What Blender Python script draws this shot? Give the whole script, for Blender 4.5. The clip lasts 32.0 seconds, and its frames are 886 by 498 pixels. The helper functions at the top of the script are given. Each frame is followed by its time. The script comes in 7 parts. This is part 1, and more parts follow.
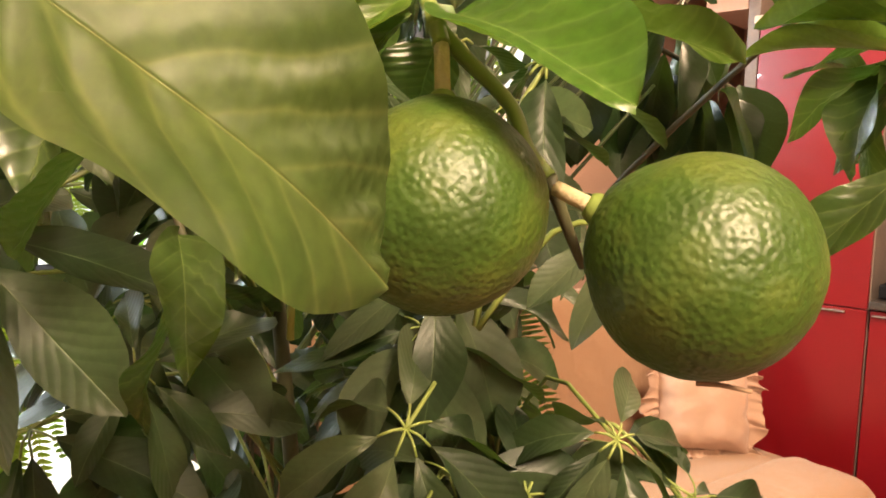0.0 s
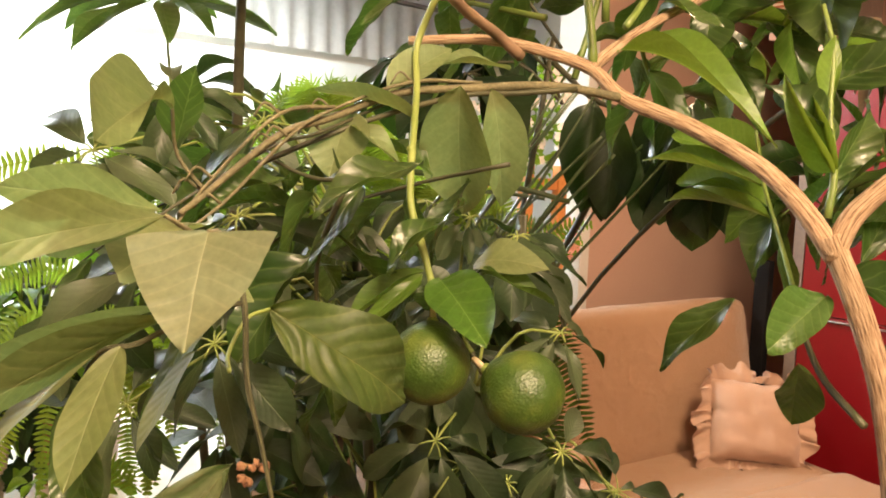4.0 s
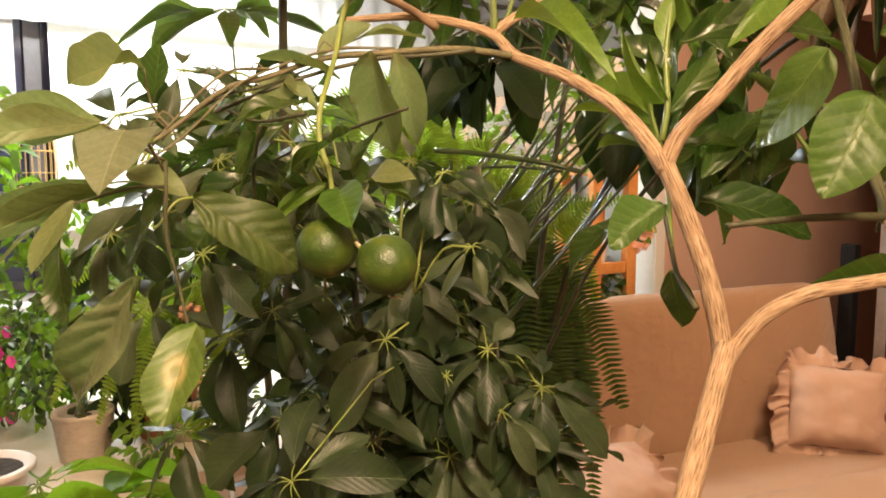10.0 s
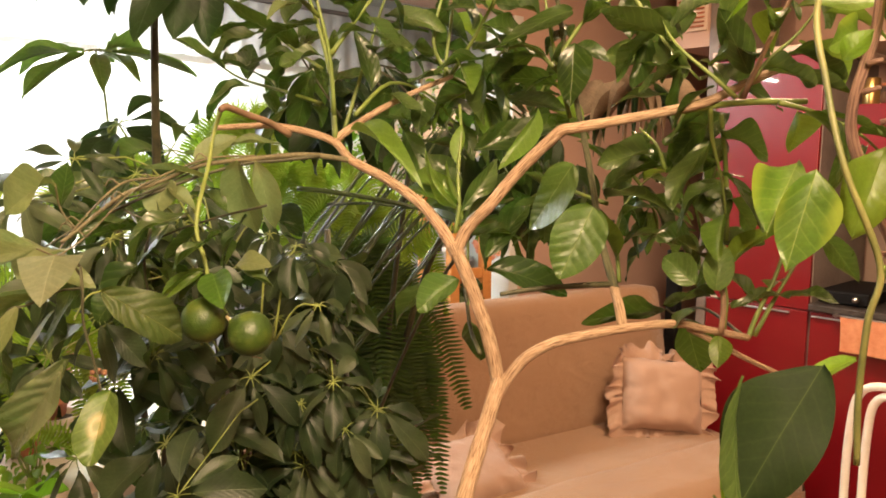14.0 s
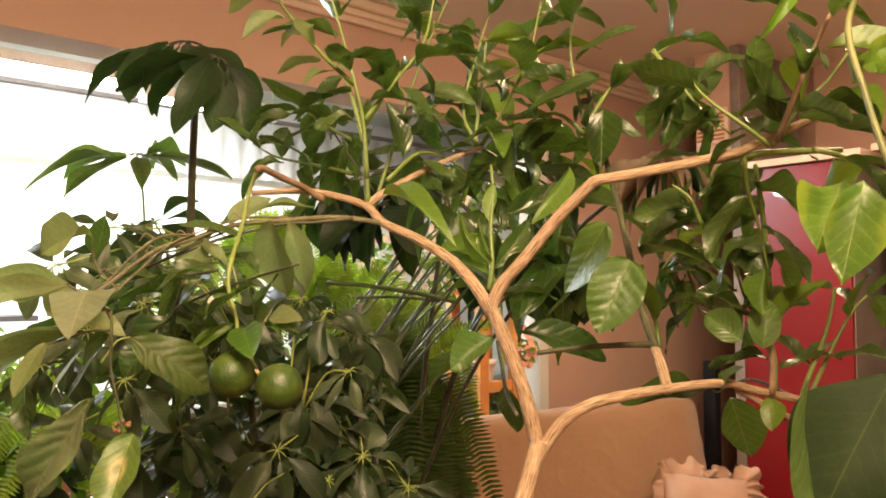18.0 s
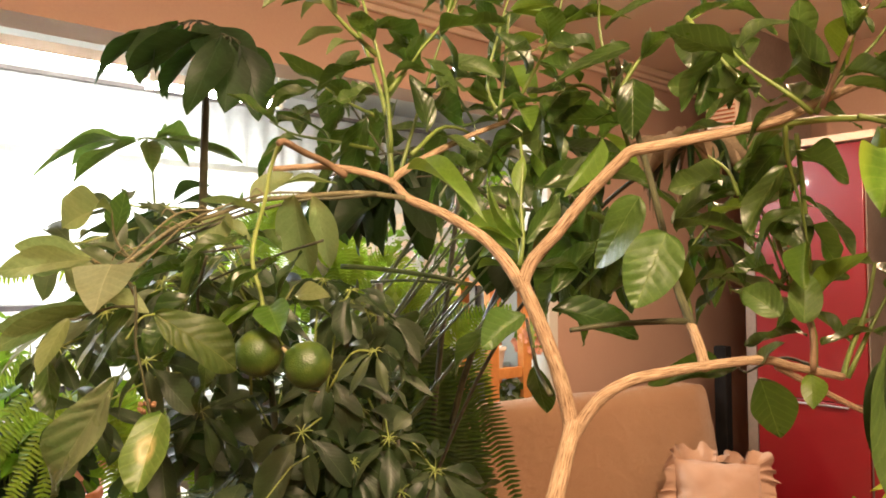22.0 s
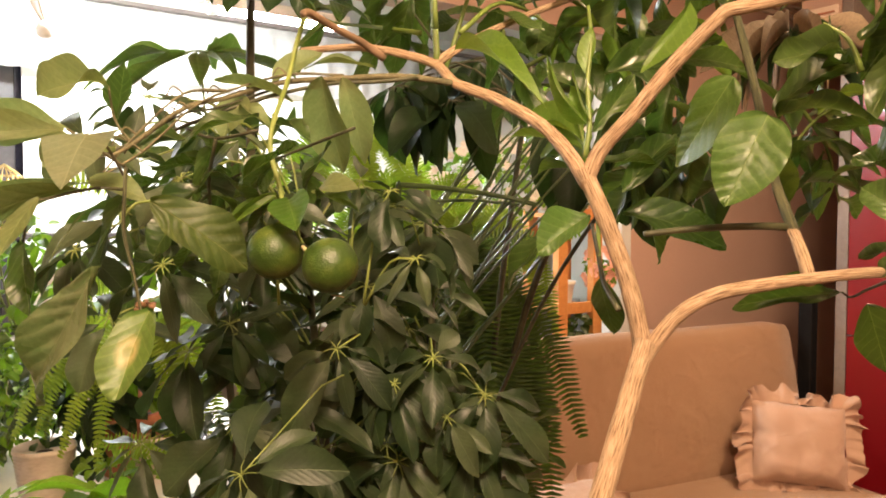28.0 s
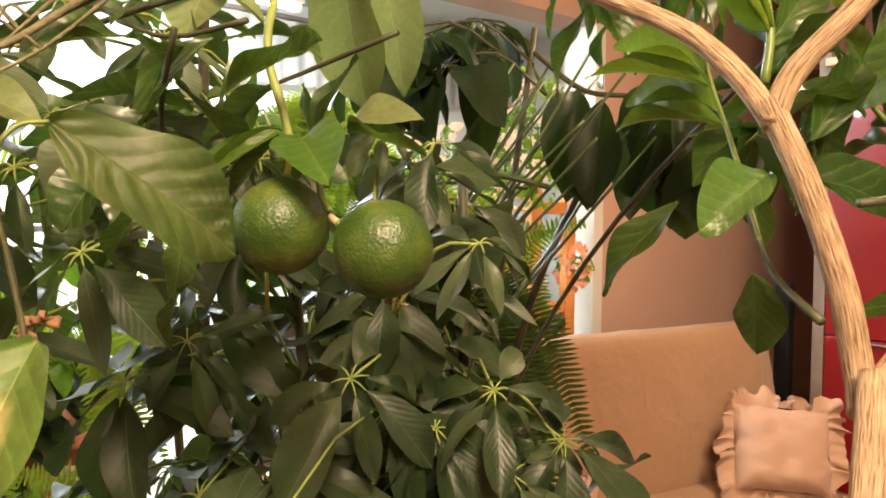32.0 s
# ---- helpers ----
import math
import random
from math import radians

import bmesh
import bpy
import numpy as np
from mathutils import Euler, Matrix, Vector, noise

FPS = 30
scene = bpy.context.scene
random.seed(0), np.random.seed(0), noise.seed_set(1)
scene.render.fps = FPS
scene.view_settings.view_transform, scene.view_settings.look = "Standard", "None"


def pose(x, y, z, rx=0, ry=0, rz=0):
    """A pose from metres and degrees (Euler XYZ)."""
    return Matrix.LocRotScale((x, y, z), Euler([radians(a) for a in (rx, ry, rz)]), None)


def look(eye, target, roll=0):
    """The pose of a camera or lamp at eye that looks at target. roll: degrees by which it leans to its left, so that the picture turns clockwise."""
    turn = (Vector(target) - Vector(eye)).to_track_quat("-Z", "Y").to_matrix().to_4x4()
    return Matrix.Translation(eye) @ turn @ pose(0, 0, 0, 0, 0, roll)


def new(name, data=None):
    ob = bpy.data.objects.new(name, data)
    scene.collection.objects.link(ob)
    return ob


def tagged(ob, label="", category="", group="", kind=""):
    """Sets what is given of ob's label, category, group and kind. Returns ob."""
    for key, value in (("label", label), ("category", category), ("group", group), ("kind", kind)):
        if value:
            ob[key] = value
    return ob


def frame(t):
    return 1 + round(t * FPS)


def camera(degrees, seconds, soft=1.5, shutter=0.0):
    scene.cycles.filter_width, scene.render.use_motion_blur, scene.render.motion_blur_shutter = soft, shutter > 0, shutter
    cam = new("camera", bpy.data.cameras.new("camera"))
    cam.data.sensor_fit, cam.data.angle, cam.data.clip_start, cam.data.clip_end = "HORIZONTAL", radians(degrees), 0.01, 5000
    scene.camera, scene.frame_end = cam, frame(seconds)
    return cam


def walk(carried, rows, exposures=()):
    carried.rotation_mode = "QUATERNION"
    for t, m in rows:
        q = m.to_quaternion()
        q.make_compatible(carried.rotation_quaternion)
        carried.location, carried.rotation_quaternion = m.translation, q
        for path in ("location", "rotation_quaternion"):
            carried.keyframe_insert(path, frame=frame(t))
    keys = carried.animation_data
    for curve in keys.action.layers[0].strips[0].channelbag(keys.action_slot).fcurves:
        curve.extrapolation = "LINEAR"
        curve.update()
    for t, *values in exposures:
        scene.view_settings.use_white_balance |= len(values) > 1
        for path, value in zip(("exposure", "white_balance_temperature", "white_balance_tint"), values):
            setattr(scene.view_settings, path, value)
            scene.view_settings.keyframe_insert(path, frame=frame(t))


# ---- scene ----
cam = camera(61.2, 32.0, soft=1.8)
PATH = [
    (0, (0.0178, 0.0004, 1.3538), (-0.0172, 1.9894, 1.1428), 1.5),
    (0.5, (0.0173, 0.0, 1.3533), (-0.0027, 1.988, 1.1433), 1.5),
    (1, (0.0231, -0.0035, 1.3531), (0.0111, 1.9865, 1.1481), 1.6),
    (1.5, (0.0206, -0.0289, 1.3682), (-0.0044, 1.9581, 1.1492), 2.6),
    (2, (0.0288, -0.0634, 1.3917), (-0.0222, 1.9226, 1.1607), 3.3),
    (2.5, (0.042, -0.0972, 1.4116), (-0.046, 1.8838, 1.1566), 4.3),
    (3, (0.0416, -0.1411, 1.4254), (-0.1144, 1.8409, 1.2094), 2.0),
    (3.5, (0.048, -0.177, 1.439), (-0.185, 1.797, 1.219), 2.0),
    (5.5, (0.087, -0.262, 1.412), (-0.109, 1.717, 1.201), 0.7),
    (6, (0.089, -0.271, 1.395), (-0.032, 1.714, 1.187), 0.7),
    (6.5, (0.093, -0.259, 1.402), (-0.007, 1.728, 1.195), 0.7),
    (7, (0.099, -0.263, 1.4), (0.026, 1.725, 1.196), 0.7),
    (7.5, (0.147, -0.298, 1.4), (-0.02, 1.684, 1.193), 0.1),
    (8, (0.188, -0.332, 1.408), (-0.132, 1.631, 1.201), 0.0),
    (8.5, (0.204, -0.343, 1.394), (-0.249, 1.594, 1.186), -0.2),
    (9, (0.209, -0.35, 1.403), (-0.335, 1.563, 1.192), 0.0),
    (9.5, (0.198, -0.319, 1.399), (-0.367, 1.588, 1.188), 0.2),
    (10, (0.21, -0.309, 1.398), (-0.304, 1.612, 1.184), 0.0),
    (10.5, (0.231, -0.316, 1.407), (-0.156, 1.634, 1.19), 0.1),
    (11, (0.23, -0.318, 1.423), (-0.09, 1.644, 1.204), 0.2),
    (11.5, (0.228, -0.334, 1.443), (-0.122, 1.623, 1.227), 0.4),
    (12, (0.232, -0.34, 1.467), (-0.122, 1.616, 1.245), 0.5),
    (12.5, (0.234, -0.342, 1.459), (-0.073, 1.621, 1.233), 0.4),
    (13, (0.235, -0.37, 1.458), (-0.021, 1.601, 1.238), 0.2),
    (13.5, (0.245, -0.426, 1.466), (0.084, 1.556, 1.247), 0.6),
    (15.5, (0.369, -0.535, 1.529), (0.027, 1.415, 1.244), -0.2),
    (16, (0.37, -0.537, 1.513), (0.011, 1.428, 1.426), -0.4),
    (16.5, (0.364, -0.531, 1.472), (0.028, 1.44, 1.55), -0.3),
    (17, (0.368, -0.518, 1.447), (0.07, 1.458, 1.54), -0.4),
    (17.5, (0.334, -0.511, 1.437), (0.067, 1.469, 1.546), -0.4),
    (18, (0.268, -0.465, 1.419), (0.012, 1.516, 1.522), 0.0),
    (18.5, (0.211, -0.399, 1.424), (0.054, 1.593, 1.501), -0.1),
    (19, (0.191, -0.361, 1.433), (0.192, 1.638, 1.5), -0.1),
    (19.5, (0.166, -0.355, 1.433), (0.238, 1.642, 1.516), -0.1),
    (20, (0.152, -0.347, 1.408), (0.194, 1.652, 1.466), -0.0),
    (20.5, (0.167, -0.347, 1.404), (0.193, 1.652, 1.444), -0.1),
    (21, (0.182, -0.349, 1.407), (0.23, 1.65, 1.442), 0.0),
    (21.5, (0.203, -0.387, 1.416), (0.206, 1.612, 1.477), -0.2),
    (22, (0.242, -0.446, 1.407), (-0.023, 1.535, 1.482), -0.4),
    (22.5, (0.277, -0.486, 1.433), (-0.248, 1.443, 1.506), -0.7),
    (23, (0.3, -0.486, 1.42), (-0.311, 1.417, 1.485), -0.6),
    (23.5, (0.3, -0.471, 1.371), (-0.201, 1.463, 1.464), -0.2),
    (24, (0.311, -0.452, 1.36), (-0.163, 1.491, 1.395), -0.4),
    (24.5, (0.311, -0.452, 1.358), (-0.137, 1.497, 1.374), -0.4),
    (25, (0.311, -0.448, 1.354), (-0.141, 1.5, 1.303), -0.6),
    (25.5, (0.301, -0.45, 1.357), (-0.174, 1.491, 1.28), -0.5),
    (26, (0.301, -0.451, 1.352), (-0.221, 1.478, 1.265), -0.5),
    (26.5, (0.301, -0.459, 1.361), (-0.259, 1.46, 1.286), -0.1),
    (28.5, (0.213, -0.312, 1.372), (-0.175, 1.648, 1.278), 0.2),
    (29, (0.19, -0.3, 1.362), (-0.141, 1.669, 1.258), 0.3),
    (29.5, (0.189, -0.289, 1.352), (-0.122, 1.684, 1.246), 0.2),
    (30, (0.189, -0.288, 1.363), (-0.109, 1.688, 1.266), 0.2),
    (30.5, (0.181, -0.281, 1.365), (-0.142, 1.69, 1.258), 0.2),
    (31, (0.172, -0.244, 1.359), (-0.118, 1.732, 1.267), 0.2),
    (31.5, (0.155, -0.195, 1.359), (-0.157, 1.778, 1.252), 0.3),
    (32, (0.124, -0.152, 1.352), (-0.182, 1.822, 1.262), 0.4),
]
walk(cam, [(t, look(eye, target, roll)) for t, eye, target, roll in PATH],
     exposures=[(0, 0.90, 6200, 10), (1, 0.78, 6200, 9), (1.4, 0.5, 6300, 4), (2, 0.84, 5200, -13), (2.5, 0.8, 5200, -15), (3, 0.5, 6100, 6), (3.5, 0.42, 6300, 10), (6, 0.32, 6250, 11), (7, 0.3, 6200, 11), (9, 0.18, 6500, 12),
                (13, 0.2, 6500, 13), (15.5, 0.0, 6500, 11), (16, -0.08, 6500, 9), (17, -0.05, 6500, 9), (19, 0.3, 6400, 14), (20, 0.32, 6300, 15), (21.3, 0.31, 6300, 16), (22, 0.3, 6400, 11), (23, -0.28, 6500, 9), (24, 0.10, 6550, 9), (25, 0.30, 6600, 9), (26, 0.32, 6500, 11), (29, 0.30, 6500, 14), (30.5, 0.40, 6500, 14), (32, 0.48, 6200, 9)])


# ---- room frame: u runs along the sofa wall, v towards the window ----
CU, SU = math.cos(radians(48)), math.sin(radians(48))


def uv(u, v, z=0.0):
    return Vector((CU * u - SU * v, SU * u + CU * v, z))


ROOM = Matrix.Rotation(radians(48), 4, "Z")

# ---- world and lamps ----
world = bpy.data.worlds.new("night")
scene.world = world
world.use_nodes = True
world.node_tree.nodes["Background"].inputs[0].default_value = (0.02, 0.025, 0.04, 1)
world.node_tree.nodes["Background"].inputs[1].default_value = 0.3


def area_lamp(name, m, size, size_y, power, colour):
    data = bpy.data.lights.new(name, "AREA")
    data.shape, data.size, data.size_y, data.energy, data.color = "RECTANGLE", size, size_y, power, colour
    ob = new(name, data)
    ob.matrix_world = m
    return ob


# warm ceiling lamp of the living room, over the open floor
bulb = bpy.data.lights.new("ceiling_lamp_light", "POINT")
bulb.energy, bulb.color, bulb.shadow_soft_size = 122, (1.0, 0.70, 0.43), 0.18
warm = new("ceiling_lamp_light", bulb)
warm.matrix_world = pose(0.45, -0.80, 2.18)
# unseen warm lamp, added to light the kitchen and sofa from above
area_lamp("kitchen_lamp_light", look(uv(1.9, 0.2, 2.44), uv(1.9, 0.25, 0.0)), 0.36, 0.36, 40, (1.0, 0.67, 0.40))
# grow-light tubes in the window bay; first one unseen, added to brighten table plants
TUBES = [(-0.98, -0.43, 2.26), (0.27, 0.82, 2.24), (0.90, 1.45, 2.20)]

# ---- materials ----
def mat(name):
    m = bpy.data.materials.new(name)
    m.use_nodes = True
    nt = m.node_tree
    return m, nt, nt.nodes["Principled BSDF"]


def node(nt, kind, **kw):
    n = nt.nodes.new(kind)
    for k, v in kw.items():
        n.inputs[k].default_value = v
    return n


def ramp(nt, fac, stops):
    r = nt.nodes.new("ShaderNodeValToRGB")
    while len(r.color_ramp.elements) < len(stops):
        r.color_ramp.elements.new(0.5)
    for e, (p, c) in zip(r.color_ramp.elements, stops):
        e.position, e.color = p, (*c, 1)
    nt.links.new(fac, r.inputs[0])
    return r.outputs[0]


def mixc(nt, fac, a, b, mode="MIX"):
    n = nt.nodes.new("ShaderNodeMix")
    n.data_type, n.blend_type = "RGBA", mode
    for sock, v in ((n.inputs[0], fac), (n.inputs[6], a), (n.inputs[7], b)):
        if isinstance(v, bpy.types.NodeSocket):
            nt.links.new(v, sock)
        else:
            sock.default_value = v if isinstance(v, float) else (*v, 1)
    return n.outputs[2]


def math_(nt, op, a, b=0.0, c=0.0):
    n = nt.nodes.new("ShaderNodeMath")
    n.operation = op
    for sock, v in zip(n.inputs, (a, b, c)):
        if isinstance(v, bpy.types.NodeSocket):
            nt.links.new(v, sock)
        else:
            sock.default_value = v
    return n.outputs[0]


def bump(nt, bsdf, height, strength, dist):
    b = node(nt, "ShaderNodeBump", Strength=strength, Distance=dist)
    nt.links.new(height, b.inputs["Height"])
    nt.links.new(b.outputs[0], bsdf.inputs["Normal"])


def noise_tex(nt, vec, scale, detail=3.0, rough=0.55):
    n = node(nt, "ShaderNodeTexNoise", Scale=scale, Detail=detail, Roughness=rough)
    if vec is not None:
        nt.links.new(vec, n.inputs["Vector"])
    return n.outputs["Fac"]


def plain(name, a, b, rough=0.6, scale=8.0, metal=0.0, bumps=0.15, fine=60.0, coat=0.0):
    """A surface with two scales of variation between the colours a and b."""
    m, nt, bs = mat(name)
    pos = nt.nodes.new("ShaderNodeNewGeometry").outputs["Position"]
    big, small = noise_tex(nt, pos, scale), noise_tex(nt, pos, fine, 4.0)
    both = math_(nt, "ADD", math_(nt, "MULTIPLY", big, 0.65), math_(nt, "MULTIPLY", small, 0.35))
    nt.links.new(ramp(nt, both, [(0.35, a), (0.65, b)]), bs.inputs["Base Color"])
    bs.inputs["Roughness"].default_value, bs.inputs["Metallic"].default_value = rough, metal
    bs.inputs["Coat Weight"].default_value = coat
    if bumps:
        bump(nt, bs, small, bumps, 0.002)
    return m


def leaf_mat(name, dark, light, vein, gloss=0.35, trans=0.25, glow=(0.25, 0.5, 0.05), veins=7.0, relief=0.5, blotch=0.0, dusty=0.0, edge=None, lines=0.26):
    """Leaf skin on a mesh one unit long along y: midrib, side veins, mottling and light that shines through."""
    m, nt, bs = mat(name)
    co = nt.nodes.new("ShaderNodeTexCoord").outputs["Object"]
    sep = nt.nodes.new("ShaderNodeSeparateXYZ")
    nt.links.new(co, sep.inputs[0])
    ax = math_(nt, "ABSOLUTE", sep.outputs[0])
    rnd = nt.nodes.new("ShaderNodeObjectInfo").outputs["Random"]
    geo = nt.nodes.new("ShaderNodeNewGeometry").outputs["Position"]
    mott = noise_tex(nt, geo, 45.0, 4.0)
    wob = math_(nt, "ADD", math_(nt, "MULTIPLY", noise_tex(nt, geo, 55.0, 2.0), 0.09), math_(nt, "MULTIPLY", noise_tex(nt, geo, 18.0, 2.0), 0.22))
    run = math_(nt, "ADD", math_(nt, "SUBTRACT", sep.outputs[1], math_(nt, "MULTIPLY", ax, 0.62)), wob)
    wave = math_(nt, "POWER", math_(nt, "ABSOLUTE", math_(nt, "SINE", math_(nt, "MULTIPLY", run, veins * math.pi))), 1.6)
    side = math_(nt, "POWER", math_(nt, "SUBTRACT", 1.0, wave), 12.0)
    rib = math_(nt, "SMOOTH_MIN", math_(nt, "DIVIDE", 0.006, math_(nt, "ADD", ax, 0.004)), 1.0, 0.1)
    base = ramp(nt, math_(nt, "ADD", math_(nt, "MULTIPLY", mott, 0.6), math_(nt, "MULTIPLY", rnd, 0.4)), [(0.2, dark), (0.8, light)])
    fleck = ramp(nt, noise_tex(nt, geo, 420.0, 3.0), [(0.35, (0.72, 0.72, 0.72)), (0.65, (1.2, 1.2, 1.2))])
    base = mixc(nt, 0.6, base, mixc(nt, 1.0, base, fleck, "MULTIPLY"))
    base = mixc(nt, math_(nt, "MULTIPLY", side, lines), base, vein)
    base = mixc(nt, math_(nt, "MULTIPLY", math_(nt, "POWER", rib, 2.0), 0.75), base, vein)
    # pale dust film, which also paints window sheen on some leaflets
    if dusty:
        dust_sheen = ramp(nt, math_(nt, "ADD", math_(nt, "MULTIPLY", noise_tex(nt, geo, 24.0, 3.0), 0.75), math_(nt, "MULTIPLY", rnd, 0.35)), [(0.48, (0, 0, 0)), (0.80, (1, 1, 1))])
        base = mixc(nt, math_(nt, "MULTIPLY", dust_sheen, dusty), base, (0.20, 0.21, 0.13))
    if edge:
        rim = ramp(nt, math_(nt, "ADD", math_(nt, "MULTIPLY", ax, 1.5), math_(nt, "MULTIPLY", mott, 0.45)), [(0.66, (0, 0, 0)), (0.98, (1, 1, 1))])
        base = mixc(nt, rim, base, edge)
    if blotch:
        dx, dy = math_(nt, "MULTIPLY", math_(nt, "SUBTRACT", sep.outputs[0], 0.06), 0.75), math_(nt, "SUBTRACT", sep.outputs[1], 0.5)
        dist = math_(nt, "SQRT", math_(nt, "ADD", math_(nt, "MULTIPLY", dx, dx), math_(nt, "MULTIPLY", dy, dy)))
        dist = math_(nt, "ADD", dist, math_(nt, "MULTIPLY", math_(nt, "SUBTRACT", noise_tex(nt, co, 6.0, 2.0), 0.5), 0.12))
        spot = ramp(nt, dist, [(0.05, (0.35, 0.35, 0.35)), (0.09, (0.9, 0.9, 0.9)), (0.13, (0.6, 0.6, 0.6)), (0.21, (0, 0, 0))])
        base = mixc(nt, math_(nt, "MULTIPLY", spot, blotch), base, (0.55, 0.42, 0.20))
    nt.links.new(base, bs.inputs["Base Color"])
    bs.inputs["Roughness"].default_value = gloss
    dust = math_(nt, "ADD", math_(nt, "MULTIPLY", noise_tex(nt, geo, 30.0), 0.35), gloss - 0.15)
    nt.links.new(dust, bs.inputs["Roughness"])
    bs.inputs["Specular IOR Level"].default_value = 0.45
    h = math_(nt, "SUBTRACT", math_(nt, "MULTIPLY", wave, math_(nt, "ADD", math_(nt, "MULTIPLY", mott, 0.35), 0.15)), math_(nt, "MULTIPLY", rib, 0.8))
    h = math_(nt, "ADD", h, math_(nt, "MULTIPLY", noise_tex(nt, geo, 110.0, 2.0), 0.9))
    bump(nt, bs, h, relief, 0.0009)
    tr = nt.nodes.new("ShaderNodeBsdfTranslucent")
    nt.links.new(mixc(nt, 0.55, base, glow), tr.inputs[0])
    mx = nt.nodes.new("ShaderNodeMixShader")
    mx.inputs[0].default_value = trans
    out = nt.nodes["Material Output"]
    nt.links.new(bs.outputs[0], mx.inputs[1])
    nt.links.new(tr.outputs[0], mx.inputs[2])
    nt.links.new(mx.outputs[0], out.inputs[0])
    return m


LEAF_CITRUS = leaf_mat("citrus_leaf_skin", (0.007, 0.020, 0.004), (0.046, 0.086, 0.013), (0.17, 0.23, 0.065), 0.30, 0.20, relief=0.65, dusty=0.08)
LEAF_CITRUS.node_tree.nodes["Principled BSDF"].inputs["Specular IOR Level"].default_value = 0.55
LEAF_PALE = leaf_mat("dusty_leaf_skin", (0.080, 0.115, 0.036), (0.175, 0.212, 0.082), (0.26, 0.29, 0.12), 0.50, 0.36, (0.42, 0.56, 0.14), dusty=0.38)
# lighter leaf copy; the light shining on and through it is in the colour
LEAF_PALE_LIT = leaf_mat("pale_lit_leaf_skin", (0.14, 0.17, 0.085), (0.24, 0.26, 0.15), (0.32, 0.34, 0.20), 0.5, 0.4, (0.45, 0.50, 0.28), dusty=0.4)
LEAF_YOUNG = leaf_mat("young_leaf_skin", (0.055, 0.12, 0.014), (0.12, 0.215, 0.028), (0.22, 0.32, 0.07), 0.34, 0.3, (0.4, 0.6, 0.05))
LEAF_SPOT = leaf_mat("scarred_leaf_skin", (0.070, 0.125, 0.022), (0.125, 0.185, 0.045), (0.24, 0.30, 0.09), 0.4, 0.25, relief=0.6, blotch=0.6)
LEAF_FRESH = leaf_mat("broad_leaf_skin", (0.042, 0.092, 0.018), (0.092, 0.155, 0.034), (0.20, 0.27, 0.09), 0.38, 0.2, veins=7.0, relief=0.7)
LEAF_WRINKLED = leaf_mat("wrinkled_leaf_skin", (0.028, 0.050, 0.010), (0.080, 0.104, 0.022), (0.17, 0.19, 0.06), 0.50, 0.20, relief=0.9, veins=7.0, dusty=0.15)
LEAF_UMBRELLA = leaf_mat("umbrella_leaf_skin", (0.006, 0.016, 0.005), (0.038, 0.066, 0.025), (0.10, 0.15, 0.06), 0.45, 0.10, veins=10.0, relief=0.3, dusty=0.22, lines=0.08)
LEAF_UMBRELLA.node_tree.nodes["Principled BSDF"].inputs["Specular IOR Level"].default_value = 0.40
# for a leaf turned from the lamp; its shade is put into the colour
LEAF_SHADED = leaf_mat("shaded_leaf_skin", (0.007, 0.017, 0.003), (0.016, 0.031, 0.006), (0.04, 0.065, 0.016), 0.72, 0.03, relief=0.15, lines=0.12)
LEAF_SHADED.node_tree.nodes["Principled BSDF"].inputs["Specular IOR Level"].default_value = 0.2
LEAF_LONG = leaf_mat("long_leaf_skin", (0.055, 0.090, 0.036), (0.15, 0.185, 0.085), (0.24, 0.27, 0.13), 0.28, 0.22, relief=0.8, dusty=0.5)
LEAF_GLOSSY = leaf_mat("glossy_leaf_skin", (0.022, 0.068, 0.008), (0.052, 0.122, 0.014), (0.16, 0.25, 0.06), 0.30, 0.22, relief=0.4)
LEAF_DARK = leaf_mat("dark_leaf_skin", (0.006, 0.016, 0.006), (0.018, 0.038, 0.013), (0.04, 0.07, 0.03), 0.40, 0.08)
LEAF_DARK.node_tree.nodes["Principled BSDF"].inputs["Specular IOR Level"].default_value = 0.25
# brighter copy of the leaf skin; grow light and backlight are in its colour
LEAF_LIT = leaf_mat("lit_fresh_leaf_skin", (0.058, 0.150, 0.009), (0.18, 0.32, 0.020), (0.22, 0.34, 0.06), 0.4, 0.40, (0.36, 0.70, 0.03))
LEAF_VARIEG = leaf_mat("lime_leaf_skin", (0.040, 0.105, 0.010), (0.115, 0.205, 0.022), (0.26, 0.34, 0.08), 0.36, 0.3, (0.4, 0.65, 0.05), relief=0.45, edge=(0.20, 0.28, 0.03))
LEAF_CHLOROTIC = leaf_mat("yellowing_leaf_skin", (0.080, 0.155, 0.014), (0.19, 0.27, 0.030), (0.12, 0.22, 0.03), 0.38, 0.3, (0.5, 0.65, 0.05), relief=0.5)
LEAF_LIME = leaf_mat("lime_shoot_skin", (0.32, 0.48, 0.03), (0.56, 0.68, 0.07), (0.56, 0.66, 0.16), 0.36, 0.40, (0.6, 0.8, 0.06), relief=0.45)
LEAF_DRY = leaf_mat("dry_leaf_skin", (0.13, 0.095, 0.06), (0.27, 0.21, 0.14), (0.32, 0.25, 0.17), 0.7, 0.2, (0.5, 0.3, 0.15))
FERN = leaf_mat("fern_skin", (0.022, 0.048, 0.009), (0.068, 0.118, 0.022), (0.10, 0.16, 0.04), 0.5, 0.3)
# lit copy of the fern skin, its colour brightened for the grow lights
FERN_LIT = leaf_mat("lit_fern_skin", (0.10, 0.185, 0.014), (0.25, 0.36, 0.032), (0.24, 0.37, 0.06), 0.5, 0.42, (0.45, 0.75, 0.04))
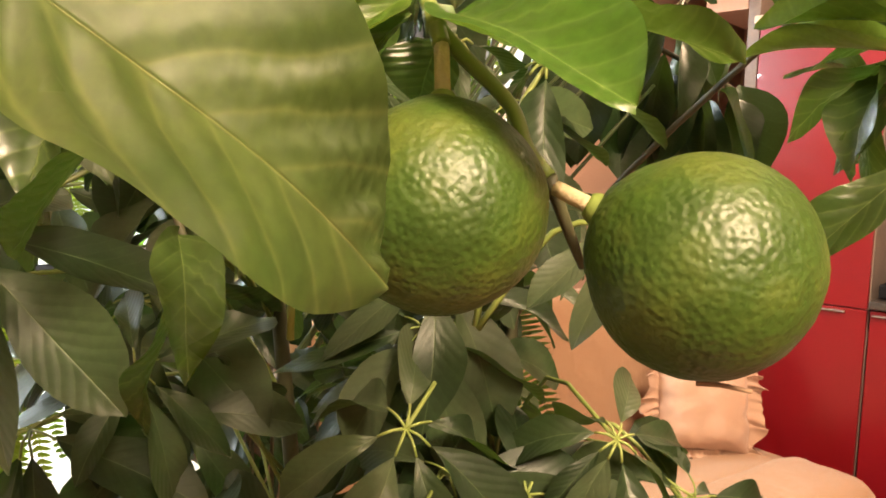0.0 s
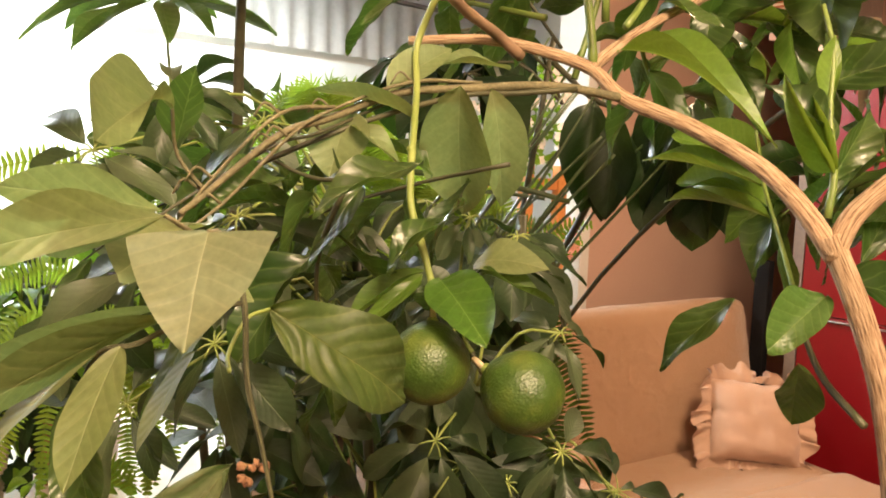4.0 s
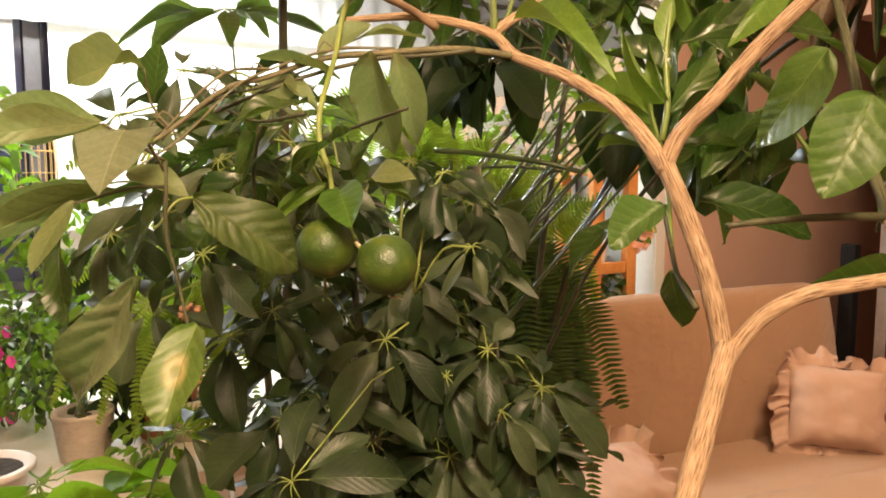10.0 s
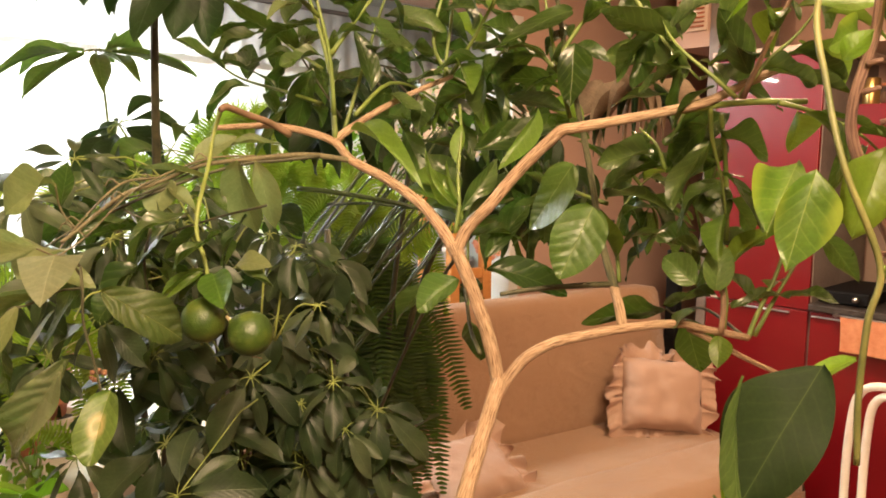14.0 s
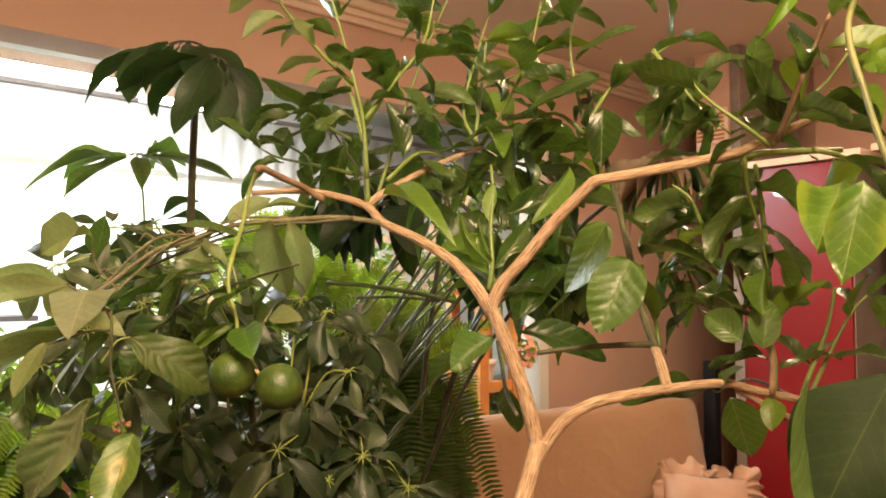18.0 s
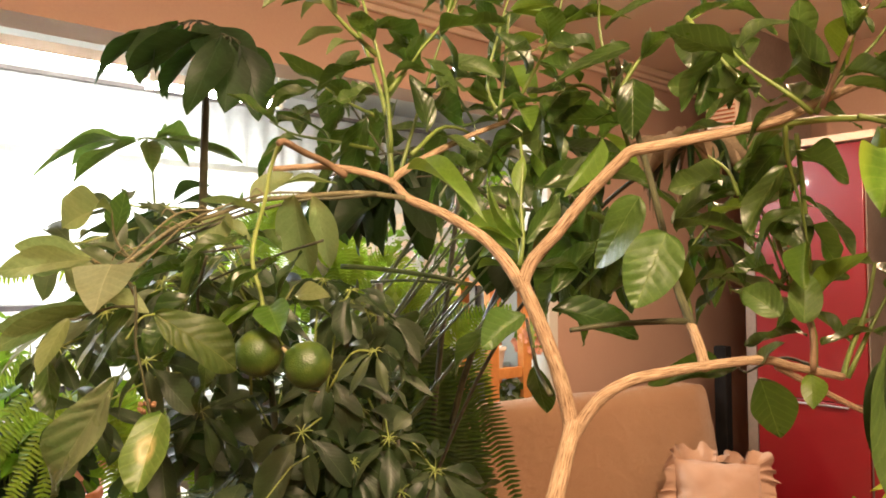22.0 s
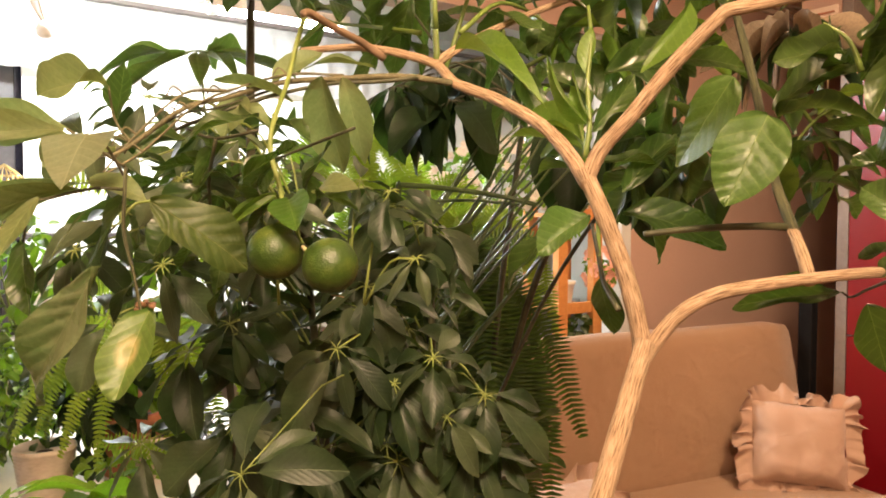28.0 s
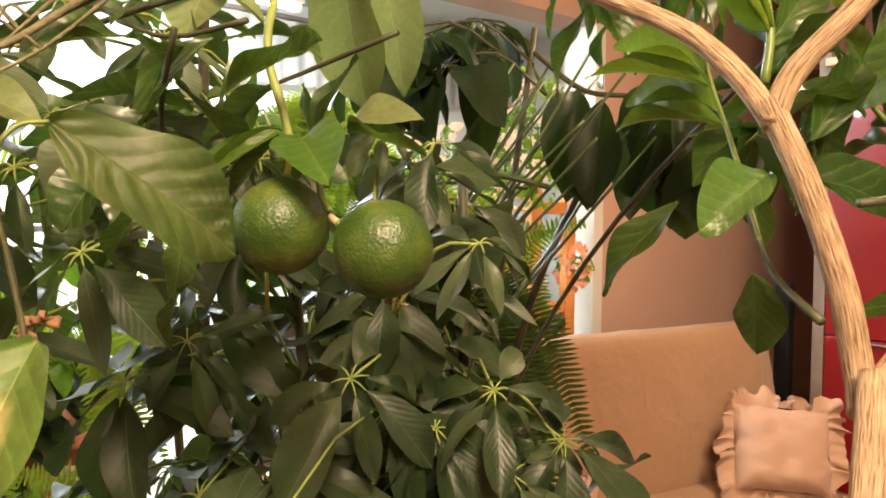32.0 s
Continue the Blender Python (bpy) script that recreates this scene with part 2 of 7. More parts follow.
PETAL_PINK = plain("magenta_petal", (0.55, 0.03, 0.25), (0.75, 0.08, 0.40), 0.6, 30)
PETAL_WHITE = plain("white_petal", (0.70, 0.62, 0.58), (0.85, 0.78, 0.74), 0.6, 40)
PETAL_SALMON = plain("salmon_petal", (0.72, 0.30, 0.20), (0.85, 0.48, 0.36), 0.6, 40)
STEM_GREEN = plain("green_stem", (0.10, 0.16, 0.03), (0.20, 0.27, 0.06), 0.45, 20, 0, 0.2)
STEM_YELLOW = plain("yellow_green_stem", (0.15, 0.21, 0.04), (0.25, 0.31, 0.08), 0.5, 25, 0, 0.2)
STEM_OLIVE = plain("olive_stem", (0.09, 0.11, 0.03), (0.22, 0.22, 0.07), 0.5, 25, 0, 0.2)
STEM_DARK = plain("dark_stem", (0.030, 0.034, 0.016), (0.075, 0.075, 0.035), 0.55, 30, 0, 0.3)
STEM_RUSH = plain("rush_stem", (0.035, 0.07, 0.022), (0.09, 0.14, 0.05), 0.35, 14, 0, 0.1)
TWIG_OLIVE = plain("olive_twig", (0.085, 0.080, 0.040), (0.20, 0.18, 0.095), 0.7, 60, 0, 0.6, 500)
TWIG_BROWN = plain("brown_twig", (0.16, 0.10, 0.06), (0.32, 0.21, 0.13), 0.7, 40, 0, 0.5)


def bark_mat(name, deep, mid, high, freq):
    m, nt, bs = mat(name)
    uvn = nt.nodes.new("ShaderNodeTexCoord").outputs["UV"]
    mp = node(nt, "ShaderNodeMapping", Scale=(1.0, 0.055, 1.0))
    nt.links.new(uvn, mp.inputs[0])
    ridge = noise_tex(nt, mp.outputs[0], freq, 4.0, 0.62)
    grain = noise_tex(nt, uvn, freq * 1.5, 4.0)
    geo = nt.nodes.new("ShaderNodeNewGeometry").outputs["Position"]
    blot = noise_tex(nt, geo, 28.0, 3.0)
    base = ramp(nt, ridge, [(0.38, deep), (0.48, mid), (0.60, high)])
    base = mixc(nt, math_(nt, "MULTIPLY", blot, 0.35), base, (0.20, 0.19, 0.10))
    nt.links.new(base, bs.inputs["Base Color"])
    bs.inputs["Roughness"].default_value = 0.75
    bump(nt, bs, math_(nt, "ADD", ridge, math_(nt, "MULTIPLY", grain, 0.3)), 0.75, 0.0032)
    return m


BARK = bark_mat("tan_bark", (0.17, 0.09, 0.05), (0.46, 0.305, 0.185), (0.64, 0.47, 0.32), 1100.0)
BARK_DARK = bark_mat("dark_ridged_bark", (0.014, 0.017, 0.008), (0.040, 0.046, 0.018), (0.10, 0.105, 0.045), 900.0)
BARK_OLD = bark_mat("reddish_bark", (0.13, 0.06, 0.05), (0.27, 0.14, 0.11), (0.40, 0.24, 0.19), 700.0)


def lime_mat():
    m, nt, bs = mat("lime_peel")
    co = nt.nodes.new("ShaderNodeTexCoord").outputs["Object"]
    warp = noise_tex(nt, co, 95.0, 3.0)
    vor = node(nt, "ShaderNodeTexVoronoi", Scale=820.0)
    vor.feature = "SMOOTH_F1"
    vor2 = node(nt, "ShaderNodeTexVoronoi", Scale=1150.0)
    vor2.feature = "SMOOTH_F1"
    for v in (vor, vor2):
        nt.links.new(co, v.inputs["Vector"])
    big = noise_tex(nt, co, 48.0, 4.0, 0.6)
    col = ramp(nt, big, [(0.26, (0.018, 0.044, 0.005)), (0.50, (0.036, 0.075, 0.008)), (0.78, (0.090, 0.120, 0.015))])
    pores = ramp(nt, vor2.outputs["Distance"], [(0.08, (1.5, 1.5, 1.3)), (0.30, (1, 1, 1))])
    nt.links.new(mixc(nt, 0.5, col, mixc(nt, 1.0, col, pores, "MULTIPLY")), bs.inputs["Base Color"])
    nt.links.new(math_(nt, "ADD", math_(nt, "MULTIPLY", warp, 0.25), 0.33), bs.inputs["Roughness"])
    pit = ramp(nt, vor.outputs["Distance"], [(0.0, (0, 0, 0)), (0.62, (1, 1, 1))])
    h = math_(nt, "ADD", math_(nt, "MULTIPLY", pit, 1.0), math_(nt, "MULTIPLY", vor2.outputs["Distance"], 0.30))
    h = math_(nt, "ADD", h, math_(nt, "MULTIPLY", warp, 0.10))
    bump(nt, bs, h, 0.26, 0.0009)
    return m


LIME = lime_mat()
CORK = plain("pale_cork", (0.42, 0.34, 0.20), (0.60, 0.50, 0.32), 0.75, 120, 0, 0.5, 400)
WALL_PINK = plain("pink_wall_paint", (0.50, 0.33, 0.26), (0.55, 0.37, 0.29), 0.75, 1.5, 0, 0.12, 120)
CEIL_PAINT = plain("ceiling_paint", (0.72, 0.61, 0.53), (0.76, 0.65, 0.57), 0.8, 1.2, 0, 0.08, 90)
BAY_PAINT = plain("white_bay_paint", (0.62, 0.62, 0.59), (0.68, 0.68, 0.65), 0.7, 2, 0, 0.08)
TRIM_PAINT = plain("cream_moulding", (0.70, 0.55, 0.44), (0.76, 0.61, 0.50), 0.55, 4, 0, 0.05)
FLOOR_WOOD = plain("brown_floor_laminate", (0.16, 0.09, 0.05), (0.26, 0.16, 0.09), 0.4, 3, 0, 0.05)
RED_GLOSS = plain("red_lacquer", (0.165, 0.0035, 0.007), (0.20, 0.005, 0.009), 0.32, 1.5, 0, 0.03, 200, 0.25)
GREY_FRAME = plain("grey_brown_frame", (0.16, 0.13, 0.12), (0.24, 0.20, 0.18), 0.5, 6)
BLACK_PLASTIC = plain("black_plastic", (0.005, 0.005, 0.006), (0.010, 0.010, 0.011), 0.6, 12)
BLACK_PLASTIC.node_tree.nodes["Principled BSDF"].inputs["Specular IOR Level"].default_value = 0.12
DRY_BLOSSOM = plain("dry_blossom", (0.14, 0.065, 0.03), (0.34, 0.19, 0.10), 0.7, 200, 0, 0.3, 600)
STEEL = plain("brushed_steel", (0.45, 0.44, 0.43), (0.6, 0.59, 0.58), 0.3, 20, 1.0)
WORKTOP = plain("dark_worktop", (0.03, 0.026, 0.024), (0.07, 0.06, 0.055), 0.3, 40)
WHITE_BLIND = plain("white_blind", (0.80, 0.82, 0.78), (0.86, 0.87, 0.84), 0.8, 6)
DARK_GLASS = plain("night_glass", (0.02, 0.022, 0.04), (0.04, 0.04, 0.07), 0.12, 2, 0, 0.0)
FRAME_DARK = plain("dark_window_frame", (0.05, 0.045, 0.05), (0.09, 0.08, 0.085), 0.45, 10)
ORANGE_WOOD = plain("orange_pine", (0.50, 0.20, 0.055), (0.66, 0.31, 0.10), 0.45, 10, 0, 0.2)
TERRACOTTA = plain("terracotta", (0.36, 0.12, 0.06), (0.50, 0.20, 0.11), 0.8, 15, 0, 0.3)
BEIGE_POT = plain("beige_glazed_pot", (0.42, 0.36, 0.28), (0.62, 0.55, 0.45), 0.35, 18, 0, 0.1)
WHITE_POT = plain("white_glazed_pot", (0.72, 0.70, 0.66), (0.82, 0.80, 0.77), 0.3, 10)
SOIL = plain("dark_soil", (0.02, 0.014, 0.01), (0.05, 0.035, 0.025), 0.95, 60, 0, 0.8)
GOLD = plain("gold_wire", (0.70, 0.48, 0.16), (0.80, 0.60, 0.26), 0.3, 20, 1.0)
TOWEL = plain("orange_towel", (0.55, 0.20, 0.095), (0.68, 0.31, 0.16), 0.95, 40, 0, 0.6, 300)
WHITE_METAL = plain("white_painted_metal", (0.78, 0.74, 0.66), (0.85, 0.81, 0.74), 0.35, 15)


def fabric(name, a, b, weave=900.0):
    m, nt, bs = mat(name)
    co = nt.nodes.new("ShaderNodeTexCoord").outputs["Object"]
    big = noise_tex(nt, co, 5.0, 3.0)
    fold = noise_tex(nt, co, 11.0, 4.0, 0.6)
    crease = math_(nt, "POWER", math_(nt, "SUBTRACT", 1.0, math_(nt, "ABSOLUTE", math_(nt, "MULTIPLY", math_(nt, "SUBTRACT", noise_tex(nt, co, 4.5, 3.0), 0.5), 4.0))), 5.0)
    fine = noise_tex(nt, co, weave, 2.0)
    nt.links.new(ramp(nt, math_(nt, "ADD", math_(nt, "MULTIPLY", big, 0.6), math_(nt, "MULTIPLY", fine, 0.4)), [(0.3, a), (0.7, b)]), bs.inputs["Base Color"])
    bs.inputs["Roughness"].default_value = 0.85
    bs.inputs["Sheen Weight"].default_value = 0.25
    bump(nt, bs, math_(nt, "ADD", math_(nt, "ADD", math_(nt, "MULTIPLY", fold, 5.0), math_(nt, "MULTIPLY", crease, 1.2)), fine), 0.45, 0.005)
    return m


SOFA_CLOTH = fabric("tan_sofa_cover", (0.315, 0.184, 0.102), (0.362, 0.221, 0.126))
PILLOW_CLOTH = fabric("beige_ruffled_cotton", (0.44, 0.285, 0.205), (0.50, 0.335, 0.245))


def curtain_mat():
    m, nt, bs = mat("sheer_curtain")
    co = nt.nodes.new("ShaderNodeTexCoord").outputs["Object"]
    f = noise_tex(nt, co, 30.0, 3.0)
    nt.links.new(ramp(nt, f, [(0.3, (0.50, 0.48, 0.47)), (0.7, (0.62, 0.60, 0.59))]), bs.inputs["Base Color"])
    bs.inputs["Roughness"].default_value = 0.9
    tr = nt.nodes.new("ShaderNodeBsdfTranslucent")
    tr.inputs[0].default_value = (0.8, 0.78, 0.74, 1)
    mx = nt.nodes.new("ShaderNodeMixShader")
    mx.inputs[0].default_value = 0.4
    nt.links.new(bs.outputs[0], mx.inputs[1])
    nt.links.new(tr.outputs[0], mx.inputs[2])
    nt.links.new(mx.outputs[0], nt.nodes["Material Output"].inputs[0])
    return m


CURTAIN = curtain_mat()


def glow_mat(name, colour, strength):
    m, nt, bs = mat(name)
    bs.inputs["Emission Color"].default_value = (*colour, 1)
    bs.inputs["Emission Strength"].default_value = strength
    return m


TUBE_GLOW = glow_mat("lit_tube", (0.93, 1.0, 0.97), 470.0)
LAMP_GLOW = glow_mat("lit_lamp_shade", (1.0, 0.78, 0.52), 6.0)
GLASS = mat("clear_glass")[0]
GLASS.node_tree.nodes["Principled BSDF"].inputs["Transmission Weight"].default_value = 1.0
GLASS.node_tree.nodes["Principled BSDF"].inputs["Roughness"].default_value = 0.05

# ---- mesh tools ----
ORIGIN = {}


def thing(name, place, label, category, group="", kind=""):
    ob = new(name)
    ob.empty_display_size = 0.05
    ob.location = place
    ORIGIN[ob.name] = Matrix.Translation(Vector(place))
    return tagged(ob, label, category, group, kind)


def part(name, bm, material, parent=None, label="", smooth=True):
    """Links a bmesh, given in world metres, as one mesh object under a thing or part."""
    me = bpy.data.meshes.new(name)
    home = ORIGIN.get(parent.name, Matrix()) if parent else Matrix()
    bm.transform(home.inverted())
    if smooth:
        for f in bm.faces:
            f.smooth = True
    bm.to_mesh(me)
    bm.free()
    me.materials.append(material)
    ob = new(name, me)
    if parent:
        ob.parent = parent
        ORIGIN[ob.name] = home
    if label:
        ob["label"] = label
    return ob


def placed(name, mesh, m, parent, label=""):
    """One more object on a shared mesh, at the world pose m, under a thing."""
    ob = new(name, mesh)
    ob.parent = parent
    ob.matrix_basis = ORIGIN.get(parent.name, Matrix()).inverted() @ m
    if label:
        ob["label"] = label
    return ob


def smooth_line(points, steps=5):
    """Catmull-Rom curve through a few points."""
    p = [Vector(q) for q in points]
    p = [2 * p[0] - p[1]] + p + [2 * p[-1] - p[-2]]
    out = []
    for i in range(1, len(p) - 2):
        for k in range(steps):
            t = k / steps
            a, b, c, d = p[i - 1], p[i], p[i + 1], p[i + 2]
            out.append(0.5 * ((2 * b) + (c - a) * t + (2 * a - 5 * b + 4 * c - d) * t * t + (3 * b - a - 3 * c + d) * t ** 3))
    out.append(p[-2])
    return out


def tube_into(bm, points, r0, r1, sides=8, steps=5, lumpy=0.0):
    """A round tapering stem along a curve, with its own texture coordinates in metres."""
    line = smooth_line(points, steps)
    layer = bm.loops.layers.uv.verify()
    rings, run, prev = [], 0.0, None
    side = None
    n = len(line)
    runs = []
    for i, q in enumerate(line):
        way = (line[min(i + 1, n - 1)] - line[max(i - 1, 0)]).normalized()
        if side is None:
            side = way.orthogonal().normalized()
        side = (side - way * side.dot(way)).normalized()
        other = way.cross(side)
        if prev is not None:
            run += (q - prev).length
        prev = q
        runs.append(run)
        r = r0 + (r1 - r0) * i / (n - 1)
        if lumpy:
            r *= 1 + lumpy * (noise.noise(q * 60.0) + 0.5 * noise.noise(q * 170.0))
        ring = []
        for k in range(sides):
            a = 2 * math.pi * k / sides
            ring.append(bm.verts.new(q + side * (math.cos(a) * r) + other * (math.sin(a) * r)))
        rings.append(ring)
    girth = 2 * math.pi * (r0 + r1) / 2
    for i in range(n - 1):
        for k in range(sides):
            k2 = (k + 1) % sides
            f = bm.faces.new((rings[i][k], rings[i][k2], rings[i + 1][k2], rings[i + 1][k]))
            for loop, (kk, ii) in zip(f.loops, ((k, i), (k + 1, i), (k + 1, i + 1), (k, i + 1))):
                loop[layer].uv = (girth * kk / sides, runs[ii])
    bm.faces.new(rings[0][::-1])
    bm.faces.new(rings[-1])
    return line


def tube(name, points, r0, r1, material, parent, label="", sides=8, steps=5, lumpy=0.0):
    bm = bmesh.new()
    tube_into(bm, points, r0, r1, sides, steps, lumpy)
    return part(name, bm, material, parent, label)


def box_into(bm, size, m, bevel=0.0, seg=2):
    made = bmesh.ops.create_cube(bm, size=1.0, matrix=m @ Matrix.Diagonal((*size, 1)))["verts"]
    if bevel:
        edges = list({e for v in made for e in v.link_edges})
        bmesh.ops.bevel(bm, geom=edges, offset=bevel, segments=seg, affect="EDGES", profile=0.5)


def box(name, size, m, material, parent=None, label="", bevel=0.004, smooth=False):
    bm = bmesh.new()
    box_into(bm, size, m, bevel)
    return part(name, bm, material, parent, label, smooth)


def room_box(name, u0, u1, v0, v1, z0, z1, material, parent=None, label="", bevel=0.003):
    m = Matrix.Translation(uv((u0 + u1) / 2, (v0 + v1) / 2, (z0 + z1) / 2)) @ ROOM
    return box(name, (u1 - u0, v1 - v0, z1 - z0), m, material, parent, label, bevel)


def lathe_into(bm, profile, place, sides=24):
    """Turns a profile of (radius, height) round the upright axis."""
    rings = []
    for r, h in profile:
        rings.append([bm.verts.new(Vector(place) + Vector((r * math.cos(2 * math.pi * k / sides), r * math.sin(2 * math.pi * k / sides), h))) for k in range(sides)])
    for a, b in zip(rings, rings[1:]):
        for k in range(sides):
            bm.faces.new((a[k], a[(k + 1) % sides], b[(k + 1) % sides], b[k]))
    bm.faces.new(rings[0][::-1])
    bm.faces.new(rings[-1])


def lathe(name, profile, place, material, parent, label="", sides=24):
    bm = bmesh.new()
    lathe_into(bm, profile, place, sides)
    return part(name, bm, material, parent, label)


def leaf_verts(bm, outline, rows, cols, fold, droop, wave, m=None, phase=0.0, cup=0.0, quilt=0.0, bow=0.0, twist=0.0):
    """A leaf blade one unit long along y and two half-widths of 0.5 across x, folded along its midrib, drooping and waved."""
    grid = []
    for i in range(rows + 1):
        s = i / rows
        w = outline(s)
        line = []
        for j in range(-cols, cols + 1):
            x = 0.5 * w * j / cols
            a = abs(j) / cols
            z = fold * (abs(x) ** 1.35) * 1.3 - droop * s * s - cup * (abs(x) ** 2) * 4
            half = phase + (2.1 if j > 0 else 0.0)
            ripple = math.cos(41.0 * (s - 0.62 * abs(x)) + 1.9 * math.sin(7.3 * s + half) + 1.1 * math.sin(17.0 * s + 2.0 * half))
            z -= quilt * ripple * math.sin(math.pi * min(1.0, a * 0.92)) * max(0.12, 0.75 + 0.75 * math.sin(5.1 * s + 1.7 * half)) * (1 if j else 0)
            z += wave * a * a * math.sin(s * 9.0 + phase + (1.3 if j > 0 else 0.0))
            y = s - 0.35 * droop * droop * s * s
            z += twist * x * s + 0.35 * wave * math.sin(s * 5.0 + phase * 2.0)* math.sin(math.pi * s)
            co = Vector((x + bow * math.sin(math.pi * s), y, z))
            line.append(bm.verts.new(m @ co if m else co))
        grid.append(line)
    for a, b in zip(grid, grid[1:]):
        for j in range(2 * cols):
            bm.faces.new((a[j], a[j + 1], b[j + 1], b[j]))


def oval(sharp=1.0, widest=0.5, stalk=0.02):
    k = math.log(0.5) / math.log(widest)

    def outline(s):
        point = 1 - 0.30 * max(0.0, (s - 0.84) / 0.16) ** 1.5
        return max(stalk, math.sin(math.pi * min(1.0, max(0.0, s)) ** k) ** sharp * point)
    return outline


def leaf_mesh(name, material, outline, fold=0.3, droop=0.2, wave=0.03, rows=10, cols=2, phase=0.0, cup=0.0, quilt=0.0, bow=0.0, twist=0.0):
    bm = bmesh.new()
    leaf_verts(bm, outline, rows, cols, fold, droop, wave, None, phase, cup, quilt, bow, twist)
    bmesh.ops.remove_doubles(bm, verts=bm.verts, dist=1e-5)
    for f in bm.faces:
        f.smooth = True
    me = bpy.data.meshes.new(name)
    bm.to_mesh(me)
    bm.free()
    me.materials.append(material)
    return me


def leaf_pose(base, tip, width, face, droop=0.0):
    """Pose of a leaf from its stalk to its tip, its upper side turned towards face."""
    base, tip, face = Vector(base), Vector(tip), Vector(face)
    y = tip - base
    length = y.length
    y.normalize()
    z = (face - y * face.dot(y))
    z = z.normalized() if z.length > 1e-4 else y.orthogonal().normalized()
    x = y.cross(z)
    # the drooped blade's own chord is brought onto the way from stalk to tip
    chord = Vector((0, 1 - 0.35 * droop * droop, -droop))
    turn = Matrix((x, y, z)).transposed()
    tilt = Matrix.Rotation(math.atan2(droop, chord.y), 3, "X")
    size = length / chord.length
    return Matrix.Translation(base) @ (turn @ tilt).to_4x4() @ Matrix.Diagonal((width, size, size, 1))


DROOPS = (0.10, 0.28, 0.5)


def leaf_family(kind, material, sharp, widest, fold, wave, cup=0.0, rows=10, cols=2, quilt=0.0, shape=None):
    """Three droops of a leaf, each in three variants that bow, twist and wave differently."""
    family = []
    for i, d in enumerate(DROOPS):
        for k in range(3):
            family.append(leaf_mesh(kind, material, shape or oval(sharp * (1.05, 0.95, 1.18)[k], widest + (0.0, 0.03, -0.03)[k]), fold * (1.0, 1.5, 0.6)[k], d, wave * (1.0, 1.5, 0.7)[k],
                                    rows, cols, 1.7 * i + 2.3 * k, cup, quilt, (0.0, 0.06, -0.07)[k], (0.0, 0.4, -0.45)[k]))
    return family


def leaf(family, base, tip, width, parent, face=(-0.15, -1, 0.35), bend=1, name="leaf", label="", pick=None):
    if len(family) == 9:
        b = Vector(base)
        pick = pick if pick is not None else int(abs(b.x * 7919 + b.z * 1543 + b.y * 389) * 100) % 3
        return placed(name, family[bend * 3 + pick], leaf_pose(base, tip, width, face, DROOPS[bend]), parent, label)
    return placed(name, family[bend], leaf_pose(base, tip, width, face, DROOPS[bend]), parent, label)


def pot(name, place, r, h, material, label, category="pot", soil=True):
    p = thing(name, place, label, category)
    lathe("pot_body", [(r * 0.68, 0), (r * 0.72, h * 0.06), (r * 0.93, h * 0.82), (r, h * 0.83), (r * 1.04, h * 0.86), (r * 1.04, h * 0.98), (r, h), (r * 0.9, h), (r * 0.86, h * 0.86)], place, material, p)
    if soil:
        lathe("soil", [(r * 0.5, h * 0.84), (r * 0.855, h * 0.85), (r * 0.7, h * 0.875), (r * 0.3, h * 0.89)], place, SOIL, p)
    return p

# ---- the room ----
def wall(name, u0, u1, v0, v1, z0, z1, material, label):
    return tagged(room_box(name, u0, u1, v0, v1, z0, z1, material, bevel=0.0), label, "wall", kind="structure")


tagged(room_box("floor", -3.2, 4.7, -3.6, 3.7, -0.06, 0.0, FLOOR_WOOD, bevel=0.0), "brown wood-look laminate floor of the room", "floor", kind="structure")
tagged(room_box("ceiling", -3.2, 4.7, -3.6, 1.83, 2.5, 2.56, CEIL_PAINT, bevel=0.0), "plain warm-toned painted living room ceiling", "ceiling", kind="structure")
tagged(room_box("ceiling_bay", -3.2, 4.7, 1.99, 3.7, 2.5, 2.56, BAY_PAINT, bevel=0.0), "white painted ceiling of the window bay", "ceiling", kind="structure")
wall("wall_sofa", 2.48, 4.7, 1.83, 1.99, 0.0, 2.56, WALL_PINK, "dusty pink painted wall behind the sofa")
wall("wall_lintel", -3.2, 2.48, 1.83, 1.99, 2.145, 2.56, WALL_PINK, "dusty pink beam over the window bay opening")
wall("wall_kitchen", 3.56, 3.68, -3.6, 1.17, 0.0, 2.5, WALL_PINK, "pink painted kitchen wall behind red cabinets")
wall("wall_corner", 4.58, 4.7, 1.17, 1.83, 0.0, 2.5, WALL_PINK, "pink painted end wall beyond the sofa")
wall("wall_niche", 3.56, 4.7, 1.05, 1.17, 0.0, 2.5, WALL_PINK, "pink painted side wall of the niche")
wall("wall_back", -3.2, 3.56, -3.72, -3.6, 0.0, 2.5, WALL_PINK, "pink painted wall behind the camera")
wall("wall_side", -3.32, -3.2, -3.72, 3.7, 0.0, 2.56, WALL_PINK, "pink painted side wall")
wall("wall_bay_end", 3.6, 3.72, 1.99, 3.7, 0.0, 2.5, BAY_PAINT, "white painted end wall of the window bay")
wall("wall_window_low", -3.2, 3.6, 3.55, 3.7, 0.0, 0.82, BAY_PAINT, "white wall below the wide window")
wall("wall_window_high", -3.2, 3.6, 3.55, 3.7, 2.3, 2.5, BAY_PAINT, "white wall above the wide window")
wall("wall_window_side", -3.2, -1.6, 3.55, 3.7, 0.82, 2.3, BAY_PAINT, "white wall beside the wide window")

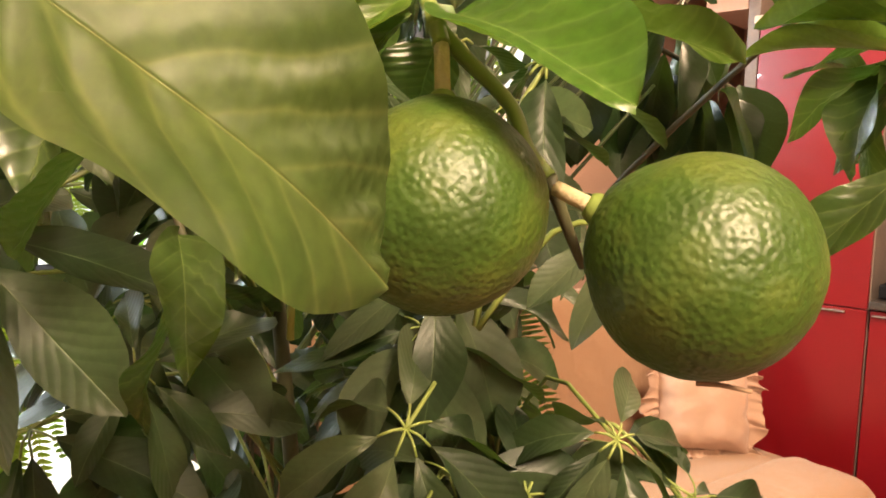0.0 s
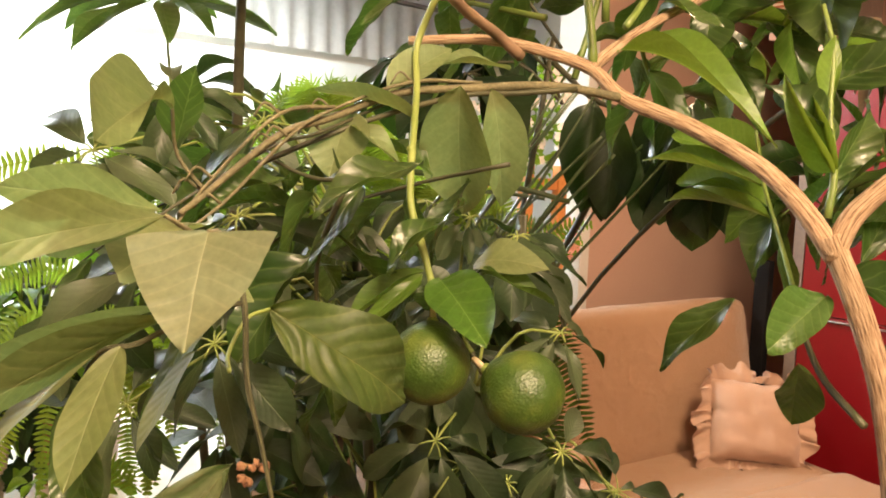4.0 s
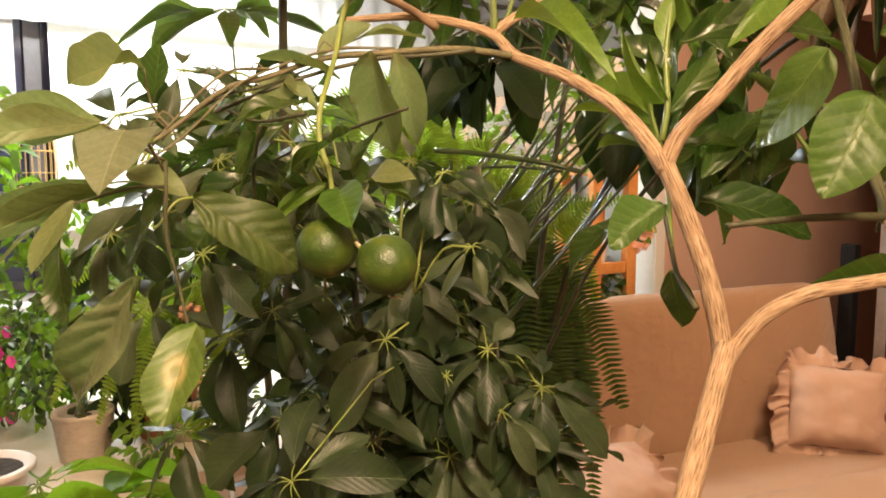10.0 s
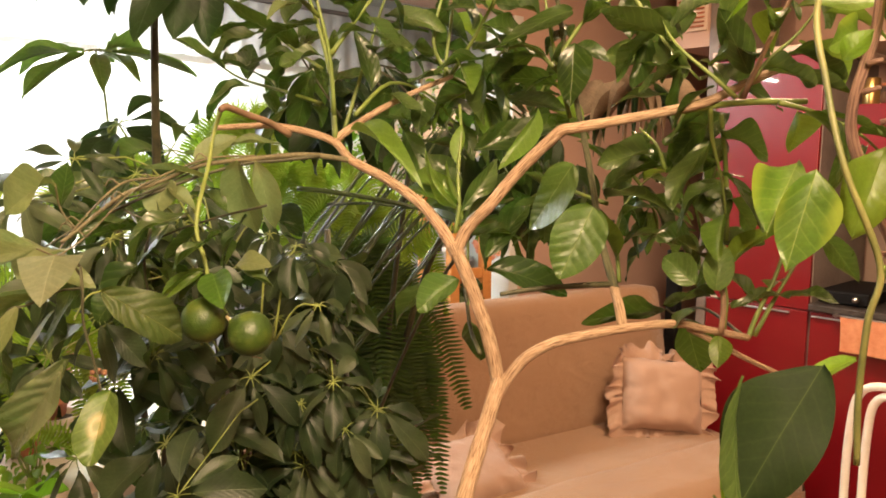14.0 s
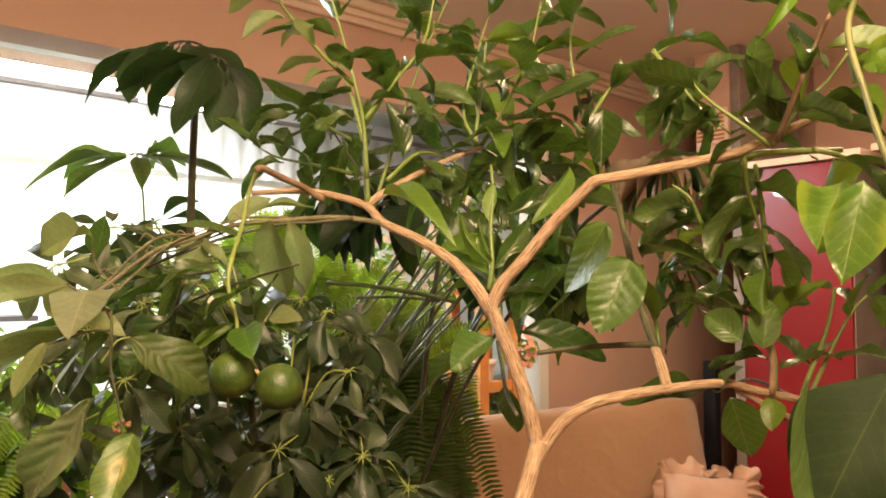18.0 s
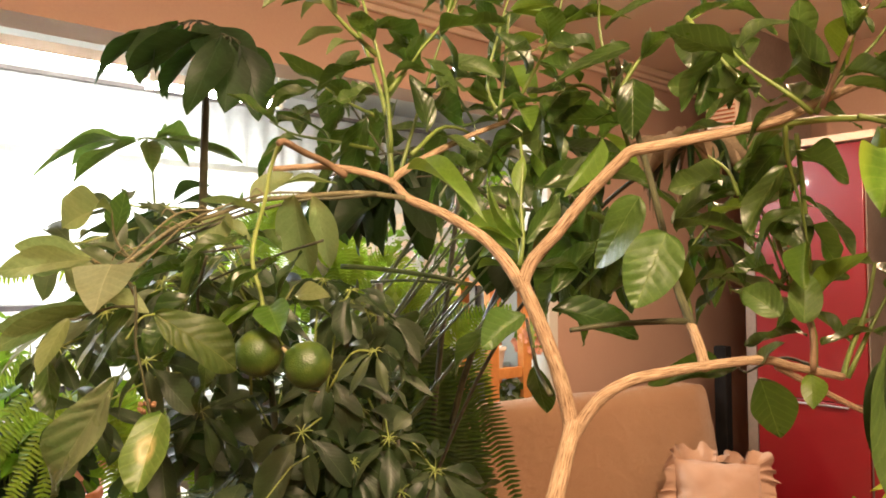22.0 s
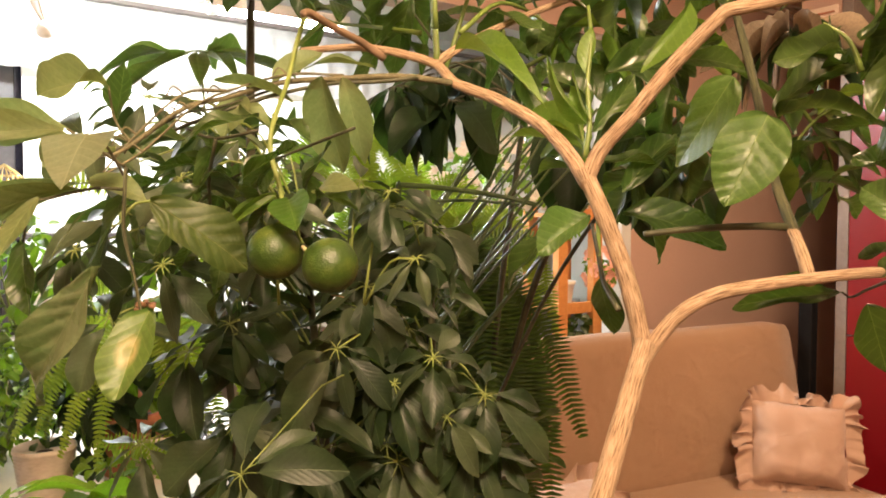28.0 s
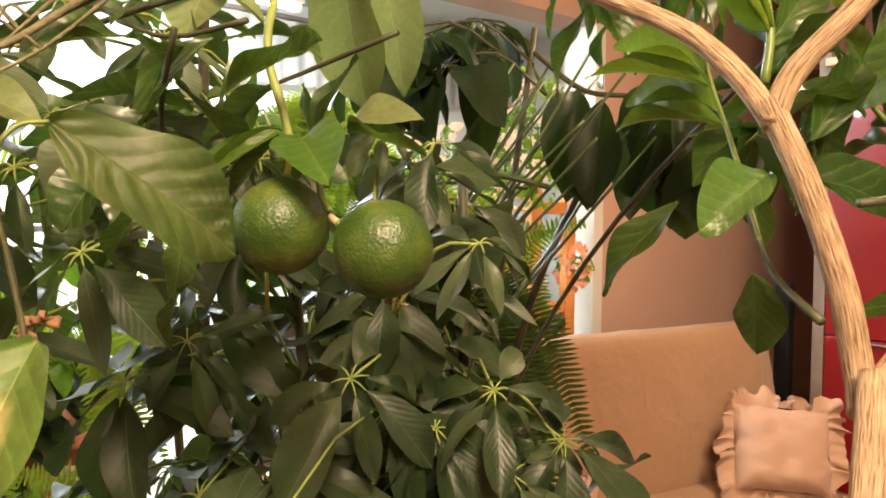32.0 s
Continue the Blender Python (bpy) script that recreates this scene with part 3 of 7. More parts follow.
# crown moulding along the beam and sofa wall
bm = bmesh.new()
for dv, dz, w, h in ((0.030, 0.018, 0.060, 0.036), (0.020, 0.048, 0.040, 0.024), (0.011, 0.072, 0.022, 0.026)):
    box_into(bm, (7.75, w, h), Matrix.Translation(uv(0.7, 1.828 - dv, 2.498 - dz)) @ ROOM, 0.006)
tagged(part("trim_crown", bm, TRIM_PAINT, smooth=False), "cream stepped crown moulding under the ceiling", "moulding", kind="structure")
tagged(room_box("trim_jamb", 2.42, 2.482, 1.822, 1.995, 0.0, 2.145, BAY_PAINT, bevel=0.004), "off-white painted edge of the bay opening", "trim", kind="structure")

# window with dark frame, night outside and a white blind over most of it
win = thing("window_1", uv(0.6, 3.6, 0.82), "wide dark-framed window with night outside", "window", kind="structure")
for u in (-1.6, -0.55, 0.24, 1.2, 2.3, 3.56):
    room_box("window_frame", u - 0.035, u + 0.035, 3.56, 3.64, 0.82, 2.3, FRAME_DARK, win)
room_box("window_frame", -1.6, 3.56, 3.565, 3.635, 2.24, 2.296, FRAME_DARK, win)
room_box("window_frame", -1.6, 3.56, 3.565, 3.635, 0.824, 0.88, FRAME_DARK, win)
for ua, ub in ((-1.56, -0.59), (-0.51, 0.2), (0.28, 1.16), (1.24, 2.26), (2.34, 3.52)):
    room_box("pane", ua, ub, 3.595, 3.603, 0.88, 2.24, DARK_GLASS, win, bevel=0.0)
tagged(room_box("sill", -1.6, 3.56, 3.2, 3.56, 0.785, 0.82, BAY_PAINT), "white window sill board", "sill", kind="structure")


def hanging_cloth(name, u0, u1, v, z0, z1, folds, depth, material, label, category, seed=0):
    bm = bmesh.new()
    nu, nz = folds * 6, 10
    rows = []
    for j in range(nz + 1):
        z = z0 + (z1 - z0) * j / nz
        row = []
        for i in range(nu + 1):
            f = i / nu
            open_ = 0.55 + 0.45 * (1 - j / nz)
            d = depth * open_ * math.sin(f * folds * 2 * math.pi + 0.7 * math.sin(f * 17 + seed))
            row.append(bm.verts.new(uv(u0 + (u1 - u0) * f, v + d, z)))
        rows.append(row)
    for a, b in zip(rows, rows[1:]):
        for i in range(nu):
            bm.faces.new((a[i], a[i + 1], b[i + 1], b[i]))
    return tagged(part(name, bm, material), label, category)


hanging_cloth("curtain", -1.7, 0.16, 3.44, 1.62, 2.34, 15, 0.022, CURTAIN, "sheer white gathered curtain hanging at the window", "curtain", seed=1)
hanging_cloth("pelmet_curtain", -1.7, 3.5, 3.38, 2.03, 2.36, 46, 0.016, CURTAIN, "sheer white gathered pelmet over the window", "curtain", seed=2)
tagged(room_box("curtain_rail", -1.75, 3.55, 3.36, 3.40, 2.365, 2.385, GREY_FRAME), "grey ceiling curtain rail over the window", "curtain rail")
blind = thing("roller_blind", uv(1.6, 3.5, 0.9), "large white roller blind pulled down over the window", "blind")
room_box("blind_sheet", 0.30, 3.5, 3.485, 3.489, 0.92, 2.25, WHITE_BLIND, blind)
room_box("bottom_bar", 0.30, 3.5, 3.48, 3.494, 0.895, 0.92, WHITE_METAL, blind)

# ceiling lamps
for place, nm in (((0.45, -0.75, 2.5), "round warm-white ceiling lamp behind the camera"), (tuple(uv(1.9, 0.2, 2.5)), "unseen round warm-white ceiling lamp added near the kitchen")):
    lamp = thing("ceiling_light", place, nm, "ceiling lamp", group="ceiling lamps")
    lathe("base", [(0.12, -0.02), (0.13, -0.002)], place, WHITE_METAL, lamp)
    lathe("shade", [(0.10, -0.055), (0.17, -0.05), (0.20, -0.035), (0.205, -0.022), (0.19, -0.02)], place, LAMP_GLOW, lamp)

# grow lights, the first of them added out of view
for ua, ub, zt in TUBES:
    fix = thing("grow_light", uv((ua + ub) / 2, 2.6, zt), "switched-on white tube grow light hanging in the bay", "grow light", group="grow lights")
    room_box("housing", ua - 0.03, ub + 0.03, 2.56, 2.64, zt + 0.022, zt + 0.05, WHITE_METAL, fix)
    for v in (2.558, 2.642):
        room_box("reflector_flap", ua - 0.03, ub + 0.03, v - 0.002, v + 0.002, zt + 0.006, zt + 0.05, WHITE_METAL, fix, bevel=0.0)
    tube("lit_tube", [uv(ua, 2.6, zt), uv((ua + ub) / 2, 2.6, zt), uv(ub, 2.6, zt)], 0.014, 0.014, TUBE_GLOW, fix, sides=12, steps=2)
    for u in (ua - 0.015, ub + 0.015):
        room_box("end_cap", u - 0.015, u + 0.015, 2.58, 2.62, zt - 0.02, zt + 0.021, WHITE_METAL, fix)
        tube("hanger", [uv(u, 2.6, zt + 0.05), uv(u, 2.6, 2.38), uv(u, 2.6, 2.5)], 0.0025, 0.0025, WHITE_METAL, fix, sides=6, steps=2)
cord = thing("lamp_cord", uv(0.25, 2.6, 2.25), "white looped flex with plug below the grow light", "cable")
tube("flex", [uv(0.245, 2.6, 2.29), uv(0.228, 2.59, 2.20), uv(0.248, 2.59, 2.12), uv(0.285, 2.6, 2.06)], 0.006, 0.006, WHITE_METAL, cord)
tube("flex", [uv(0.275, 2.6, 2.29), uv(0.262, 2.59, 2.21), uv(0.27, 2.59, 2.13), uv(0.29, 2.6, 2.06)], 0.006, 0.006, WHITE_METAL, cord)
lathe("plug", [(0.012, -0.03), (0.026, -0.022), (0.03, 0.0), (0.02, 0.022), (0.008, 0.03)], uv(0.287, 2.6, 2.035), WHITE_METAL, cord)

# ---- kitchen ----
tall = thing("tall_cabinet", uv(3.2, 0.87, 0), "tall glossy red kitchen cabinet with two doors", "cabinet")
room_box("body", 2.972, 3.55, 0.668, 1.115, 0.08, 1.93, GREY_FRAME, tall)
room_box("door", 2.95, 2.97, 0.671, 1.112, 0.901, 1.925, RED_GLOSS, tall, "upper red lacquer door")
d = room_box("door", 2.95, 2.97, 0.671, 1.112, 0.085, 0.896, RED_GLOSS, tall, "lower red lacquer door")
room_box("handle", 2.935, 2.95, 0.74, 1.00, 0.880, 0.888, STEEL, d)
room_box("cornice", 2.93, 3.55, 0.62, 1.13, 1.932, 1.962, TRIM_PAINT, tall)
room_box("plinth", 3.0, 3.5, 0.66, 1.1, 0.0, 0.08, BLACK_PLASTIC, tall)
tagged(room_box("trim_pillar", 2.96, 3.55, 1.119, 1.165, 0.0, 2.5, GREY_FRAME), "grey-brown upright panel beside the red cabinet", "panel", kind="structure")
for k in range(4):
    v1 = 0.664 - 0.6 * k
    base = thing("base_cabinet", uv(3.2, v1 - 0.3, 0), "glossy red kitchen base cabinet under a dark worktop", "cabinet", group="base cabinets")
    room_box("body", 2.972, 3.55, v1 - 0.597, v1, 0.08, 0.903, GREY_FRAME, base)
    dr = room_box("door", 2.95, 2.97, v1 - 0.595, v1 - 0.004, 0.085, 0.898, RED_GLOSS, base)
    room_box("handle", 2.936, 2.95, v1 - 0.45, v1 - 0.01, 0.878, 0.885, STEEL, dr)
    up = thing("wall_cabinet", uv(3.35, v1 - 0.36, 1.36), "glossy red kitchen wall cabinet under a shelf", "cabinet", group="wall cabinets")
    room_box("body", 3.06, 3.55, v1 - 0.681, v1 - 0.084, 1.37, 1.72, GREY_FRAME, up)
    dr = room_box("door", 3.04, 3.06, v1 - 0.679, v1 - 0.088, 1.365, 1.725, RED_GLOSS, up)
    room_box("handle", 3.025, 3.04, v1 - 0.55, v1 - 0.15, 1.39, 1.40, STEEL, dr)
tagged(room_box("worktop", 2.92, 3.555, -1.8, 0.662, 0.906, 0.935, WORKTOP, bevel=0.006), "dark stone-look kitchen worktop", "worktop")
tagged(room_box("splashback", 3.545, 3.559, -1.8, 0.662, 0.936, 1.36, TRIM_PAINT), "cream kitchen splashback panel", "splashback", kind="structure")
tagged(room_box("wall_shelf", 2.98, 3.55, -1.8, 0.60, 1.95, 1.98, TRIM_PAINT), "cream display shelf above the red cabinets", "shelf")

# ---- the citrus tree ----
tree = thing("citrus_tree", (0.19, 0.10, 0.0), "young citrus tree with forked tan trunk and two green fruits", "tree")
CITRUS = leaf_family("citrus_leaf", LEAF_CITRUS, 0.68, 0.47, 0.19, 0.05, cols=4, rows=30, quilt=0.014)
YOUNG = leaf_family("young_leaf", LEAF_YOUNG, 0.72, 0.48, 0.30, 0.02, cols=4, rows=26, quilt=0.007)
PALE = leaf_family("dusty_leaf", LEAF_PALE, 0.70, 0.46, 0.18, 0.03, cols=4, rows=26, quilt=0.008)
SLIM = leaf_family("dusty_leaf", LEAF_PALE, 0.62, 0.48, 0.06, 0.012, cols=4, rows=26, quilt=0.004)
SPOT = leaf_family("scarred_leaf", LEAF_SPOT, 0.44, 0.52, 0.25, 0.05, cols=5, rows=32, quilt=0.012,
                   shape=lambda t: max(0.03, (1 - abs(2 * t - 1.04) ** 2.7) ** 0.6 if abs(2 * t - 1.04) < 1 else 0.03))
WRINKLED = leaf_family("wrinkled_leaf", LEAF_WRINKLED, 0.58, 0.54, 0.22, 0.06, cols=7, rows=44, quilt=0.020)
FRESHLY = leaf_family("glossy_leaf", LEAF_GLOSSY, 0.58, 0.48, 0.30, 0.03, cols=5, rows=28, quilt=0.007)
LONG = leaf_family("long_leaf", LEAF_LONG, 0.66, 0.46, 0.16, 0.06, cols=6, rows=40, quilt=0.022)
PALE_LIT = leaf_family("pale_lit_leaf", LEAF_PALE_LIT, 0.85, 0.40, 0.16, 0.03, cols=5, rows=36, quilt=0.006,
                     shape=lambda t: max(0.04, min(1.0, (t / 0.10) ** 0.6) * (1 - t ** 1.5) ** 0.85))
LIT = leaf_family("lit_fresh_leaf", LEAF_LIT, 0.85, 0.45, 0.3, 0.03)

FORK, FORK_LOW = (0.220, 0.224, 1.408), (0.266, 0.210, 1.281)
tube("trunk", [(0.19, 0.10, 0.30), (0.20, 0.08, 0.8), (0.212, 0.082, 1.113), (0.234, 0.134, 1.181), (0.252, 0.177, 1.238), FORK_LOW], 0.0084, 0.0072, BARK, tree, "tan ridged trunk", 20, 10, 0.05)
tube("limb", [(0.262, 0.211, 1.262), (0.264, 0.222, 1.278), (0.254, 0.221, 1.322), (0.238, 0.221, 1.367), FORK], 0.0071, 0.0064, BARK, tree, "tan ridged limb", 20, 10, 0.05)
tube("limb", [(0.224, 0.223, 1.396), (0.208, 0.231, 1.421), (0.186, 0.241, 1.444), (0.149, 0.259, 1.467), (0.112, 0.276, 1.484), (0.091, 0.286, 1.503), (0.057, 0.283, 1.514), (0.024, 0.274, 1.518), (-0.022, 0.262, 1.515)], 0.0061, 0.0028, BARK, tree, "tan ridged limb", 16, 9, 0.06)
tube("limb", [(0.222, 0.223, 1.396), (0.232, 0.224, 1.420), (0.254, 0.219, 1.445), (0.282, 0.214, 1.479), (0.310, 0.206, 1.507), (0.318, 0.203, 1.513), (0.330, 0.203, 1.515), (0.362, 0.206, 1.521), (0.412, 0.214, 1.531), (0.446, 0.220, 1.540), (0.475, 0.230, 1.554), (0.519, 0.248, 1.574)], 0.0060, 0.0038, BARK, tree, "tan ridged limb", 16, 9, 0.06)
tube("limb", [(0.264, 0.210, 1.268), (0.271, 0.215, 1.278), (0.289, 0.216, 1.301), (0.313, 0.218, 1.316), (0.347, 0.228, 1.323), (0.382, 0.243, 1.327), (0.432, 0.250, 1.332), (0.462, 0.263, 1.325), (0.510, 0.279, 1.314)], 0.0062, 0.0034, BARK, tree, "tan ridged limb", 16, 9, 0.06)
tube("branch", [(0.383, 0.245, 1.324), (0.381, 0.262, 1.344), (0.376, 0.280, 1.366)], 0.0054, 0.0044, BARK, tree, "tan foot of a branch", 12, 6, 0.10)
tube("branch", [(0.378, 0.275, 1.360), (0.367, 0.290, 1.398), (0.359, 0.293, 1.437), (0.350, 0.308, 1.490), (0.336, 0.323, 1.555), (0.325, 0.338, 1.606), (0.317, 0.352, 1.655)], 0.0043, 0.0024, BARK_DARK, tree, "dark green ridged branch", 10, 6, 0.08)
tube("branch", [(0.376, 0.279, 1.364), (0.349, 0.263, 1.365), (0.302, 0.247, 1.363), (0.265, 0.232, 1.359)], 0.0032, 0.0022, STEM_DARK, tree, "", 8, 4)
tube("branch", [(0.448, 0.262, 1.325), (0.480, 0.274, 1.308), (0.526, 0.288, 1.284), (0.594, 0.303, 1.255)], 0.0032, 0.0022, BARK, tree, "grey bare twig", 8, 4)
tube("branch", [(0.510, 0.279, 1.314), (0.521, 0.292, 1.334), (0.544, 0.310, 1.375), (0.560, 0.327, 1.418)], 0.0028, 0.0018, STEM_GREEN, tree, "", 8, 4)
tube("branch", [(0.415, 0.216, 1.530), (0.448, 0.224, 1.536), (0.485, 0.230, 1.540), (0.535, 0.236, 1.541)], 0.0036, 0.0026, STEM_GREEN, tree, "", 8, 4)
tube("branch", [(0.461, 0.235, 1.529), (0.478, 0.273, 1.479), (0.486, 0.286, 1.410)], 0.0022, 0.0028, STEM_GREEN, tree, "", 8, 4)
tube("branch", [(0.480, 0.265, 1.321), (0.481, 0.269, 1.356), (0.474, 0.282, 1.387), (0.460, 0.297, 1.442), (0.444, 0.299, 1.480), (0.431, 0.273, 1.533)], 0.003, 0.0018, TWIG_BROWN, tree, "", 8, 4)
tube("branch", [(0.112, 0.276, 1.484), (0.068, 0.261, 1.489), (0.022, 0.234, 1.484), (-0.016, 0.208, 1.478), (-0.046, 0.172, 1.461), (-0.064, 0.148, 1.451), (-0.089, 0.122, 1.423), (-0.096, 0.110, 1.414)], 0.0030, 0.0013, TWIG_OLIVE, tree, "thin arching olive-brown branch", 10, 6, 0.08)
tube("branch", [(0.082, 0.265, 1.488), (0.047, 0.248, 1.483), (0.015, 0.228, 1.479), (-0.031, 0.189, 1.461), (-0.082, 0.154, 1.434), (-0.097, 0.141, 1.420)], 0.0019, 0.0012, STEM_DARK, tree, "", 8, 4)
tube("branch", [(0.047, 0.281, 1.509), (0.032, 0.265, 1.520), (0.017, 0.238, 1.527), (0.008, 0.212, 1.532), (0.006, 0.202, 1.529)], 0.0036, 0.003, TWIG_BROWN, tree, "", 10, 5, 0.08)
for k, (dx, dz, f0) in enumerate(((0.004, 0.006, 2), (-0.003, -0.007, 3), (0.002, 0.010, 4))):
    base = [(0.022, 0.234, 1.484), (-0.016, 0.208, 1.478), (-0.046, 0.172, 1.461), (-0.064, 0.148, 1.451), (-0.089, 0.122, 1.423), (-0.104, 0.104, 1.404)][max(0, f0 - 2):]
    run = [Vector(q) + Vector((dx * (1 + 0.6 * math.sin(2.1 * i + k)), 0.003 * math.cos(1.7 * i + k), dz * math.sin(0.9 * i + 0.6))) for i, q in enumerate(base)]
    tube("twig", run, 0.0012, 0.0007, (TWIG_OLIVE, STEM_DARK, TWIG_OLIVE)[k], tree, sides=7, steps=5, lumpy=0.25)
    for q in run[1:-1]:
        tube("spur", [q, q + Vector((-0.006, -0.004, 0.005)), q + Vector((-0.011, -0.005, -0.002))], 0.0008, 0.0005, TWIG_OLIVE, tree, sides=6, steps=3)
tube("hanging_stem", [(0.001, 0.217, 1.532), (-0.010, 0.222, 1.506), (-0.006, 0.200, 1.478), (-0.002, 0.165, 1.440), (0.000, 0.157, 1.418), (0.008, 0.154, 1.394), (0.0125, 0.148, 1.382), (0.0140, 0.145, 1.377)], 0.0020, 0.0018, STEM_YELLOW, tree, "yellow-green fruit stem", 10, 8, 0.08)
for p in ((-0.003, 0.170, 1.446), (0.005, 0.156, 1.402), (0.0125, 0.148, 1.382)):
    tube("node", [Vector(p) + Vector((-0.0005, 0, 0.0022)), Vector(p), Vector(p) + Vector((0.0006, 0, -0.0022))], 0.0021, 0.0023, STEM_YELLOW, tree, "", 8, 2)
tube("branch", [(0.091, 0.286, 1.503), (0.107, 0.300, 1.518), (0.132, 0.326, 1.538), (0.165, 0.353, 1.559), (0.204, 0.380, 1.579)], 0.0046, 0.0026, BARK, tree, "", 10, 5, 0.06)
tube("branch", [(0.093, 0.286, 1.504), (0.088, 0.295, 1.545), (0.081, 0.304, 1.585), (0.063, 0.318, 1.638), (0.038, 0.341, 1.691)], 0.0032, 0.0018, STEM_GREEN, tree, "", 8, 4)
tube("branch", [(0.221, 0.232, 1.417), (0.224, 0.236, 1.442), (0.222, 0.244, 1.474), (0.224, 0.253, 1.510), (0.221, 0.266, 1.539)], 0.0024, 0.0014, STEM_GREEN, tree, "young green shoot", 8, 4)
tube("branch", [(0.247, 0.223, 1.303), (0.236, 0.254, 1.319), (0.231, 0.276, 1.339), (0.225, 0.288, 1.366)], 0.0024, 0.0016, STEM_DARK, tree, "", 8, 4)
tube("branch", [(0.196, 0.379, 1.578), (0.197, 0.387, 1.604), (0.202, 0.398, 1.655), (0.206, 0.416, 1.714)], 0.0024, 0.0014, STEM_GREEN, tree, "", 8, 4)

# fruits
def lime(centre, r, stalk, calyx_from):
    """One fruit: a lumpy, nearly round body with a shallow neck towards its stalk and a small nipple below."""
    bm = bmesh.new()
    bmesh.ops.create_uvsphere(bm, u_segments=96, v_segments=64, radius=1.0)
    for v in bm.verts:
        n = v.co.normalized()
        neck = max(0.0, n.z - 0.72) / 0.28
        k = 1 + 0.07 * neck * neck + 0.014 * noise.noise(n * 3.1) + 0.004 * noise.noise(n * 9) + 0.0015 * noise.noise(n * 19)
        v.co = Vector((n.x * k, n.y * k, n.z * k * 0.985))
    axis = (Vector(stalk) - Vector(centre)).normalized()
    turn = axis.to_track_quat("Z", "Y").to_matrix().to_4x4()
    me_m = Matrix.Translation(Vector(centre)) @ turn
    for v in bm.verts:
        v.co *= r
    for f in bm.faces:
        f.smooth = True
    me = bpy.data.meshes.new("lime")
    bm.to_mesh(me)
    bm.free()
    me.materials.append(LIME)
    ob = placed("lime", me, me_m, tree, "round unripe green citrus fruit with pitted peel")
    ORIGIN[ob.name] = me_m
    top = Vector(centre) + axis * r * 1.05
    tube("calyx", [top - axis * 0.0012, top + axis * 0.0006, top + axis * 0.0016], 0.0032, 0.0020, STEM_YELLOW, ob, "yellow-green calyx", 10, 2)
    tube("stalk", [top + axis * 0.001, (top + Vector(calyx_from)) / 2, calyx_from], 0.0015, 0.0015, CORK, ob, "pale corky stalk", 8, 3)
    return ob


LIME_L, LIME_R = (0.0146, 0.1325, 1.3470), (0.0585, 0.124, 1.339)
lime(LIME_L, 0.0192, (0.0146, 0.1385, 1.3655), (0.0140, 0.145, 1.377))
lime(LIME_R, 0.0189, (0.041, 0.127, 1.348), (0.035, 0.132, 1.351))
tube("branch", [(0.0130, 0.1475, 1.381), (0.0185, 0.146, 1.375), (0.027, 0.141, 1.366), (0.030, 0.137, 1.358), (0.034, 0.135, 1.353)], 0.0016, 0.0014, STEM_GREEN, tree, "", 10, 5, 0.06)
tube("branch", [(0.034, 0.135, 1.353), (0.038, 0.138, 1.344), (0.042, 0.143, 1.336)], 0.0014, 0.0008, STEM_DARK, tree, "short dark spur", 8, 4)
tube("branch", [(0.059, 0.125, 1.319), (0.063, 0.124, 1.319), (0.068, 0.124, 1.318)], 0.0006, 0.0004, TWIG_BROWN, tree, "dried flower remnant", 6, 3)


def cl(base, tip, w, bend=1, face=(-0.15, -1, 0.35), family=None, label=""):
    return leaf(family or CITRUS, base, tip, w, tree, face, bend, label=label, pick=0 if label else None)


# leaves round the fruits
cl((0.0165, 0.150, 1.384), (0.0425, 0.107, 1.3632), 0.029, 0, (-0.1, -0.6, 0.9), FRESHLY, "fresh glossy green leaf above the fruit")
cl((0.034, 0.162, 1.387), (0.0713, 0.1453, 1.3749), 0.018, 1, (0.0, -0.4, 1.0))
cl((0.0305, 0.166, 1.390), (0.0686, 0.1527, 1.3907), 0.024, 2, (0.0, -0.6, 0.8), PALE, "curled leaf showing its pale underside")
cl((0.008, 0.150, 1.388), (-0.027, 0.137, 1.362), 0.017, 0, (-0.6, -0.5, 0.9), YOUNG)
cl((0.008, 0.147, 1.387), (-0.020, 0.125, 1.361), 0.012, 0, (0.5, -0.6, 0.9), YOUNG)
cl((0.008, 0.146, 1.383), (-0.014, 0.146, 1.358), 0.018, 0, (-0.6, -0.7, 0.6))
cl((0.013, 0.155, 1.380), (0.009, 0.158, 1.367), 0.016, 0, (-0.2, -1, 0.2))
# the large curled leaf before the fruits
cl((-0.040, 0.070, 1.3815), (0.0085, 0.104, 1.337), 0.037, 1, (0.12, -0.80, 0.62), WRINKLED, "large curled wrinkled leaf before the fruit")
tube("petiole", [(-0.042, 0.036, 1.366), (-0.049, 0.052, 1.368), (-0.046, 0.062, 1.379), (-0.040, 0.070, 1.3815)], 0.0008, 0.0008, STEM_YELLOW, tree)
# leaves low on the left
cl((-0.0068, 0.019, 1.3196), (-0.0055, -0.013, 1.2770), 0.0275, 0, (0.1, -1, 0.25), SPOT, "pale green leaf with a tan scar")
cl((-0.0296, 0.0083, 1.3447), (-0.098, 0.0376, 1.256), 0.029, 1, (0.35, -0.75, 0.55), LONG, "long wrinkled glossy leaf")
cl((-0.0376, 0.0098, 1.4165), (-0.0335, -0.015, 1.3856), 0.047, 0, (0.02, -0.77, 0.64), PALE_LIT, "broad dusty hanging leaf")
tube("petiole", [(-0.050, 0.060, 1.395), (-0.044, 0.034, 1.413), (-0.0376, 0.0098, 1.4165)], 0.0009, 0.0008, TWIG_OLIVE, tree)
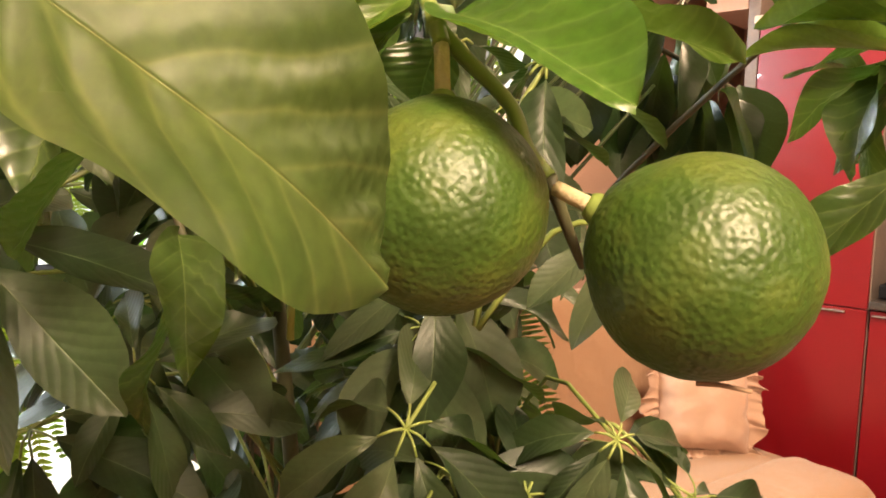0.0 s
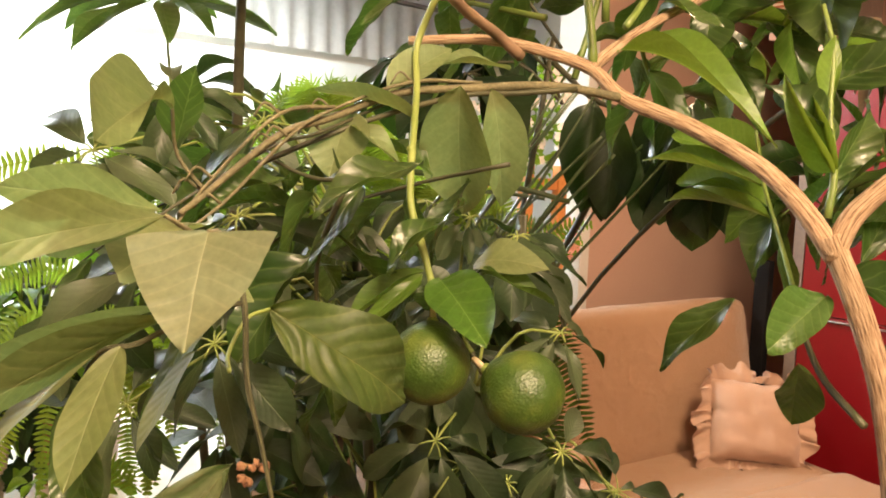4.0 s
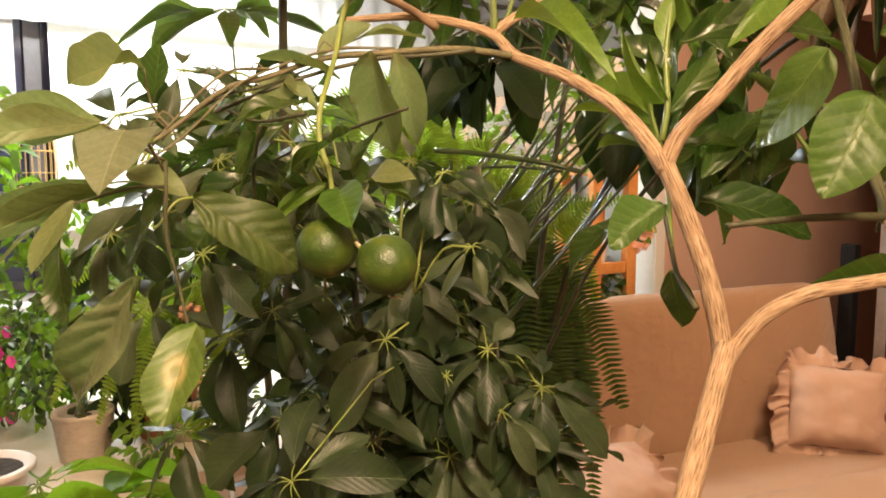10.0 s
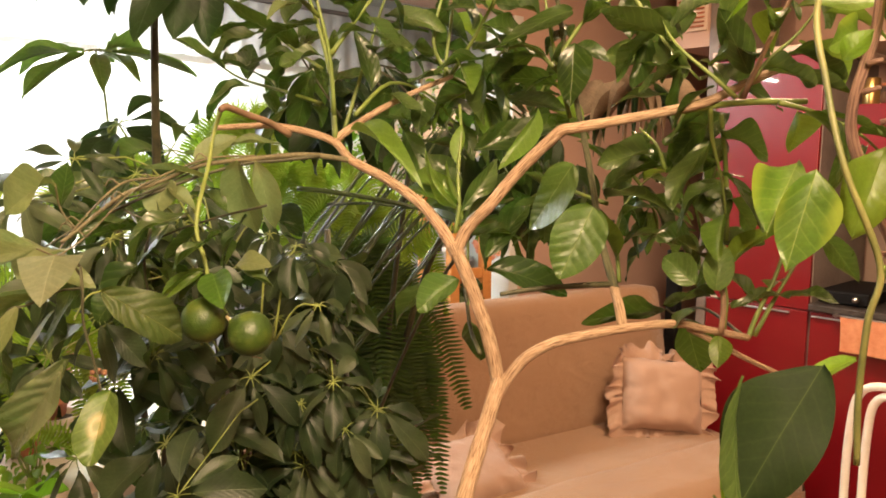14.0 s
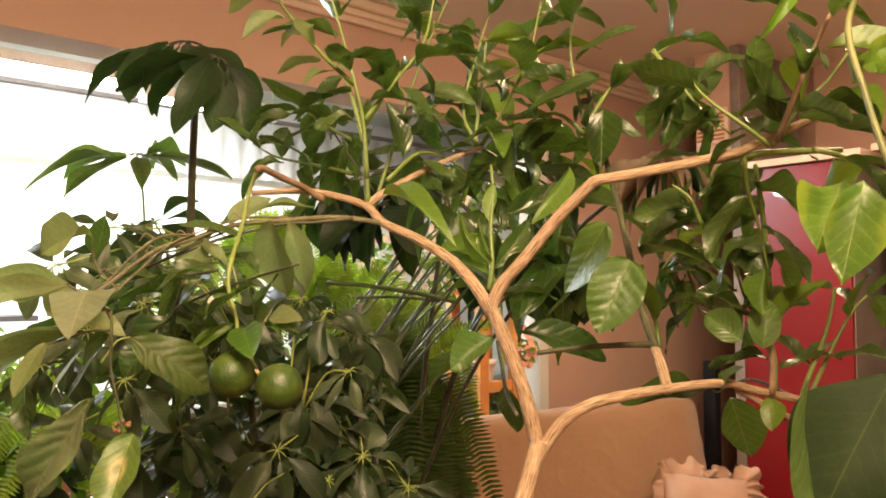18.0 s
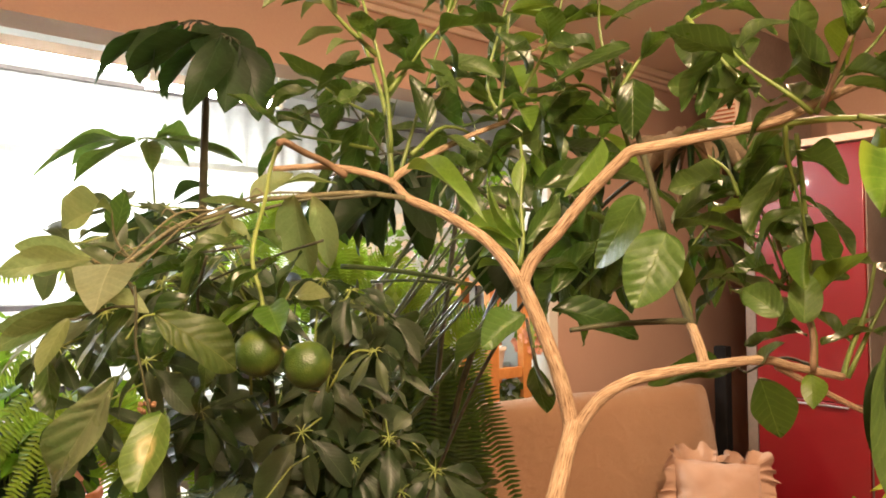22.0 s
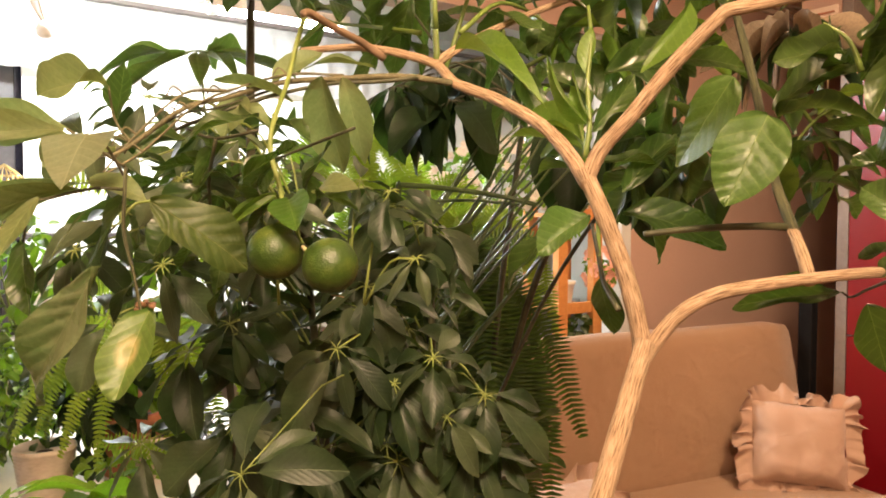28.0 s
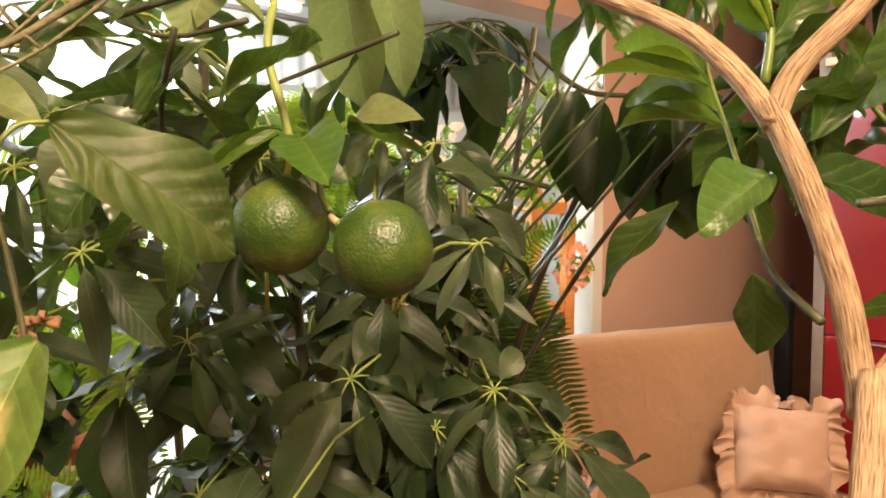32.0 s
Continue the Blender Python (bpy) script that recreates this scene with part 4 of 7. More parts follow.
cl((-0.092, 0.081, 1.396), (-0.051, 0.082, 1.382), 0.02, 1, (0, -0.6, 0.8), PALE)

# single leaves of the citrus tree
BROADLY = leaf_family("broad_citrus_leaf", LEAF_FRESH, 0.55, 0.45, 0.22, 0.03, cols=5, rows=34, quilt=0.020)
F_UP, F_CAM, F_L, F_R = (0.0, -0.45, 1.0), (-0.1, -1, 0.3), (-0.8, -0.7, 0.4), (0.7, -0.8, 0.4)
cl((0.3486, 0.2254, 1.4443), (0.3181, 0.2038, 1.3791), 0.049, 0, (-0.1, -1, 0.25), BROADLY, "broad veined green leaf")
cl((0.334, 0.288, 1.483), (0.2936, 0.318, 1.414), 0.047, 0, (-0.4, -1, 0.25), BROADLY)
cl((0.224, 0.232, 1.3734), (0.1882, 0.210, 1.3452), 0.026, 0, (-0.1, -0.8, 0.6), BROADLY)
cl((0.191, 0.290, 1.360), (0.150, 0.313, 1.304), 0.023, 1, (-0.7, -0.8, 0.5))
cl((0.231, 0.285, 1.3200), (0.243, 0.325, 1.270), 0.026, 0, F_CAM)
cl((0.2496, 0.288, 1.3746), (0.334, 0.312, 1.346), 0.027, 1, (0.1, -0.6, 0.9))
cl((0.4825, 0.537, 1.2911), (0.3703, 0.5157, 1.2754), 0.024, 0, (0.1, -0.85, 0.5))
cl((0.506, 0.530, 1.2790), (0.5364, 0.560, 1.2010), 0.052, 0, F_CAM)
tube("twig", [(0.508, 0.281, 1.314), (0.500, 0.400, 1.318), (0.497, 0.490, 1.300), (0.492, 0.535, 1.286), (0.4825, 0.537, 1.2911)], 0.0020, 0.0012, STEM_DARK, tree, "dark crooked twig", sides=7)
cl((0.432, 0.250, 1.330), (0.447, 0.234, 1.349), 0.018, 2, (-0.5, -0.7, 0.7))
cl((0.4485, 0.2484, 1.3705), (0.4225, 0.270, 1.3937), 0.028, 0, F_CAM, BROADLY)
cl((0.470, 0.2551, 1.364), (0.4747, 0.2663, 1.4105), 0.029, 0, F_CAM, BROADLY)
cl((0.4788, 0.2691, 1.318), (0.4742, 0.2501, 1.2892), 0.021, 0, F_CAM, YOUNG)
cl((0.366, 0.285, 1.450), (0.431, 0.241, 1.434), 0.026, 2, F_UP)
cl((0.366, 0.296, 1.456), (0.436, 0.289, 1.493), 0.027, 2, F_UP)
cl((0.458, 0.289, 1.468), (0.479, 0.267, 1.429), 0.038, 0, (-0.2, -1, 0.4))
cl((0.297, 0.255, 1.535), (0.261, 0.224, 1.477), 0.011, 1, (0.8, -0.5, 0.3), YOUNG)
cl((0.233, 0.324, 1.495), (0.334, 0.361, 1.529), 0.034, 0, (0, -1, 0.5))
cl((0.315, 0.344, 1.578), (0.286, 0.348, 1.559), 0.03, 1, F_UP)
cl((0.3344, 0.3238, 1.6067), (0.3305, 0.3059, 1.5396), 0.038, 0, (-0.2, -1, 0.2))
cl((0.4341, 0.2729, 1.5669), (0.3639, 0.3036, 1.5919), 0.024, 1, (0, -0.7, 0.7))
cl((0.4457, 0.2809, 1.6273), (0.3872, 0.3223, 1.6231), 0.030, 1, (0, -0.8, -0.4))
cl((0.3923, 0.3212, 1.6564), (0.3877, 0.3027, 1.6068), 0.032, 0, (-0.3, -1, 0.1))
cl((0.3308, 0.3230, 1.6385), (0.2541, 0.2859, 1.5935), 0.034, 1, (0, -0.9, 0.5))
cl((0.4251, 0.3035, 1.5520), (0.3744, 0.3248, 1.5436), 0.024, 1, F_UP)
cl((0.4849, 0.3028, 1.5346), (0.4313, 0.2850, 1.4970), 0.030, 0, (-0.5, -1, -0.1))
cl((0.4849, 0.3035, 1.5097), (0.4458, 0.2855, 1.4695), 0.027, 0, (-0.6, -1, 0.0))
cl((0.176, 0.353, 1.552), (0.171, 0.338, 1.516), 0.029, 0, F_CAM)
# the shoot at the fork
cl((0.107, 0.289, 1.515), (0.192, 0.233, 1.454), 0.021, 2, F_UP, YOUNG)
cl((0.223, 0.235, 1.442), (0.192, 0.232, 1.495), 0.016, 2, (-0.7, -0.5, 0.6), YOUNG)
cl((0.214, 0.335, 1.432), (0.1401, 0.385, 1.4486), 0.024, 1, (0, -0.5, 0.85), YOUNG)
cl((0.226, 0.350, 1.4096), (0.1652, 0.425, 1.4163), 0.024, 1, (0, -0.5, 0.85), YOUNG)
cl((0.216, 0.340, 1.440), (0.158, 0.372, 1.4660), 0.022, 1, (0, -0.5, 0.85), YOUNG)
cl((0.222, 0.345, 1.420), (0.170, 0.405, 1.4310), 0.020, 1, (0, -0.5, 0.85), YOUNG)
tube("twig", [(0.231, 0.276, 1.339), (0.229, 0.305, 1.372), (0.226, 0.335, 1.405), (0.216, 0.338, 1.436), (0.208, 0.336, 1.470)], 0.0021, 0.0012, STEM_GREEN, tree, "green shoot", sides=7)
cl((0.223, 0.245, 1.478), (0.225, 0.254, 1.520), 0.009, 0, F_L, YOUNG)
cl((0.225, 0.236, 1.442), (0.211, 0.244, 1.486), 0.014, 1, (-0.6, -0.7, 0.3), YOUNG)
cl((0.222, 0.242, 1.456), (0.185, 0.246, 1.490), 0.015, 2, F_UP)
cl((0.225, 0.245, 1.437), (0.259, 0.286, 1.488), 0.020, 1, F_R)
cl((0.225, 0.244, 1.424), (0.277, 0.285, 1.460), 0.018, 1, F_UP)
cl((0.228, 0.243, 1.414), (0.285, 0.280, 1.408), 0.018, 1, F_UP)
cl((0.249, 0.253, 1.391), (0.293, 0.305, 1.441), 0.022, 1, F_CAM)
# the pale leaves behind the fruits and on the arching branch
cl((0.016, 0.213, 1.483), (0.015, 0.266, 1.409), 0.046, 0, (-0.25, -1, 0.1), PALE, "dusty pale leaf")
cl((0.033, 0.215, 1.482), (0.040, 0.249, 1.416), 0.022, 1, (0.5, -1, 0.1), PALE)
cl((-0.022, 0.207, 1.477), (0.008, 0.235, 1.506), 0.02, 1, F_UP, PALE)
cl((-0.040, 0.189, 1.466), (-0.045, 0.169, 1.431), 0.034, 0, F_CAM, PALE)
cl((-0.037, 0.183, 1.459), (-0.009, 0.174, 1.437), 0.018, 1, F_UP, PALE)
cl((-0.006, 0.208, 1.462), (-0.054, 0.173, 1.476), 0.02, 1, F_UP, PALE)
cl((0.041, 0.269, 1.499), (-0.006, 0.232, 1.494), 0.018, 1, F_UP, PALE)
cl((-0.0545, 0.0161, 1.4204), (-0.0868, -0.0306, 1.4123), 0.0115, 0, (0, -0.8, 0.6), SLIM)
cl((-0.0577, 0.0205, 1.4216), (-0.0887, -0.0136, 1.4292), 0.0092, 0, (0, -0.8, 0.6), SLIM)
cl((-0.0551, 0.0159, 1.4204), (-0.0766, -0.0121, 1.4115), 0.0092, 0, (0, -0.8, 0.6), SLIM)
cl((-0.0518, 0.0346, 1.3916), (-0.0973, -0.0220, 1.3752), 0.0132, 0, F_UP, SLIM)
cl((-0.0505, 0.0240, 1.3870), (-0.0969, -0.0232, 1.3635), 0.0132, 1, F_L, SLIM)
cl((-0.0605, -0.0003, 1.3822), (-0.0599, -0.0298, 1.3497), 0.0172, 0, F_CAM, SLIM)
cl((-0.0486, 0.0233, 1.3757), (-0.0600, 0.0064, 1.3464), 0.0172, 0, F_L, SLIM)
cl((-0.0716, 0.0065, 1.3779), (-0.0995, -0.0159, 1.3416), 0.0172, 1, F_L, SLIM)
cl((-0.0891, 0.0201, 1.3569), (-0.0755, 0.0089, 1.3144), 0.0190, 0, F_CAM)
tube("twig", [(-0.050, 0.060, 1.402), (-0.052, 0.035, 1.412), (-0.0545, 0.0161, 1.4204)], 0.0010, 0.0008, TWIG_OLIVE, tree, sides=7)
tube("twig", [(-0.042, 0.046, 1.388), (-0.049, 0.030, 1.388), (-0.058, 0.006, 1.382), (-0.0716, 0.0065, 1.3779), (-0.0891, 0.0201, 1.3569)], 0.0010, 0.0007, BARK_DARK, tree, sides=7)
cl((-0.067, 0.084, 1.388), (-0.100, 0.082, 1.328), 0.0213, 0, F_CAM)
cl((-0.067, 0.074, 1.414), (-0.068, 0.011, 1.402), 0.0262, 0, F_CAM, PALE)
cl((-0.003, 0.112, 1.392), (0.029, 0.142, 1.422), 0.0197, 1, F_UP)
cl((0.011, 0.117, 1.439), (-0.028, 0.085, 1.418), 0.0213, 1, F_UP)


def spray(line, count, size, family=None, r0=0.0026, r1=0.0012, seed=0, wide=0.315, stem=None, steps=4, droop=0.6):
    """A leafy twig: leaves in turn to either side along a curve and one at its end."""
    g = random.Random(seed)
    tube("twig", line, r0 * (0.55 if stem == STEM_DARK else 1.0), r1 * 0.7, stem or STEM_GREEN, tree, sides=7, steps=steps)
    curve = smooth_line(line, 6)
    n = len(curve)
    a0 = g.uniform(0, 6.28)
    count += 1
    for k in range(count):
        f = 0.12 + 0.88 * (k + 0.5) / count
        i = min(n - 2, int(f * (n - 1)))
        p = curve[i]
        way = (curve[i + 1] - curve[i]).normalized()
        side = way.orthogonal().normalized()
        a = a0 + k * 2.4 + g.uniform(-0.3, 0.3)
        out = side * math.cos(a) + way.cross(side) * math.sin(a)
        length = size * g.uniform(0.80, 1.35)
        go = (out * 0.9 + way * 0.55 + Vector((0, 0, -droop * g.uniform(0.3, 1.3)))).normalized()
        b = p + go * 0.006
        fam = family or g.choice((CITRUS, CITRUS, CITRUS, CITRUS, CITRUS, YOUNG))
        leaf(fam, b, b + go * length, length * wide * g.uniform(0.85, 1.15), tree, (g.uniform(-0.6, 0.6), g.uniform(-0.7, 0.5), 1.0), g.choice((0, 1, 1, 2)))


# the crown
spray([(0.097, 0.265, 1.528), (0.093, 0.262, 1.587), (0.083, 0.257, 1.634), (0.064, 0.270, 1.694), (0.042, 0.281, 1.763)], 9, 0.058, seed=1)
spray([(0.085, 0.258, 1.622), (0.056, 0.237, 1.649), (0.027, 0.216, 1.686), (0.009, 0.199, 1.717)], 7, 0.055, PALE, seed=2)
spray([(0.095, 0.262, 1.587), (0.120, 0.290, 1.633), (0.146, 0.317, 1.681), (0.156, 0.339, 1.751)], 9, 0.062, seed=3)
spray([(0.201, 0.381, 1.578), (0.183, 0.374, 1.616), (0.196, 0.386, 1.683), (0.215, 0.400, 1.752)], 9, 0.062, seed=4)
spray([(0.201, 0.381, 1.578), (0.231, 0.368, 1.623), (0.258, 0.353, 1.674), (0.271, 0.356, 1.735)], 9, 0.065, seed=5)
spray([(0.112, 0.291, 1.530), (0.140, 0.340, 1.567), (0.176, 0.394, 1.560), (0.205, 0.426, 1.529)], 8, 0.060, seed=6)
spray([(0.333, 0.340, 1.531), (0.315, 0.332, 1.596), (0.302, 0.336, 1.670), (0.309, 0.347, 1.733)], 7, 0.062, seed=7)
spray([(0.317, 0.333, 1.590), (0.348, 0.331, 1.634), (0.392, 0.334, 1.665), (0.431, 0.345, 1.693)], 6, 0.062, seed=8)
spray([(0.320, 0.335, 1.578), (0.286, 0.344, 1.607), (0.250, 0.354, 1.593), (0.230, 0.370, 1.547)], 8, 0.064, seed=9)
spray([(0.467, 0.212, 1.542), (0.448, 0.212, 1.559), (0.417, 0.222, 1.588), (0.403, 0.242, 1.617)], 7, 0.055, seed=10)
spray([(0.469, 0.212, 1.542), (0.490, 0.211, 1.572), (0.516, 0.210, 1.598), (0.544, 0.219, 1.636)], 7, 0.058, seed=11)
spray([(0.503, 0.211, 1.538), (0.535, 0.221, 1.531), (0.584, 0.240, 1.513), (0.625, 0.259, 1.484)], 8, 0.062, seed=12)
spray([(0.448, 0.223, 1.536), (0.456, 0.243, 1.508), (0.473, 0.263, 1.465), (0.483, 0.274, 1.419)], 8, 0.058, seed=13)
spray([(0.419, 0.264, 1.479), (0.410, 0.264, 1.502), (0.395, 0.274, 1.518)], 5, 0.055, seed=14)
spray([(0.485, 0.275, 1.323), (0.487, 0.285, 1.361), (0.470, 0.304, 1.404), (0.463, 0.324, 1.440), (0.450, 0.344, 1.483)], 11, 0.058, seed=15)
spray([(0.524, 0.305, 1.310), (0.550, 0.313, 1.359), (0.576, 0.322, 1.399), (0.608, 0.341, 1.420)], 6, 0.06, seed=16)
spray([(0.392, 0.347, 1.356), (0.393, 0.386, 1.415), (0.416, 0.405, 1.455), (0.457, 0.423, 1.486)], 9, 0.064, seed=17)
spray([(0.376, 0.346, 1.441), (0.324, 0.407, 1.455), (0.289, 0.448, 1.434), (0.263, 0.490, 1.397)], 8, 0.064, seed=18)
spray([(0.114, 0.449, 1.633), (0.150, 0.468, 1.657), (0.200, 0.486, 1.676), (0.250, 0.485, 1.695)], 9, 0.06, seed=19)
spray([(0.075, 0.392, 1.532), (0.026, 0.412, 1.599), (-0.008, 0.432, 1.645), (-0.043, 0.453, 1.633)], 7, 0.062, CITRUS, seed=20, stem=STEM_DARK)
spray([(0.276, 0.487, 1.511), (0.310, 0.505, 1.578), (0.333, 0.524, 1.642)], 8, 0.066, seed=21)
spray([(0.150, 0.450, 1.530), (0.200, 0.488, 1.562), (0.247, 0.527, 1.562), (0.282, 0.547, 1.532)], 9, 0.062, seed=22)
spray([(0.084, 0.348, 1.504), (0.106, 0.367, 1.588), (0.132, 0.377, 1.674), (0.164, 0.398, 1.764)], 9, 0.066, seed=23)
spray([(0.380, 0.284, 1.653), (0.414, 0.271, 1.600), (0.446, 0.258, 1.562)], 5, 0.060, seed=24)
spray([(0.319, 0.312, 1.727), (0.357, 0.316, 1.764), (0.395, 0.320, 1.802)], 8, 0.066, seed=25)
spray([(0.463, 0.180, 1.539), (0.479, 0.160, 1.591), (0.495, 0.140, 1.635), (0.522, 0.142, 1.678)], 8, 0.056, seed=26, stem=TWIG_BROWN)
tube("twig", [(-0.050, 0.060, 1.402), (-0.040, 0.045, 1.386), (-0.0372, 0.040, 1.362), (-0.032, 0.041, 1.338), (-0.026, 0.042, 1.305)], 0.0012, 0.0009, BARK_DARK, tree, sides=7)
spray([(0.045, 0.210, 1.441), (-0.013, 0.235, 1.427), (-0.071, 0.239, 1.407), (-0.110, 0.227, 1.379)], 9, 0.055, CITRUS, seed=31, stem=STEM_DARK)
spray([(-0.008, 0.153, 1.434), (-0.047, 0.161, 1.430), (-0.078, 0.169, 1.440)], 4, 0.052, CITRUS, seed=32, stem=STEM_DARK)
cl((-0.1008, 0.1127, 1.4624), (-0.0862, 0.0295, 1.4420), 0.017, 1, F_UP, PALE)
cl((-0.1098, 0.1336, 1.4420), (-0.0936, 0.1220, 1.4803), 0.016, 0, F_CAM)
tube("twig", [(-0.089, 0.122, 1.423), (-0.104, 0.124, 1.440), (-0.1008, 0.1127, 1.4624)], 0.0010, 0.0008, TWIG_OLIVE, tree, sides=7)
spray([(-0.027, 0.127, 1.425), (-0.042, 0.143, 1.395), (-0.047, 0.160, 1.360), (-0.037, 0.161, 1.324)], 7, 0.048, CITRUS, seed=33, stem=STEM_DARK)
spray([(-0.100, 0.250, 1.410), (-0.160, 0.330, 1.425), (-0.240, 0.370, 1.400), (-0.330, 0.400, 1.345)], 10, 0.060, CITRUS, seed=51, stem=STEM_DARK)
spray([(-0.090, 0.260, 1.370), (-0.170, 0.350, 1.370), (-0.250, 0.390, 1.335), (-0.335, 0.420, 1.285)], 10, 0.060, CITRUS, seed=52, stem=STEM_DARK)
spray([(-0.110, 0.300, 1.420), (-0.200, 0.480, 1.450), (-0.310, 0.530, 1.430), (-0.420, 0.560, 1.390)], 10, 0.065, CITRUS, seed=53, stem=STEM_DARK)
spray([(0.062, 0.348, 1.546), (0.007, 0.383, 1.563), (-0.053, 0.418, 1.580), (-0.091, 0.436, 1.601)], 8, 0.062, CITRUS, seed=35, stem=STEM_GREEN)
spray([(0.062, 0.352, 1.584), (0.023, 0.390, 1.608), (-0.030, 0.428, 1.646)], 7, 0.062, CITRUS, seed=36)
spray([(0.201, 0.390, 1.580), (0.234, 0.433, 1.566), (0.277, 0.457, 1.545), (0.307, 0.457, 1.515)], 9, 0.066, CITRUS, seed=37)
spray([(0.132, 0.399, 1.557), (0.142, 0.417, 1.525), (0.158, 0.436, 1.497)], 6, 0.06, CITRUS, seed=38)
spray([(0.359, 0.389, 1.389), (0.328, 0.411, 1.438), (0.295, 0.427, 1.438), (0.261, 0.439, 1.407)], 9, 0.066, CITRUS, seed=39)
spray([(0.402, 0.405, 1.483), (0.436, 0.425, 1.439), (0.453, 0.442, 1.386)], 8, 0.062, CITRUS, seed=40)

# ---- umbrella plant behind the fruits ----
UMB = leaf_family("leaflet", LEAF_UMBRELLA, 0.60, 0.58, 0.13, 0.030, rows=10, cols=3, quilt=0.004)
rng = random.Random(7)


def umbrella_leaf(plant, hub, root, size, count, tilt, wide=0.355, family=None, stem=STEM_YELLOW, sag_most=0.95, r=0.0014):
    """A petiole from root to hub with short stalks, and a whorl of leaflets that droop from the hub."""
    hub, root = Vector(hub), Vector(root)
    mid = (hub + root) / 2 + Vector((0, 0, 0.25 * (hub - root).length))
    bm = bmesh.new()
    tube_into(bm, [root, mid, hub], r, r * 0.7, 6, 3)
    axis = Vector(tilt).normalized()
    side = axis.orthogonal().normalized()
    other = axis.cross(side)
    start = rng.uniform(0, 6.28)
    for k in range(count):
        a = start + 2 * math.pi * k / count + rng.uniform(-0.28, 0.28)
        out = side * math.cos(a) + other * math.sin(a)
        length = size * rng.uniform(0.62, 1.12)
        sag = rng.uniform(0.30, sag_most + 0.25)
        way = (out - axis * sag * 0.5 + Vector((0, 0, -sag * 0.55))).normalized()
        stalk = hub + (out * 0.8 + Vector((0, 0, -0.15))).normalized() * size * 0.17
        leaf(family or UMB, stalk, stalk + way * length, length * wide * rng.uniform(0.85, 1.15), plant, axis + Vector((rng.uniform(-0.3, 0.3), rng.uniform(-0.3, 0.3), 0.3)), rng.choice((0, 1, 1, 2)), "leaflet")
        tube_into(bm, [hub, (hub + stalk) / 2 + axis * 0.002, stalk], r * 0.5, r * 0.42, 5, 2)
    part("petiole", bm, stem, plant)


umb = thing("umbrella_plant", (0.0, 0.52, 0.0), "bushy dark green umbrella plant with palmate leaves", "plant")
UMB_STEMS = [((-0.06, 0.48, 0.55), (-0.09, 0.42, 1.36)), ((0.03, 0.5, 0.55), (0.05, 0.42, 1.40)), ((0.05, 0.54, 0.55), (0.05, 0.52, 1.20))]
for a, b in UMB_STEMS:
    tube("stem", [a, ((a[0] + b[0]) / 2 + 0.01, (a[1] + b[1]) / 2, (a[2] + b[2]) / 2), b], 0.008, 0.004, STEM_DARK, umb, sides=8)


def near_stem(h):
    a, b = min(UMB_STEMS, key=lambda s: abs(s[1][0] - h[0]))
    f = min(1.0, max(0.0, (h[2] - a[2] - 0.07) / (b[2] - a[2])))
    return Vector(a).lerp(Vector(b), f)


for hub, size, count in (((-0.015, 0.136, 1.187), 0.072, 8), ((0.129, 0.327, 1.209), 0.07, 7), ((0.036, 0.322, 1.381), 0.055, 7),
                         ((-0.014, 0.510, 1.222), 0.07, 8), ((0.004, 0.336, 1.282), 0.06, 7), ((0.017, 0.311, 1.225), 0.07, 8), ((0.008, 0.381, 1.181), 0.07, 8), ((-0.111, 0.295, 1.270), 0.06, 8)):
    umbrella_leaf(umb, hub, near_stem(hub), size, count, (rng.uniform(-0.4, 0.4), -0.75, 0.65), r=0.0010)
for hub, root, size in (((0.050, 0.289, 1.394), (0.026, 0.285, 1.294), .048), ((0.016, 0.306, 1.404), (0.009, 0.295, 1.318), .044), ((0.080, 0.266, 1.336), (0.027, 0.285, 1.293), .045), ((-0.021, 0.197, 1.378), (-0.037, 0.246, 1.296), .05),
                        ((0.127, 0.338, 1.202), (0.068, 0.374, 1.226), .05)):
    umbrella_leaf(umb, hub, root, size, 6, (rng.uniform(-0.3, 0.3), -0.6, 0.8), r=0.0014)
n = 0
while n < 78:
    h = Vector((rng.uniform(-1, 1), rng.uniform(-1, 0.6), rng.uniform(-1, 1)))
    if not 0.5 < h.length < 1.0:
        continue
    hub = Vector((-0.10 + 0.27 * h.x, 0.46 + 0.23 * h.y, 1.10 + 0.32 * h.z))
    if hub.x > 0.255 - 0.242 * (hub.y + 0.37) + max(0.0, 1.15 - hub.z) * 0.35 or hub.x < -0.016 - 0.612 * (hub.y - 0.089):
        continue
    n += 1
    umbrella_leaf(umb, hub, near_stem(hub), rng.uniform(0.058, 0.08), rng.choice((7, 7, 8)), (h.x, h.y - 0.3, h.z + 0.6))

